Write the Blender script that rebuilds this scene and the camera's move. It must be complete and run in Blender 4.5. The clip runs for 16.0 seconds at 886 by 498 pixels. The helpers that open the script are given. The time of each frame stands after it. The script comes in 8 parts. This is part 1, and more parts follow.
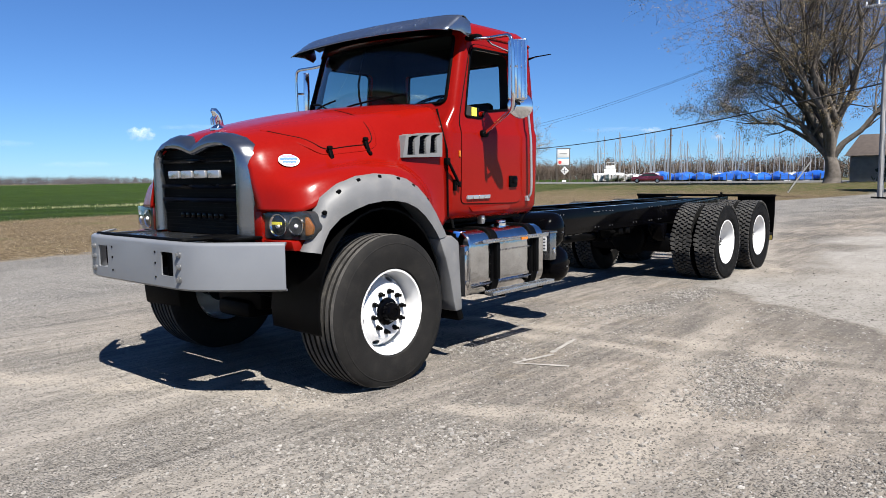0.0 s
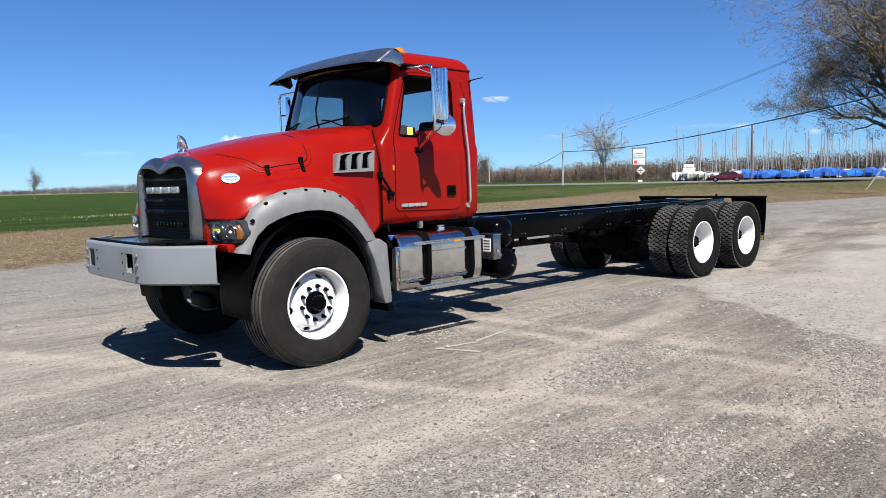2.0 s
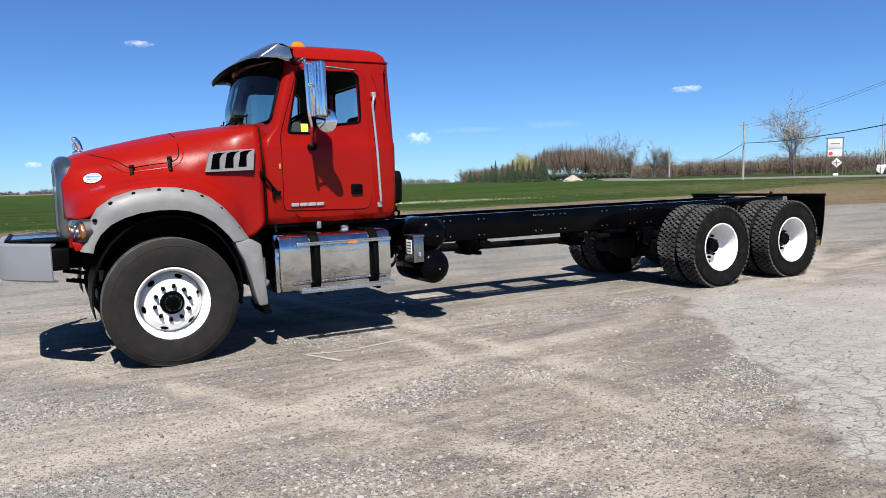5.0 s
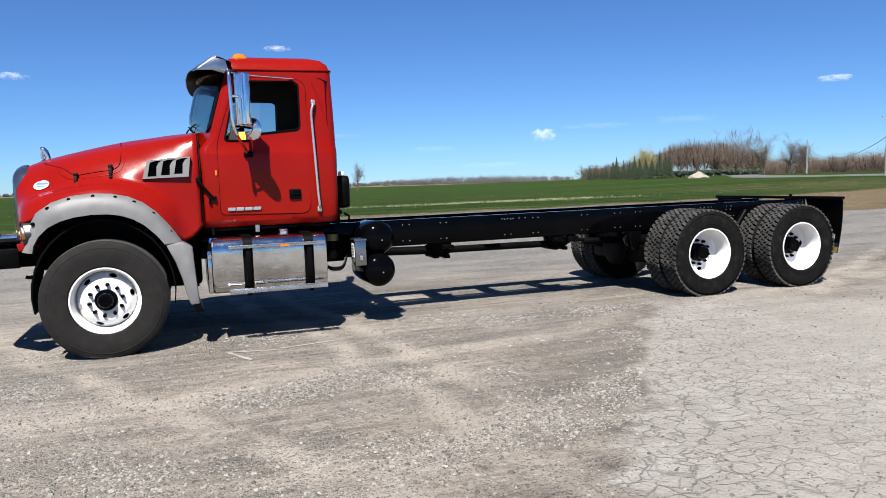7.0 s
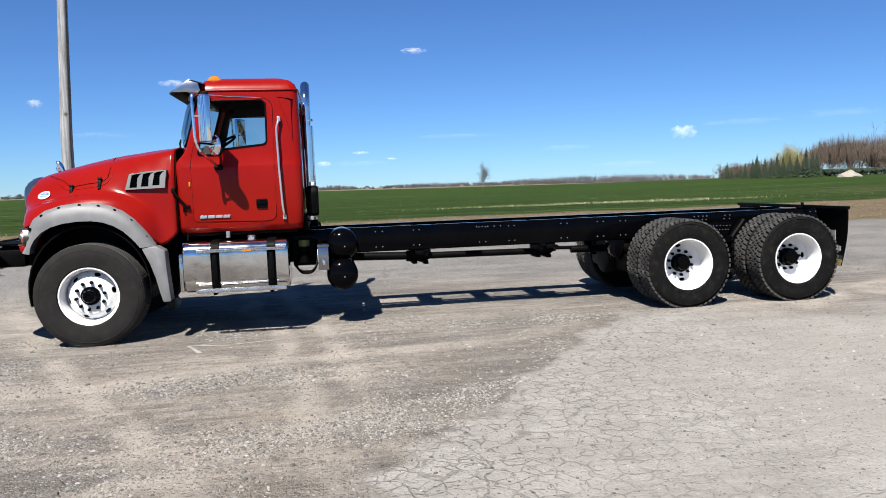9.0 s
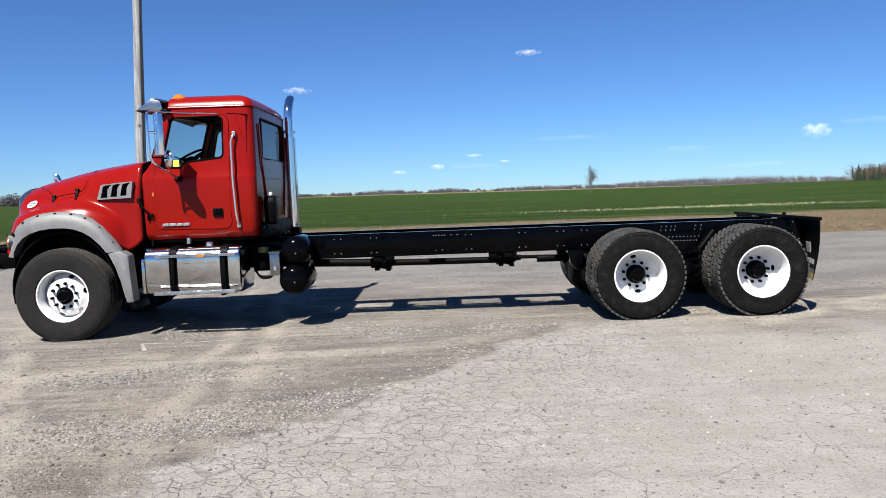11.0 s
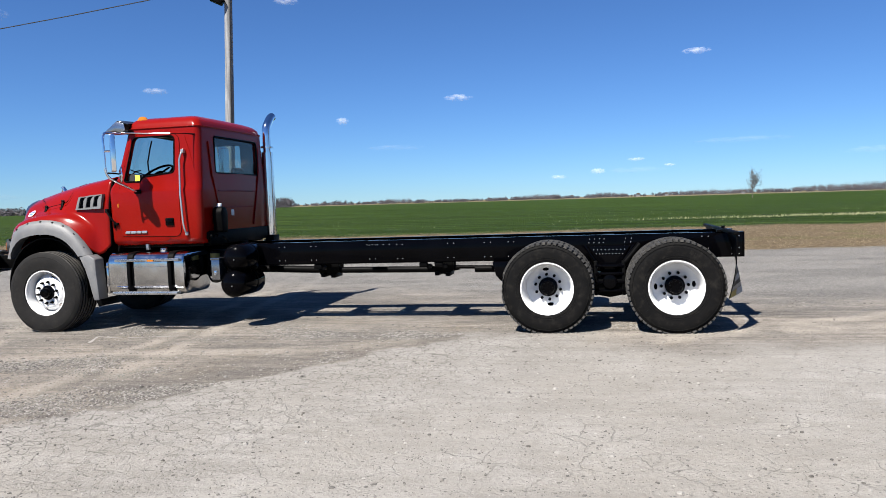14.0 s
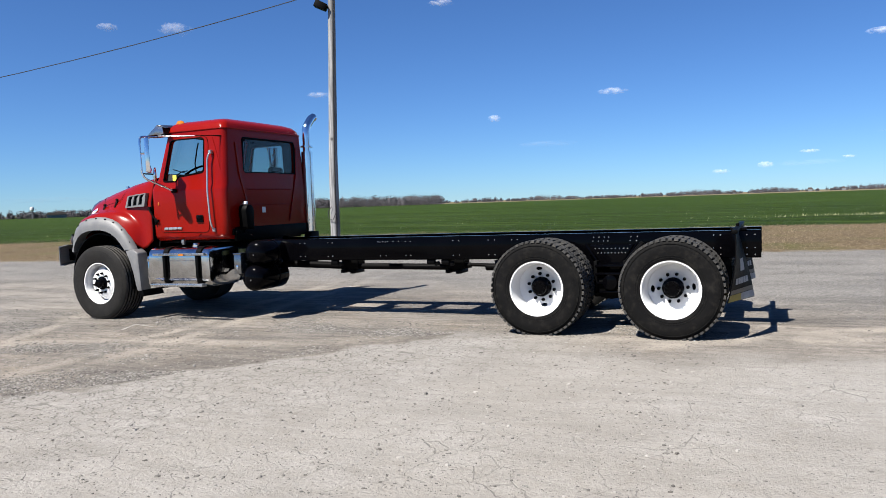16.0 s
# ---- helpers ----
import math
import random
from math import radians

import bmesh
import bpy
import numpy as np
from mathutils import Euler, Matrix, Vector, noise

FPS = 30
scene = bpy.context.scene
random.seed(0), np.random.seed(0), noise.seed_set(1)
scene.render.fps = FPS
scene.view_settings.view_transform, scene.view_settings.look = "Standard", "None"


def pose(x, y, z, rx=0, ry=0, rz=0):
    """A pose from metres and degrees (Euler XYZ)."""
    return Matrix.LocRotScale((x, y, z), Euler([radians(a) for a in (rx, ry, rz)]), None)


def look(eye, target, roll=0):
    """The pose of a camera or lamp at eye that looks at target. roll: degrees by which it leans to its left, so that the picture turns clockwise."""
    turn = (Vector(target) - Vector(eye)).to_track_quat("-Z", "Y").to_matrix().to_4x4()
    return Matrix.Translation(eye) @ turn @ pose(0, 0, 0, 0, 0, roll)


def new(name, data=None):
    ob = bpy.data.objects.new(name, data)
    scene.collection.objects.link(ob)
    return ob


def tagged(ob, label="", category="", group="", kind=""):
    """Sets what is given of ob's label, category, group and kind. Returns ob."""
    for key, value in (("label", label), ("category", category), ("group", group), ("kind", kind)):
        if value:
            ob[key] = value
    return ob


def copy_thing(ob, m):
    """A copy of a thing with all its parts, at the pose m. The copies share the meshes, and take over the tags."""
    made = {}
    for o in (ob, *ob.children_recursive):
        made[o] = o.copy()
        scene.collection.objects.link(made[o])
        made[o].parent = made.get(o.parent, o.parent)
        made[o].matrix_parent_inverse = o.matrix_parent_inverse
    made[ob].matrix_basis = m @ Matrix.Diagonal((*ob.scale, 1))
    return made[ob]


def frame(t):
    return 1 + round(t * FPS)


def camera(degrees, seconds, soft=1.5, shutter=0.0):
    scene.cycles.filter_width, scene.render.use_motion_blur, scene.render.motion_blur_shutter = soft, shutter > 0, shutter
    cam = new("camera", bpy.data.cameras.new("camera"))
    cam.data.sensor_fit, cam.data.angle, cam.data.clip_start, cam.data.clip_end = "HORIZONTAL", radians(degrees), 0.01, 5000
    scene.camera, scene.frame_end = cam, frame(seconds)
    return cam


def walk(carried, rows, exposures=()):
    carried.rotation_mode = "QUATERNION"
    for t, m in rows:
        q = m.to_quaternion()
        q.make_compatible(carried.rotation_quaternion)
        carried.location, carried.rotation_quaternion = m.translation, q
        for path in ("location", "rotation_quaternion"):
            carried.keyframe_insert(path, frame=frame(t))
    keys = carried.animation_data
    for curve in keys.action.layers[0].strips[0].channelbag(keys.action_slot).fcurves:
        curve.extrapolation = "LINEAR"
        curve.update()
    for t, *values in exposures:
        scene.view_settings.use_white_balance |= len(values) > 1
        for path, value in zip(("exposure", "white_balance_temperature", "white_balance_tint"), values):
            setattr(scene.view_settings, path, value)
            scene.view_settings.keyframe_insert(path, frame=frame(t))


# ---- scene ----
cam = camera(62.55, 16.0, 0.8)
PATH = [
    (0, (-3.589, -4.682, 1.380), (-2.0699, -3.3945, 1.1921), -0.41),
    (0.3, (-4.160, -5.354, 1.398), (-2.6283, -4.0806, 1.2200), -0.89),
    (0.5, (-4.203, -5.405, 1.399), (-2.6703, -4.1322, 1.2221), -0.93),
    (1, (-3.946, -5.693, 1.376), (-2.4217, -4.4108, 1.2004), -1.13),
    (1.5, (-3.685, -5.987, 1.408), (-2.2122, -4.6457, 1.2308), -1.18),
    (2, (-3.350, -6.244, 1.437), (-1.9842, -4.7937, 1.2577), -1.32),
    (2.5, (-2.976, -6.511, 1.453), (-1.7159, -4.9687, 1.2731), -1.39),
    (3, (-2.588, -6.723, 1.427), (-1.3833, -5.1371, 1.2491), -1.47),
    (3.5, (-2.182, -6.900, 1.420), (-1.0386, -5.2690, 1.2433), -1.52),
    (4, (-1.773, -7.116, 1.415), (-0.6967, -5.4391, 1.2385), -1.61),
    (4.5, (-1.363, -7.294, 1.407), (-0.3401, -5.5852, 1.2275), -1.54),
    (7, (0.709, -8.274, 1.434), (1.3700, -6.3949, 1.2536), -1.64),
    (7.5, (1.100, -8.477, 1.467), (1.6565, -6.5649, 1.2855), -1.63),
    (8, (1.511, -8.745, 1.509), (1.9546, -6.8033, 1.3266), -1.63),
    (8.5, (1.961, -8.888, 1.503), (2.3360, -6.9314, 1.3240), -1.59),
    (9, (2.422, -9.062, 1.501), (2.7352, -7.0946, 1.3278), -1.63),
    (11.5, (4.775, -9.465, 1.555), (4.6890, -7.4732, 1.3992), -1.68),
    (12, (5.256, -9.518, 1.575), (5.0799, -7.5314, 1.4228), -1.68),
    (12.5, (5.751, -9.530, 1.575), (5.5139, -7.5493, 1.4360), -1.66),
    (13, (6.261, -9.576, 1.575), (5.9544, -7.6042, 1.4412), -1.68),
    (13.5, (6.706, -9.493, 1.542), (6.3501, -7.5298, 1.4086), -1.64),
    (14, (7.152, -9.417, 1.535), (6.7315, -7.4666, 1.4026), -1.67),
    (14.5, (7.541, -9.304, 1.539), (7.0235, -7.3766, 1.4078), -1.74),
    (15, (7.952, -9.111, 1.534), (7.3335, -7.2137, 1.4019), -1.80),
    (15.5, (8.413, -8.981, 1.517), (7.6748, -7.1265, 1.3840), -1.96),
    (16, (8.849, -8.767, 1.481), (8.0366, -6.9437, 1.3524), -1.94),
]
walk(cam, [(t, look(eye, target, roll)) for t, eye, target, roll in PATH], [(0, 1.30), (16, 1.30)])

# ---- light ----
SUN_DIR = Vector((0.32, 0.69, -1.0)).normalized()      # the way the sunlight travels
world = bpy.data.worlds.new("world")
scene.world = world
world.use_nodes = True
wn = world.node_tree
sky = wn.nodes.new("ShaderNodeTexSky")
sky.sky_type = "NISHITA"
sky.sun_disc = False
sky.sun_elevation = math.asin(-SUN_DIR.z)
sky.sun_rotation = math.atan2(-SUN_DIR.x, -SUN_DIR.y)
sky.air_density, sky.dust_density, sky.ozone_density = 0.8, 0.0, 1.9
bg = wn.nodes["Background"]
bg.inputs["Strength"].default_value = 0.0355
tint = wn.nodes.new("ShaderNodeMix")
tint.data_type, tint.blend_type = "RGBA", "MULTIPLY"
tint.inputs[0].default_value = 1.0
tint.inputs[7].default_value = (0.56, 0.905, 1.40, 1.0)
wn.links.new(sky.outputs[0], tint.inputs[6])
wn.links.new(tint.outputs[2], bg.inputs["Color"])
sun_data = bpy.data.lights.new("sun", "SUN")
sun_data.energy, sun_data.angle, sun_data.color = 5.0, radians(0.5), (1.0, 0.955, 0.89)
sun = new("sun", sun_data)
sun.matrix_world = look((-16, -34, 50), Vector((-16, -34, 50)) + SUN_DIR)

# ---- materials ----


def nodes_of(name):
    m = bpy.data.materials.new(name)
    m.use_nodes = True
    nt = m.node_tree
    return m, nt, nt.nodes["Principled BSDF"]


def add(nt, kind, **inputs):
    n = nt.nodes.new(kind)
    for k, v in inputs.items():
        n.inputs[k.replace("_", " ")].default_value = v
    return n


def noise_tex(nt, vec, scale, detail=4.0, rough=0.55):
    n = add(nt, "ShaderNodeTexNoise", Scale=scale, Detail=detail, Roughness=rough)
    nt.links.new(vec, n.inputs["Vector"])
    return n.outputs["Fac"]


def remap(nt, value, a, b, lo=0.0, hi=1.0):
    n = add(nt, "ShaderNodeMapRange")
    n.inputs[1].default_value, n.inputs[2].default_value = a, b
    n.inputs[3].default_value, n.inputs[4].default_value = lo, hi
    nt.links.new(value, n.inputs[0])
    return n.outputs[0]


def mix(nt, fac, a, b):
    n = nt.nodes.new("ShaderNodeMix")
    n.data_type = "RGBA"
    for sock, v in ((n.inputs[0], fac), (n.inputs[6], a), (n.inputs[7], b)):
        if isinstance(v, (tuple, list)):
            sock.default_value = (*v, 1.0) if len(v) == 3 else v
        elif isinstance(v, (int, float)):
            sock.default_value = v
        else:
            nt.links.new(v, sock)
    return n.outputs[2]


def op(nt, what, a, b=0.0):
    n = nt.nodes.new("ShaderNodeMath")
    n.operation = what
    for sock, v in zip(n.inputs, (a, b)):
        if isinstance(v, (int, float)):
            sock.default_value = v
        else:
            nt.links.new(v, sock)
    return n.outputs[0]


def coords(nt, kind="Object"):
    return nt.nodes.new("ShaderNodeTexCoord").outputs[kind]


def world_place(nt):
    return nt.nodes.new("ShaderNodeNewGeometry").outputs["Position"]


def bump(nt, bsdf, height, strength=0.3, distance=0.01):
    n = add(nt, "ShaderNodeBump", Strength=strength, Distance=distance)
    nt.links.new(height, n.inputs["Height"])
    nt.links.new(n.outputs[0], bsdf.inputs["Normal"])


def surface(name, dark, light, rough=(0.4, 0.6), metal=0.0, scale=8.0, grain=120.0, relief=0.15, coat=0.0, dust=0.0, depth=0.004, shine=0.5):
    """A two-scale surface: large blotches, fine grain, and dust where asked."""
    m, nt, b = nodes_of(name)
    at = world_place(nt)
    big, fine = noise_tex(nt, at, scale, 5), noise_tex(nt, at, grain, 3)
    both = op(nt, "ADD", op(nt, "MULTIPLY", big, 0.65), op(nt, "MULTIPLY", fine, 0.35))
    tone = remap(nt, both, 0.35, 0.65)
    colour = mix(nt, tone, dark, light)
    if dust:
        grime = remap(nt, noise_tex(nt, at, scale * 2.3, 6, 0.7), 0.5, 0.75, 0.0, dust)
        colour = mix(nt, grime, colour, (0.36, 0.32, 0.26))
    nt.links.new(colour, b.inputs["Base Color"])
    nt.links.new(remap(nt, both, 0.3, 0.7, rough[0], rough[1]), b.inputs["Roughness"])
    b.inputs["Metallic"].default_value = metal
    b.inputs["Coat Weight"].default_value = coat
    b.inputs["Specular IOR Level"].default_value = shine
    b.inputs["Coat Roughness"].default_value = 0.06
    if relief:
        bump(nt, b, fine, relief, depth)
    return m


RED = surface("red_paint", (0.152, 0.0034, 0.0016), (0.178, 0.0047, 0.0023), (0.16, 0.26), 0.0, 2.0, 60.0, 0.012, 0.05, shine=0.14)
CHROME = surface("chrome", (0.72, 0.73, 0.75), (0.82, 0.82, 0.84), (0.05, 0.14), 1.0, 5.0, 90.0, 0.02)
STEPALU = surface("step_aluminium", (0.36, 0.36, 0.36), (0.52, 0.52, 0.52), (0.20, 0.36), 0.9, 6.0, 70.0, 0.15, 0.0, 0.06)
SATIN = surface("satin_steel", (0.205, 0.216, 0.23), (0.269, 0.279, 0.294), (0.16, 0.24), 0.95, 1.2, 5.0, 0.0)
ALU = surface("polished_aluminium", (0.43, 0.43, 0.43), (0.64, 0.64, 0.64), (0.05, 0.17), 1.0, 4.5, 11.0, 0.22, 0.0, 0.10, 0.012)
GREYPAINT = surface("grey_paint", (0.155, 0.164, 0.178), (0.178, 0.187, 0.198), (0.38, 0.50), 0.25, 2.5, 160.0, 0.05)
FLARE = surface("grey_plastic", (0.092, 0.094, 0.097), (0.132, 0.133, 0.135), (0.45, 0.62), 0.0, 4.0, 220.0, 0.25, 0.0, 0.10)
BLACKGLOSS = surface("black_gloss", (0.0007, 0.0007, 0.001), (0.0014, 0.0014, 0.002), (0.07, 0.15), 0.0, 3.0, 80.0, 0.02, 0.0, shine=0.06)
BLACK = surface("black_satin", (0.0008, 0.0008, 0.0009), (0.0022, 0.0022, 0.0023), (0.40, 0.60), 0.0, 5.0, 150.0, 0.2, shine=0.05)
LAMPGREY = surface("lamp_housing_grey", (0.02, 0.0212, 0.0224), (0.036, 0.0372, 0.0388), (0.25, 0.4), 0.3, 6.0, 90.0, 0.05)
BRIGHT = surface("bright_steel", (0.397, 0.403, 0.41), (0.474, 0.474, 0.48), (0.16, 0.28), 0.7, 5.0, 90.0, 0.03)
RUBBER = surface("tyre_rubber", (0.0016, 0.0016, 0.0017), (0.0038, 0.0037, 0.0036), (0.62, 0.82), 0.0, 6.0, 260.0, 0.35, 0.0, 0.03, shine=0.12)
WORNRUBBER = surface("worn_tread", (0.020, 0.020, 0.0198), (0.046, 0.045, 0.043), (0.75, 0.92), 0.0, 7.0, 220.0, 0.5, 0.0, 0.16, shine=0.25)
RIBRUBBER = surface("dusty_rib", (0.030, 0.029, 0.028), (0.066, 0.063, 0.059), (0.75, 0.92), 0.0, 7.0, 220.0, 0.5, 0.0, 0.15, shine=0.2)
DUSTYRUBBER = surface("dusty_sidewall", (0.0044, 0.0042, 0.0040), (0.0108, 0.0101, 0.0094), (0.7, 0.88), 0.0, 5.0, 240.0, 0.35, 0.0, 0.02, shine=0.2)
WHITEPAINT = surface("white_paint", (0.572, 0.572, 0.572), (0.634, 0.634, 0.626), (0.32, 0.45), 0.0, 9.0, 160.0, 0.08, 0.0, 0.05)
LINING = surface("cab_lining", (0.012, 0.012, 0.0132), (0.0204, 0.0204, 0.0216), (0.7, 0.85), 0.0, 4.0, 200.0, 0.2)
DASH = surface("dashboard_grey", (0.13, 0.128, 0.095), (0.18, 0.176, 0.13), (0.6, 0.75), 0.0, 5.0, 200.0, 0.2)
AMBER = surface("amber_lens", (0.36, 0.10, 0.004), (0.44, 0.14, 0.007), (0.10, 0.18), 0.0, 6.0, 60.0, 0.1, 0.5)
DULLAMBER = surface("amber_reflector", (0.11, 0.038, 0.008), (0.19, 0.066, 0.012), (0.12, 0.25), 0.0, 30.0, 90.0, 0.3, 0.3)
YELLOWPAPER = surface("yellow_paper", (0.592, 0.506, 0.0361), (0.65, 0.578, 0.0723), (0.8, 0.9), 0.0, 9.0, 120.0, 0.05)
FADEDYELLOW = surface("faded_yellow", (0.22, 0.17, 0.035), (0.30, 0.24, 0.06), (0.7, 0.85), 0.0, 9.0, 120.0, 0.1)
FADEDWHITE = surface("faded_white", (0.24, 0.24, 0.235), (0.33, 0.33, 0.32), (0.7, 0.85), 0.0, 9.0, 120.0, 0.1)
WHITELABEL = surface("white_label", (0.595, 0.595, 0.595), (0.663, 0.663, 0.663), (0.5, 0.6), 0.0, 9.0, 120.0, 0.05)
BLUECAP = surface("blue_cap", (0.008, 0.06, 0.26), (0.014, 0.09, 0.36), (0.35, 0.5), 0.0, 9.0, 90.0, 0.05)
DARKINK = surface("dark_ink", (0.03, 0.03, 0.04), (0.05, 0.05, 0.06), (0.5, 0.6), 0.0, 9.0, 90.0, 0.0)
BLUEINK = surface("blue_ink", (0.05, 0.12, 0.42), (0.08, 0.16, 0.5), (0.4, 0.5), 0.0, 9.0, 90.0, 0.0)
PINKINK = surface("pink_ink", (0.62, 0.15, 0.30), (0.70, 0.22, 0.36), (0.4, 0.5), 0.0, 9.0, 90.0, 0.0)
ZINC = surface("zinc_bolt", (0.30, 0.30, 0.30), (0.42, 0.42, 0.42), (0.25, 0.4), 0.9, 9.0, 90.0, 0.0)
VISOR = surface("brushed_visor_steel", (0.255, 0.281, 0.315), (0.357, 0.383, 0.416), (0.18, 0.30), 0.95, 4.0, 240.0, 0.05)


def glass(name, tint, rough=0.01, gleam=1.0):
    m, nt, b = nodes_of(name)
    out = nt.nodes["Material Output"]
    clear = add(nt, "ShaderNodeBsdfTransparent", Color=(*tint, 1))
    gloss = add(nt, "ShaderNodeBsdfGlossy", Color=(gleam, gleam, gleam, 1), Roughness=rough)
    edge_on = add(nt, "ShaderNodeLayerWeight", Blend=0.5)
    shine = op(nt, "ADD", op(nt, "MULTIPLY", op(nt, "POWER", edge_on.outputs["Facing"], 4.0), 0.7), 0.045)
    mixer = nt.nodes.new("ShaderNodeMixShader")
    nt.links.new(shine, mixer.inputs[0])
    nt.links.new(clear.outputs[0], mixer.inputs[1])
    nt.links.new(gloss.outputs[0], mixer.inputs[2])
    nt.links.new(mixer.outputs[0], out.inputs["Surface"])
    return m


GLASS = glass("tinted_glass", (0.50, 0.60, 0.60), 0.01, 0.8)
CLEAR = glass("clear_lens", (0.90, 0.92, 0.93), 0.03)
MIRROR = surface("mirror_glass", (0.86, 0.87, 0.88), (0.88, 0.89, 0.90), (0.01, 0.02), 1.0, 3.0, 30.0, 0.0)

# ---- building helpers ----


def finish(bm, mat, smooth=40):
    me = bpy.data.meshes.new("mesh")
    bmesh.ops.recalc_face_normals(bm, faces=bm.faces)
    bm.to_mesh(me)
    bm.free()
    for x in (mat if isinstance(mat, (list, tuple)) else [mat]):
        me.materials.append(x)
    if smooth:
        me.shade_smooth()
        me.set_sharp_from_angle(angle=radians(smooth))
    return me


def part(name, bm, mat, parent=None, label="", smooth=40):
    me = bm if isinstance(bm, bpy.types.Mesh) else finish(bm, mat, smooth)
    ob = new(name, me)
    if parent is not None:
        ob.parent = parent
    if label:
        ob["label"] = label
    return ob


def thing(name, label, category, at=(0, 0, 0), group="", kind="", turn=0):
    ob = new(name)
    ob.empty_display_size = 0.2
    ob.matrix_basis = pose(*at, 0, 0, turn)
    return tagged(ob, label, category, group, kind)


def join(*bms):
    out = bmesh.new()
    for b in bms:
        me = bpy.data.meshes.new("tmp")
        b.to_mesh(me)
        b.free()
        out.from_mesh(me)
        bpy.data.meshes.remove(me)
    return out


def box(x0, x1, y0, y1, z0, z1, bev=0.006, seg=2):
    bm = bmesh.new()
    bmesh.ops.create_cube(bm, size=1, matrix=Matrix.Translation(((x0 + x1) / 2, (y0 + y1) / 2, (z0 + z1) / 2)) @ Matrix.Diagonal((x1 - x0, y1 - y0, z1 - z0, 1)))
    if bev:
        bmesh.ops.bevel(bm, geom=bm.edges[:], offset=bev, segments=seg, affect="EDGES", profile=0.5)
    return bm


def turned(bm, m):
    bmesh.ops.transform(bm, matrix=m, verts=bm.verts)
    return bm


def cyl(a, b, r, r2=None, n=16, bev=0.0):
    a, b = Vector(a), Vector(b)
    bm = bmesh.new()
    q = (b - a).to_track_quat("Z", "Y").to_matrix().to_4x4()
    bmesh.ops.create_cone(bm, cap_ends=True, segments=n, radius1=r, radius2=r if r2 is None else r2, depth=(b - a).length, matrix=Matrix.Translation((a + b) / 2) @ q)
    if bev:
        rims = [e for e in bm.edges if len(e.link_faces) == 2 and max(len(f.verts) for f in e.link_faces) > 4]
        bmesh.ops.bevel(bm, geom=rims, offset=bev, segments=3, affect="EDGES", profile=0.5)
    return bm


def tube(points, r, n=10, closed=False):
    """A round bar along a smooth line."""
    pts = [Vector(p) for p in points]
    bm = bmesh.new()
    rings = []
    count = len(pts)
    ref = None
    for i, p in enumerate(pts):
        if closed:
            d = pts[(i + 1) % count] - pts[i - 1]
        else:
            d = pts[min(i + 1, count - 1)] - pts[max(i - 1, 0)]
        d.normalize()
        if ref is None:
            ref = d.orthogonal().normalized()
        ref = (ref - d * ref.dot(d)).normalized()
        up = d.cross(ref)
        rad = r[i] if isinstance(r, (list, tuple)) else r
        rings.append([bm.verts.new(p + (ref * math.cos(a) + up * math.sin(a)) * rad) for a in (2 * math.pi * k / n for k in range(n))])
    for i in range(count if closed else count - 1):
        a, b = rings[i], rings[(i + 1) % count]
        for k in range(n):
            bm.faces.new((a[k], a[(k + 1) % n], b[(k + 1) % n], b[k]))
    if not closed:
        bm.faces.new(rings[0][::-1])
        bm.faces.new(rings[-1])
    return bm


def rounded(points, radius=0.05, steps=5):
    """A line with its corners rounded."""
    pts = [Vector(p) for p in points]
    out = [pts[0]]
    for a, b, c in zip(pts, pts[1:], pts[2:]):
        r = min(radius, (a - b).length * 0.49, (c - b).length * 0.49)
        p, q = b + (a - b).normalized() * r, b + (c - b).normalized() * r
        for k in range(steps + 1):
            t = k / steps
            out.append(p * (1 - t) ** 2 + b * 2 * t * (1 - t) + q * t * t)
    out.append(pts[-1])
    return out


def loft(rings, closed=True, caps=True):
    bm = bmesh.new()
    vs = [[bm.verts.new(p) for p in ring] for ring in rings]
    for a, b in zip(vs, vs[1:]):
        n = len(a)
        for k in range(n if closed else n - 1):
            bm.faces.new((a[k], a[(k + 1) % n], b[(k + 1) % n], b[k]))
    if caps and closed:
        bm.faces.new(vs[0][::-1])
        bm.faces.new(vs[-1])
    return bm


def prism(outline, y0, y1, bev=0.004, axis="y"):
    """An outline in x and z, drawn out along y (or one in y and z along x)."""
    bm = bmesh.new()
    ends = []
    for d in (y0, y1):
        ends.append([bm.verts.new((u, d, v) if axis == "y" else (d, u, v) if axis == "x" else (u, v, d)) for u, v in outline])
    n = len(outline)
    bm.faces.new(ends[0])
    bm.faces.new(ends[1][::-1])
    for k in range(n):
        bm.faces.new((ends[0][k], ends[0][(k + 1) % n], ends[1][(k + 1) % n], ends[1][k]))
    bmesh.ops.recalc_face_normals(bm, faces=bm.faces)
    if bev:
        sharp = [e for e in bm.edges if e.calc_face_angle(0) > 0.6]
        bmesh.ops.bevel(bm, geom=sharp, offset=bev, segments=2, affect="EDGES", profile=0.5)
    return bm


def lathe(profile, n=48, axis="y"):
    """A profile of (distance along the axis, radius) turned round the axis."""
    bm = bmesh.new()
    rings = []
    for d, r in profile:
        if r < 1e-6:
            rings.append([bm.verts.new((0, d, 0))])
        else:
            rings.append([bm.verts.new((r * math.cos(a), d, r * math.sin(a))) for a in (2 * math.pi * k / n for k in range(n))])
    for a, b in zip(rings, rings[1:]):
        for k in range(n):
            k2 = (k + 1) % n
            if len(a) == 1 and len(b) == 1:
                continue
            if len(a) == 1:
                bm.faces.new((a[0], b[k2], b[k]))
            elif len(b) == 1:
                bm.faces.new((a[k], a[k2], b[0]))
            else:
                bm.faces.new((a[k], a[k2], b[k2], b[k]))
    return bm


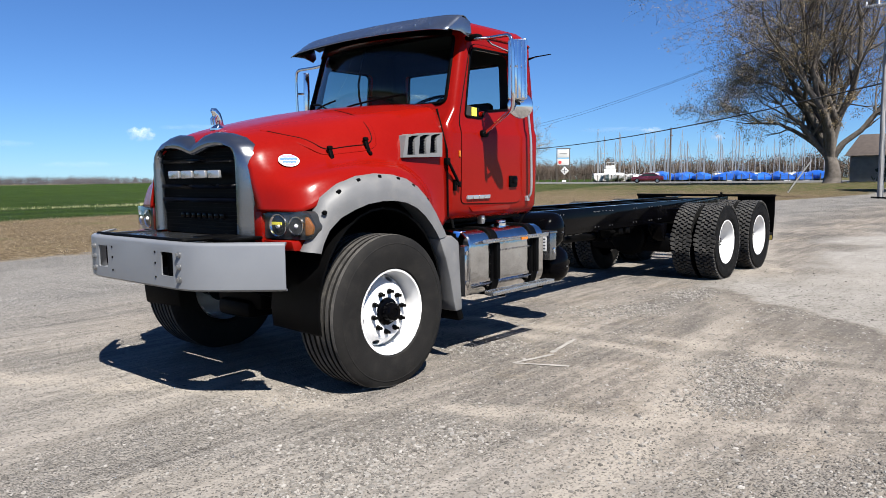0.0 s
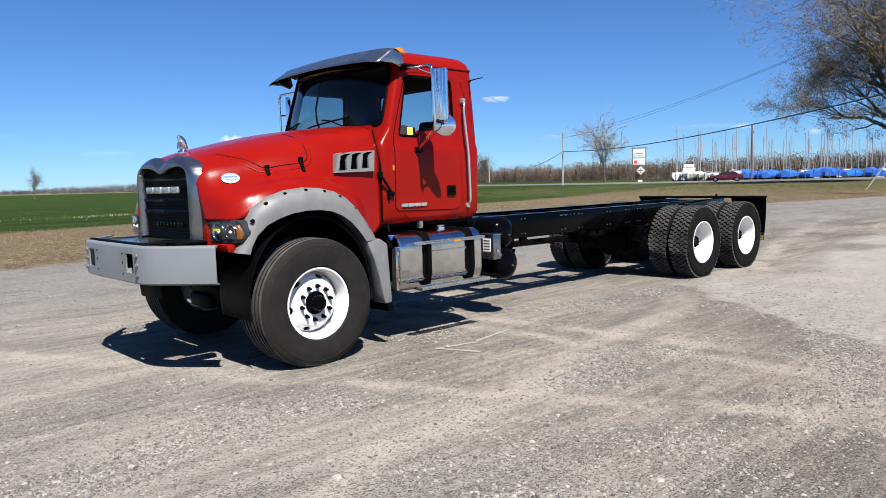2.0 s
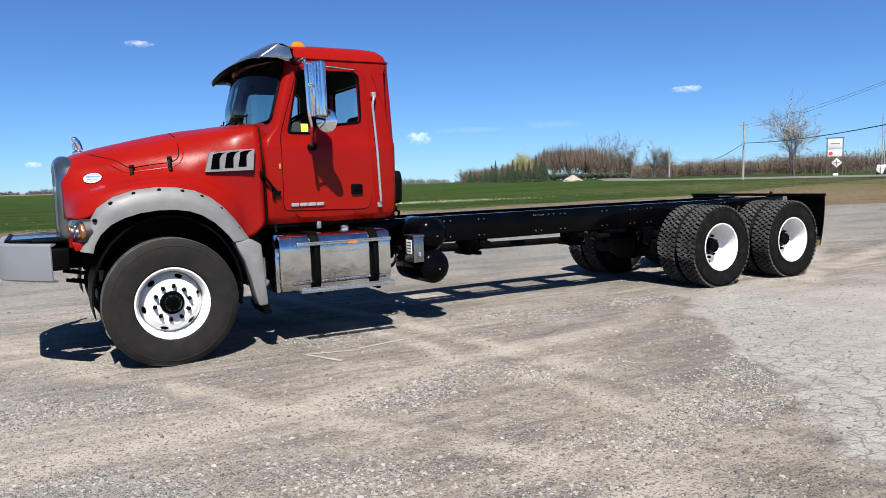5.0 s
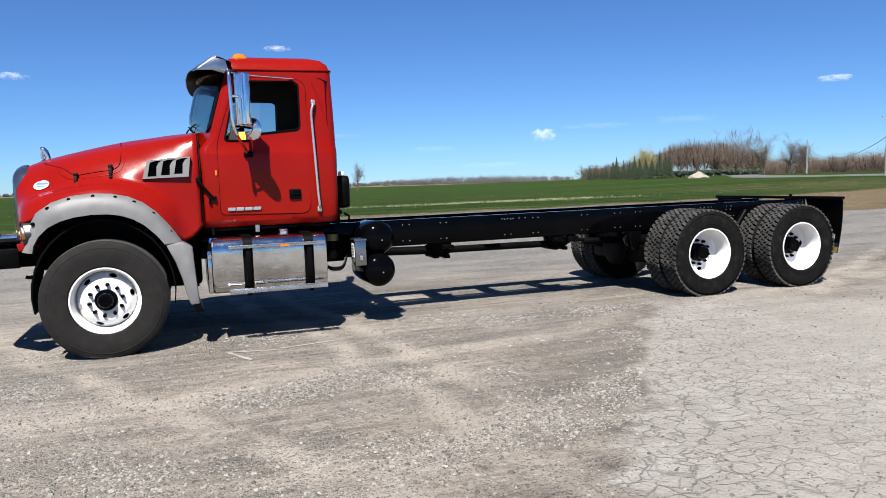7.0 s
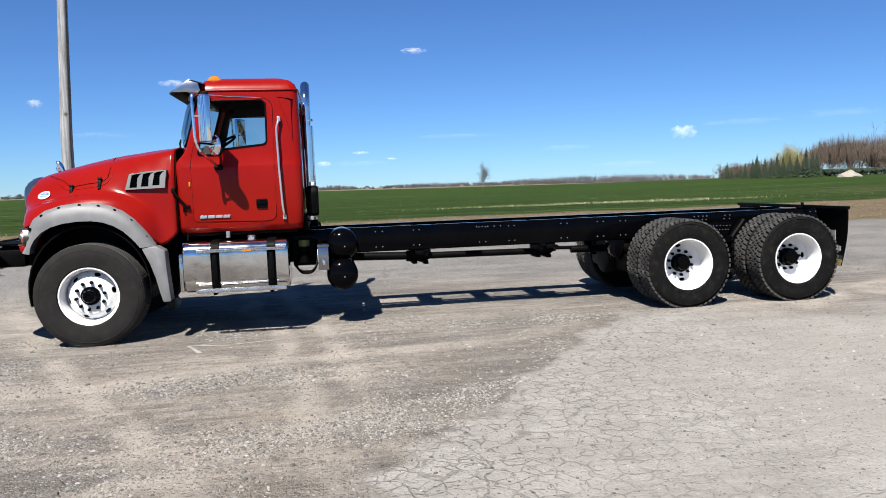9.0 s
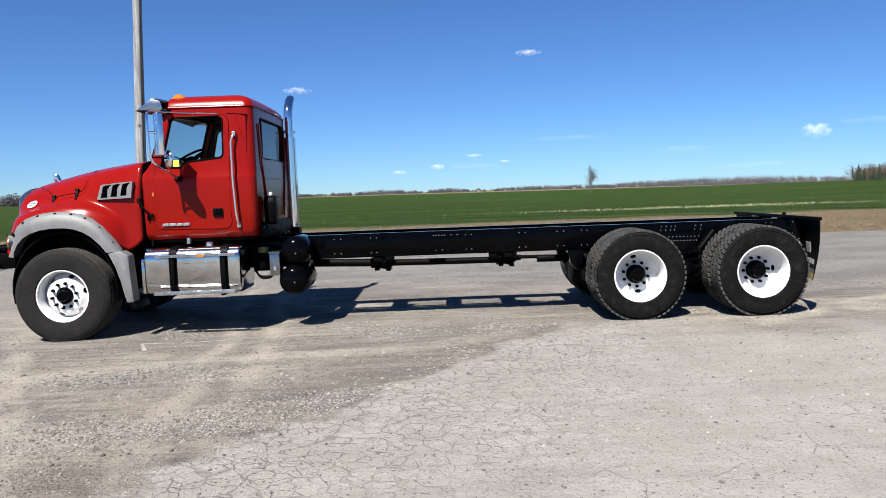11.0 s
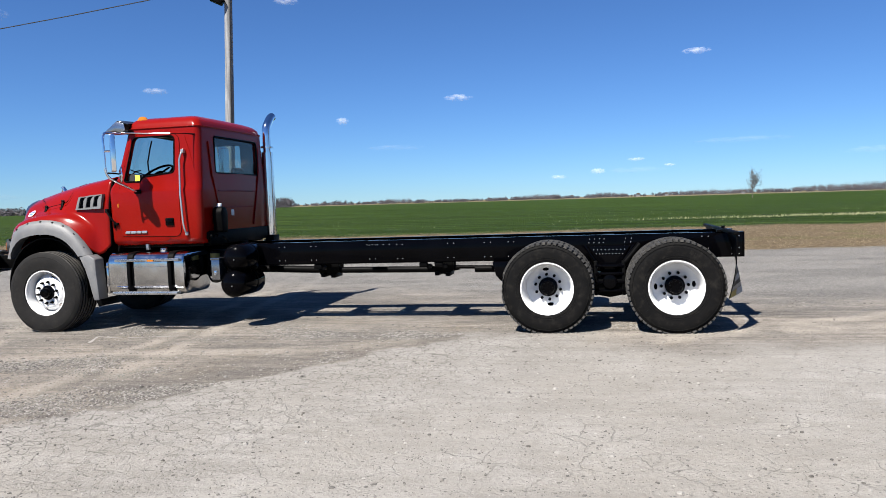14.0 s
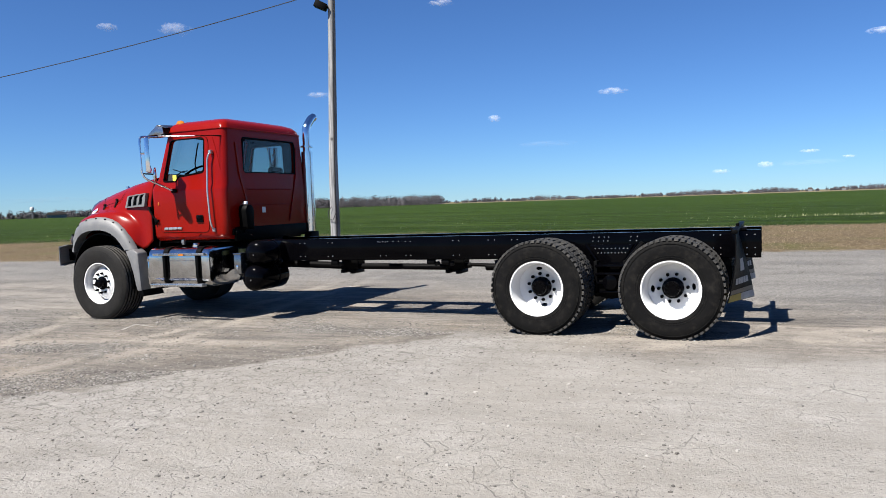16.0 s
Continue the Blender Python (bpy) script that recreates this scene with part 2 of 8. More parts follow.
def round_outline(points, radius, steps=6):
    """A closed 2D outline with rounded corners."""
    out = []
    n = len(points)
    for i in range(n):
        a, b, c = (Vector((*points[j % n], 0)) for j in (i - 1, i, i + 1))
        r = radius[i] if isinstance(radius, (list, tuple)) else radius
        r = min(r, (a - b).length * 0.49, (c - b).length * 0.49)
        p, q = b + (a - b).normalized() * r, b + (c - b).normalized() * r
        for k in range(steps + 1):
            t = k / steps
            v = p * (1 - t) ** 2 + b * 2 * t * (1 - t) + q * t * t
            out.append((v.x, v.y))
    return out


def carved(bm, cuts, mat, cut_mat=None, keep=(), smooth=35):
    """The mesh of bm less the solids in cuts, and only where it meets those in keep."""
    base = new("carving", finish(bm, [mat] + ([cut_mat] if cut_mat else []), 0))
    spare = []
    for what, solids in (("DIFFERENCE", cuts), ("INTERSECT", keep)):
        for solid in solids:
            tool = new("tool", finish(solid[0] if isinstance(solid, tuple) else solid, solid[1] if isinstance(solid, tuple) else mat, 0))
            mod = base.modifiers.new("cut", "BOOLEAN")
            mod.operation, mod.object, mod.solver = what, tool, "EXACT"
            mod.material_mode = "TRANSFER"
            spare.append(tool)
    bpy.context.view_layer.update()
    me = bpy.data.meshes.new_from_object(base.evaluated_get(bpy.context.evaluated_depsgraph_get()))
    for ob in (*spare, base):
        bpy.data.objects.remove(ob)
    me.shade_smooth()
    me.set_sharp_from_angle(angle=radians(smooth))
    return me


def mirrored(bm):
    turned(bm, Matrix.Diagonal((1, -1, 1, 1)))
    bmesh.ops.reverse_faces(bm, faces=bm.faces)
    return bm

# ---- ground ----


TRACKS = [(0.5, -3.1, 1.6, -5.4, 0.16), (1.5, -5.0, 4.6, -3.2, 0.15), (-1.5, -3.4, 3.0, -2.3, 0.20), (2.6, -5.6, 1.9, -1.6, 0.14), (3.0, -5.6, 2.4, -1.6, 0.14)]


def ground_material():
    m, nt, b = nodes_of("yard_and_fields")
    at = world_place(nt)
    xyz = nt.nodes.new("ShaderNodeSeparateXYZ")
    nt.links.new(at, xyz.inputs[0])
    X, Y = xyz.outputs[0], xyz.outputs[1]
    n05, n2, n9, n28, n60, n250 = (noise_tex(nt, at, s, d) for s, d in ((0.35, 5), (1.6, 5), (9.0, 5), (28.0, 5), (60.0, 4), (260.0, 3)))
    # compacted gravel: tan fines with darker bands of loose stone along the wheel tracks
    along = nt.nodes.new("ShaderNodeMapping")
    along.inputs["Rotation"].default_value = (0, 0, radians(24))
    along.inputs["Scale"].default_value = (0.34, 1.05, 1.0)
    nt.links.new(at, along.inputs[0])
    tracks = noise_tex(nt, along.outputs[0], 1.0, 6, 0.6)
    across = nt.nodes.new("ShaderNodeMapping")
    across.inputs["Rotation"].default_value = (0, 0, radians(-38))
    across.inputs["Scale"].default_value = (0.42, 1.3, 1.0)
    nt.links.new(at, across.inputs[0])
    tracks2 = noise_tex(nt, across.outputs[0], 1.0, 6, 0.6)
    t1 = remap(nt, op(nt, "ADD", op(nt, "MULTIPLY", tracks, 0.6), op(nt, "MULTIPLY", tracks2, 0.4)), 0.42, 0.55)
    gravel = mix(nt, t1, (0.122, 0.112, 0.102), (0.262, 0.232, 0.197))
    gravel = mix(nt, remap(nt, n9, 0.50, 0.64, 0.0, 0.65), gravel, (0.09135, 0.08178, 0.07134))
    gravel = mix(nt, remap(nt, n05, 0.42, 0.62, 0.0, 0.45), gravel, (0.169, 0.1576, 0.1452))
    gravel = mix(nt, remap(nt, n2, 0.52, 0.68, 0.0, 0.55), gravel, (0.1964, 0.1643, 0.1233))
    gravel = mix(nt, remap(nt, n28, 0.46, 0.62, 0.0, 0.35), gravel, (0.09135, 0.08126, 0.07212))
    gravel = mix(nt, remap(nt, op(nt, "ADD", X, op(nt, "MULTIPLY", op(nt, "SUBTRACT", n05, 0.5), 4.0)), 0.6, -1.2, 0.0, 0.62), gravel, (0.245, 0.231, 0.21))
    # fine scuffs drawn out along the two ways that wheels have crossed the yard
    for turn, squeeze, low in ((24, 7.0, 0.45), (-38, 9.0, 0.48), (8, 12.0, 0.47)):
        way = nt.nodes.new("ShaderNodeMapping")
        way.inputs["Rotation"].default_value = (0, 0, radians(turn))
        way.inputs["Scale"].default_value = (0.8, squeeze, 1.0)
        nt.links.new(at, way.inputs[0])
        scuff = noise_tex(nt, way.outputs[0], 1.0, 6, 0.68)
        gravel = mix(nt, remap(nt, scuff, 0.50, 0.66, 0.0, 0.42), gravel, (0.095, 0.084, 0.073))
        gravel = mix(nt, remap(nt, scuff, low, 0.34, 0.0, 0.35), gravel, (0.285, 0.256, 0.222))
    # pale wheel tracks worn into the fines
    for ax, ay, bx, by, half in TRACKS:
        ln = math.hypot(bx - ax, by - ay)
        ux, uy = (bx - ax) / ln, (by - ay) / ln
        off = op(nt, "SUBTRACT", op(nt, "MULTIPLY", op(nt, "SUBTRACT", X, ax), -uy), op(nt, "MULTIPLY", op(nt, "SUBTRACT", Y, ay), -ux))
        off = op(nt, "ABSOLUTE", op(nt, "ADD", off, op(nt, "MULTIPLY", op(nt, "SUBTRACT", n05, 0.5), 1.2)))
        worn = op(nt, "MULTIPLY", remap(nt, off, half * 0.4, half * 1.3, 0.75, 0.0), remap(nt, n2, 0.32, 0.55))
        gravel = mix(nt, worn, gravel, (0.29, 0.262, 0.224))
        t1 = op(nt, "MAXIMUM", t1, worn)
    # loose stones of two sizes, thick in the bands and thin on the packed fines
    loose = remap(nt, op(nt, "ADD", t1, op(nt, "MULTIPLY", op(nt, "SUBTRACT", n9, 0.5), 1.6)), 0.15, 0.8, 1.0, 0.22)

    def stones(scale, reach):
        v = add(nt, "ShaderNodeTexVoronoi", Scale=scale, Randomness=1.0)
        nt.links.new(at, v.inputs["Vector"])
        c = nt.nodes.new("ShaderNodeSeparateColor")
        nt.links.new(v.outputs["Color"], c.inputs[0])
        inside = remap(nt, v.outputs["Distance"], reach, reach * 0.75)
        dome = op(nt, "MULTIPLY", inside, remap(nt, v.outputs["Distance"], 0.0, reach, 1.0, 0.4))
        return c.outputs[0], c.outputs[1], inside, dome
    a1, b1, in1, dome1 = stones(44.0, 0.52)
    a2, b2, in2, dome2 = stones(95.0, 0.6)
    a3, b3, in3, dome3 = stones(24.0, 0.33)
    stone_tone = mix(nt, remap(nt, b1, 0.0, 1.0), (0.05576, 0.05241, 0.04907), (0.29, 0.2788, 0.2649))
    tone2 = mix(nt, op(nt, "POWER", b2, 1.8), (0.0246, 0.02296, 0.02132), (0.2952, 0.2788, 0.2542))
    tone3 = mix(nt, b3, (0.1227, 0.1171, 0.1115), (0.2788, 0.2704, 0.2565))
    keep1 = op(nt, "MULTIPLY", op(nt, "LESS_THAN", a1, op(nt, "MULTIPLY", loose, 0.62)), in1)
    keep2 = op(nt, "MULTIPLY", op(nt, "LESS_THAN", a2, op(nt, "ADD", op(nt, "MULTIPLY", loose, 0.6), 0.18)), in2)
    keep3 = op(nt, "MULTIPLY", op(nt, "LESS_THAN", a3, op(nt, "MULTIPLY", op(nt, "SUBTRACT", loose, 0.5), 0.20)), in3)
    gravel = mix(nt, op(nt, "MULTIPLY", keep2, 0.55), gravel, tone2)
    gravel = mix(nt, op(nt, "MULTIPLY", keep1, 0.32), gravel, stone_tone)
    gravel = mix(nt, op(nt, "MULTIPLY", keep3, 0.15), gravel, tone3)
    stone = op(nt, "ADD", op(nt, "MULTIPLY", op(nt, "MULTIPLY", keep1, dome1), 0.5), op(nt, "ADD", op(nt, "MULTIPLY", op(nt, "MULTIPLY", keep2, dome2), 0.5), op(nt, "MULTIPLY", op(nt, "MULTIPLY", keep3, dome3), 0.2)))
    # old pale asphalt on the rear half of the yard
    line = op(nt, "SUBTRACT", op(nt, "MULTIPLY", op(nt, "SUBTRACT", X, 3.72), 0.82), op(nt, "MULTIPLY", op(nt, "ADD", Y, 3.9), 0.575))
    wob = op(nt, "MULTIPLY", op(nt, "SUBTRACT", n2, 0.5), 1.1)
    side = remap(nt, op(nt, "ADD", line, wob), -0.05, 0.08)
    back = remap(nt, op(nt, "ADD", Y, op(nt, "MULTIPLY", op(nt, "SUBTRACT", n05, 0.5), 5.0)), -0.9, -2.0)
    old = op(nt, "MULTIPLY", side, back)
    wv = add(nt, "ShaderNodeVectorMath")
    wv.operation = "MULTIPLY_ADD"
    wn2 = add(nt, "ShaderNodeTexNoise", Scale=7.0, Detail=4.0)
    nt.links.new(at, wn2.inputs["Vector"])
    nt.links.new(wn2.outputs["Color"], wv.inputs[0])
    wv.inputs[1].default_value = (0.13, 0.13, 0.0)
    nt.links.new(at, wv.inputs[2])
    def crackle(scale, width):
        c = add(nt, "ShaderNodeTexVoronoi", Scale=scale)
        c.feature = "DISTANCE_TO_EDGE"
        nt.links.new(wv.outputs[0], c.inputs["Vector"])
        return remap(nt, c.outputs["Distance"], width * 0.3, width, 1.0, 0.0)
    # crazed like old mud near its broken edge, with longer cracks further in
    edge_near = remap(nt, op(nt, "ADD", line, op(nt, "MULTIPLY", op(nt, "SUBTRACT", n05, 0.5), 1.6)), 0.5, 2.6, 1.0, 0.0)
    fine_cracks = op(nt, "MULTIPLY", crackle(8.5, 0.06), op(nt, "MULTIPLY", edge_near, remap(nt, n9, 0.34, 0.52)))
    long_cracks = op(nt, "MULTIPLY", crackle(3.0, 0.015), remap(nt, n2, 0.42, 0.60, 0.0, 0.75))
    cracks = op(nt, "MULTIPLY", op(nt, "MAXIMUM", fine_cracks, long_cracks), 0.5)
    pale = mix(nt, remap(nt, n2, 0.35, 0.65), (0.205, 0.193, 0.176), (0.262, 0.25, 0.231))
    pale = mix(nt, remap(nt, n05, 0.45, 0.6, 0.0, 0.5), pale, (0.22, 0.2046, 0.1804))
    pale = mix(nt, remap(nt, n9, 0.48, 0.72, 0.0, 0.35), pale, (0.1672, 0.1474, 0.1232))
    for turn, squeeze in ((-18, 4.5), (12, 7.0)):
        way = nt.nodes.new("ShaderNodeMapping")
        way.inputs["Rotation"].default_value = (0, 0, radians(turn))
        way.inputs["Scale"].default_value = (0.9, squeeze, 1.0)
        nt.links.new(at, way.inputs[0])
        scuff = noise_tex(nt, way.outputs[0], 1.0, 6, 0.68)
        pale = mix(nt, remap(nt, scuff, 0.52, 0.70, 0.0, 0.40), pale, (0.148, 0.137, 0.122))
        pale = mix(nt, remap(nt, scuff, 0.45, 0.32, 0.0, 0.35), pale, (0.275, 0.264, 0.245))
    pale = mix(nt, remap(nt, n28, 0.50, 0.68, 0.0, 0.3), pale, (0.1452, 0.1342, 0.121))
    pale = mix(nt, remap(nt, n60, 0.52, 0.66, 0.0, 0.35), pale, (0.132, 0.1232, 0.1122))
    pale = mix(nt, remap(nt, n250, 0.5, 0.68, 0.0, 0.4), pale, (0.2728, 0.264, 0.2508))
    pale = mix(nt, op(nt, "MULTIPLY", op(nt, "MULTIPLY", op(nt, "LESS_THAN", a2, 0.03), in2), 0.7), pale, (0.0484, 0.0462, 0.044))
    pale = mix(nt, op(nt, "MULTIPLY", op(nt, "MULTIPLY", op(nt, "LESS_THAN", a3, 0.10), in3), remap(nt, n9, 0.40, 0.60, 0.2, 0.9)), pale, mix(nt, b3, (0.03, 0.029, 0.028), (0.12, 0.115, 0.108)))
    pale = mix(nt, cracks, pale, (0.066, 0.06248, 0.0572))
    rim = op(nt, "MULTIPLY", remap(nt, op(nt, "ADD", line, wob), -1.5, -0.05, 0.0, 0.55), op(nt, "MULTIPLY", back, remap(nt, n9, 0.3, 0.55, 0.5, 1.0)))
    gravel = mix(nt, rim, gravel, (0.092, 0.083, 0.074))
    yard = mix(nt, old, gravel, pale)
    # the lane beyond the truck is greyer
    lane = op(nt, "MULTIPLY", remap(nt, op(nt, "ADD", op(nt, "ADD", Y, remap(nt, X, 1.0, 7.0, 0.0, 2.2)), op(nt, "MULTIPLY", n2, 1.2)), 2.7, 5.4), 0.85)
    lane_tone = mix(nt, n9, (0.165, 0.16, 0.152), (0.23, 0.222, 0.21))
    lane_tone = mix(nt, remap(nt, n60, 0.4, 0.7, 0.0, 0.5), lane_tone, (0.07, 0.068, 0.066))
    lane_tone = mix(nt, op(nt, "MULTIPLY", op(nt, "LESS_THAN", a1, 0.45), in1), lane_tone, mix(nt, b1, (0.045, 0.043, 0.041), (0.30, 0.29, 0.275)))
    yard = mix(nt, lane, yard, mix(nt, op(nt, "MULTIPLY", keep2, 0.45), mix(nt, remap(nt, n28, 0.48, 0.64, 0.0, 0.7), lane_tone, (0.095, 0.092, 0.088)), tone2))
    yard = mix(nt, op(nt, "MULTIPLY", lane, op(nt, "MULTIPLY", op(nt, "LESS_THAN", a3, 0.55), in3)), yard, mix(nt, b3, (0.07, 0.068, 0.065), (0.31, 0.30, 0.285)))
    # straw verge
    ystraw = op(nt, "ADD", Y, op(nt, "ADD", op(nt, "MULTIPLY", op(nt, "SUBTRACT", n2, 0.5), 1.6), op(nt, "MULTIPLY", op(nt, "SUBTRACT", n9, 0.5), 0.6)))
    straw = mix(nt, remap(nt, n9, 0.35, 0.65), (0.055, 0.039, 0.022), (0.20, 0.155, 0.097))
    straw = mix(nt, remap(nt, n60, 0.45, 0.7, 0.0, 0.7), straw, (0.04428, 0.0307, 0.01771))
    straw = mix(nt, remap(nt, n05, 0.55, 0.68, 0.0, 0.55), straw, (0.06494, 0.07675, 0.02066))
    straw = mix(nt, op(nt, "MULTIPLY", remap(nt, X, 44.0, 62.0), remap(nt, n2, 0.42, 0.56, 0.1, 0.8)), straw, (0.028, 0.046, 0.008))
    edge = op(nt, "SUBTRACT", ystraw, op(nt, "MULTIPLY", X, 0.07))
    edge = op(nt, "ADD", edge, remap(nt, X, 19.0, 50.0, 0.0, 8.5))
    start = remap(nt, edge, 9.6, 10.2)
    colour = mix(nt, start, yard, straw)
    # crop field in drilled rows
    rows = nt.nodes.new("ShaderNodeMapping")
    rows.inputs["Rotation"].default_value = (0, 0, radians(3.0))
    rows.inputs["Scale"].default_value = (0.03, 0.55, 1.0)
    nt.links.new(at, rows.inputs[0])
    rown = noise_tex(nt, rows.outputs[0], 1.0, 7, 0.62)
    green = mix(nt, remap(nt, rown, 0.40, 0.62), (0.0105, 0.0232, 0.0022), (0.0275, 0.0500, 0.0055))
    green = mix(nt, remap(nt, n2, 0.50, 0.70, 0.0, 0.30), green, (0.042, 0.046, 0.014))
    flowers = op(nt, "MULTIPLY", op(nt, "MULTIPLY", remap(nt, op(nt, "ABSOLUTE", op(nt, "SUBTRACT", Y, op(nt, "ADD", 36.0, op(nt, "MULTIPLY", X, 0.13)))), 1.0, 2.6, 1.0, 0.0), remap(nt, op(nt, "ABSOLUTE", op(nt, "SUBTRACT", X, 22.0)), 9.0, 15.0, 1.0, 0.0)), remap(nt, n9, 0.42, 0.6))
    green = mix(nt, op(nt, "MULTIPLY", flowers, 0.12), green, (0.24, 0.24, 0.12))
    thin = op(nt, "MULTIPLY", remap(nt, rown, 0.60, 0.70), remap(nt, n9, 0.45, 0.6))
    green = mix(nt, op(nt, "MULTIPLY", thin, 0.45), green, (0.17, 0.17, 0.09))
    inner = op(nt, "SUBTRACT", op(nt, "ADD", ystraw, op(nt, "MULTIPLY", op(nt, "SUBTRACT", n05, 0.5), 3.0)), op(nt, "MULTIPLY", X, 0.17))
    field = remap(nt, inner, 22.9, 24.4)
    # rough grass and old straw mixed towards the road
    far_mix = op(nt, "MULTIPLY", op(nt, "MULTIPLY", remap(nt, X, 40.0, 58.0), remap(nt, Y, 62.0, 48.0)), remap(nt, n05, 0.35, 0.6))
    green = mix(nt, op(nt, "MULTIPLY", far_mix, 0.7), green, straw)
    # fallow strip at the far end of the field
    green = mix(nt, remap(nt, Y, 470.0, 540.0, 0.0, 0.8), green, (0.16, 0.13, 0.085))
    colour = mix(nt, field, colour, green)
    nt.links.new(colour, b.inputs["Base Color"])
    b.inputs["Roughness"].default_value = 0.95
    b.inputs["Specular IOR Level"].default_value = 0.08
    height = op(nt, "ADD", op(nt, "MULTIPLY", n60, 0.35), op(nt, "ADD", op(nt, "MULTIPLY", n250, 0.15), op(nt, "MULTIPLY", op(nt, "MULTIPLY", stone, op(nt, "SUBTRACT", 1.0, old)), 1.0)))
    height = op(nt, "SUBTRACT", height, op(nt, "MULTIPLY", op(nt, "MULTIPLY", cracks, old), 0.5))
    height = op(nt, "ADD", height, op(nt, "MULTIPLY", n28, 0.4))
    bump(nt, b, height, 1.0, 0.022)
    return m


def ground_height(x, y):
    """Level at the truck; faint hollows in the yard, and the field falls away a little."""
    z = 0.006 * noise.noise((x * 0.45, y * 0.45, 0.3)) + 0.03 * noise.noise((x * 0.09, y * 0.09, 3.1)) * min(1.0, max(0.0, (abs(y) - 3) / 8))
    if y > 10:
        z += 0.05 * min(1.0, (y - 10) / 4) * noise.noise((x * 0.3, y * 0.3, 7.7))
    side = min(1.0, max(0.0, (22 - y) / 12)) * min(1.0, max(0.0, (y + 60) / 30))
    slope = 0.0072 * (min(max(x, -12), 26) - 5.8) * side * side * (3 - 2 * side)
    bank = lambda v: min(1.0, max(0.0, v)) ** 2 * (3 - 2 * min(1.0, max(0.0, v)))
    rise = (0.70 * bank((x - 36) / 50) + 0.55 * bank((x - 105) / 70)) * bank((420 - y) / 160)
    return z + slope + rise - 0.004


def build_ground():
    def steps():
        near = list(np.arange(-14, 24.01, 0.5))
        out, d = [], 0.5
        v = 24.0
        while v < 4200:
            d *= 1.16
            v += d
            out.append(v)
        back, d, v = [], 0.5, -14.0
        while v > -4200:
            d *= 1.16
            v -= d
            back.append(v)
        return back[::-1] + near + out
    xs = ys = steps()
    verts = [(x, y, ground_height(x, y)) for y in ys for x in xs]
    n = len(xs)
    faces = [(j * n + i, j * n + i + 1, (j + 1) * n + i + 1, (j + 1) * n + i) for j in range(len(ys) - 1) for i in range(n - 1)]
    me = bpy.data.meshes.new("ground")
    me.from_pydata(verts, [], faces)
    me.materials.append(ground_material())
    me.shade_smooth()
    ob = new("ground", me)
    tagged(ob, "dusty tan gravel yard with straw verge and green crop field", "ground", kind="structure")


build_ground()


# loose stones, dead straw and young crop


def stone_material():
    """Each stone has a grey of its own."""
    m, nt, b = nodes_of("loose_stone")
    own = nt.nodes.new("ShaderNodeNewGeometry").outputs["Random Per Island"]
    tone = mix(nt, op(nt, "POWER", own, 1.4), (0.05, 0.047, 0.044), (0.30, 0.287, 0.266))
    tone = mix(nt, remap(nt, noise_tex(nt, world_place(nt), 60.0, 4), 0.4, 0.7, 0.0, 0.5), tone, (0.176, 0.1584, 0.136))
    nt.links.new(tone, b.inputs["Base Color"])
    b.inputs["Roughness"].default_value = 0.9
    b.inputs["Specular IOR Level"].default_value = 0.25
    return m


STONE = stone_material()
STRAWMAT = surface("dry_straw", (0.13, 0.10, 0.06), (0.26, 0.21, 0.135), (0.8, 0.95), 0.0, 1.2, 20.0, 0.0)
CROP = surface("young_crop", (0.0115, 0.0285, 0.003), (0.029, 0.0545, 0.006), (0.6, 0.8), 0.0, 0.35, 9.0, 0.0)
BLOOM = surface("pale_blooms", (0.1845, 0.1845, 0.0902), (0.2542, 0.2542, 0.1476), (0.7, 0.9), 0.0, 1.0, 9.0, 0.0)


def scatter(name, label, category, pts, faces_of, mat):
    vs, fs = [], []
    for p in pts:
        v, f = faces_of(p)
        i = len(vs)
        vs.extend(v)
        fs.extend(tuple(i + q for q in face) for face in f)
    me = bpy.data.meshes.new("mesh")
    me.from_pydata(vs, [], fs)
    me.materials.append(mat)
    return tagged(new(name, me), label, category, kind="stuff")


rs = random.Random(42)


def pebble(p):
    x, y, s = p
    z = ground_height(x, y)
    a = rs.uniform(0, 6.3)
    c, q = math.cos(a), math.sin(a)
    w, d, h = s * rs.uniform(0.7, 1.3), s * rs.uniform(0.5, 0.9), s * rs.uniform(0.35, 0.7)
    ring = [(w, 0.0), (w * 0.3, d), (-w * 0.8, d * 0.6), (-w * 0.7, -d * 0.7), (w * 0.5, -d)]
    v = [(x + c * u - q * k, y + q * u + c * k, z - 0.002) for u, k in ring]
    v += [(x + c * u * 0.78 - q * k * 0.78, y + q * u * 0.78 + c * k * 0.78, z + h * rs.uniform(0.5, 0.85)) for u, k in ring]
    v.append((x + w * rs.uniform(-0.25, 0.25), y + d * rs.uniform(-0.25, 0.25), z + h))
    return v, [(i, (i + 1) % 5, 5 + (i + 1) % 5, 5 + i) for i in range(5)] + [(5 + i, 5 + (i + 1) % 5, 10) for i in range(5)]


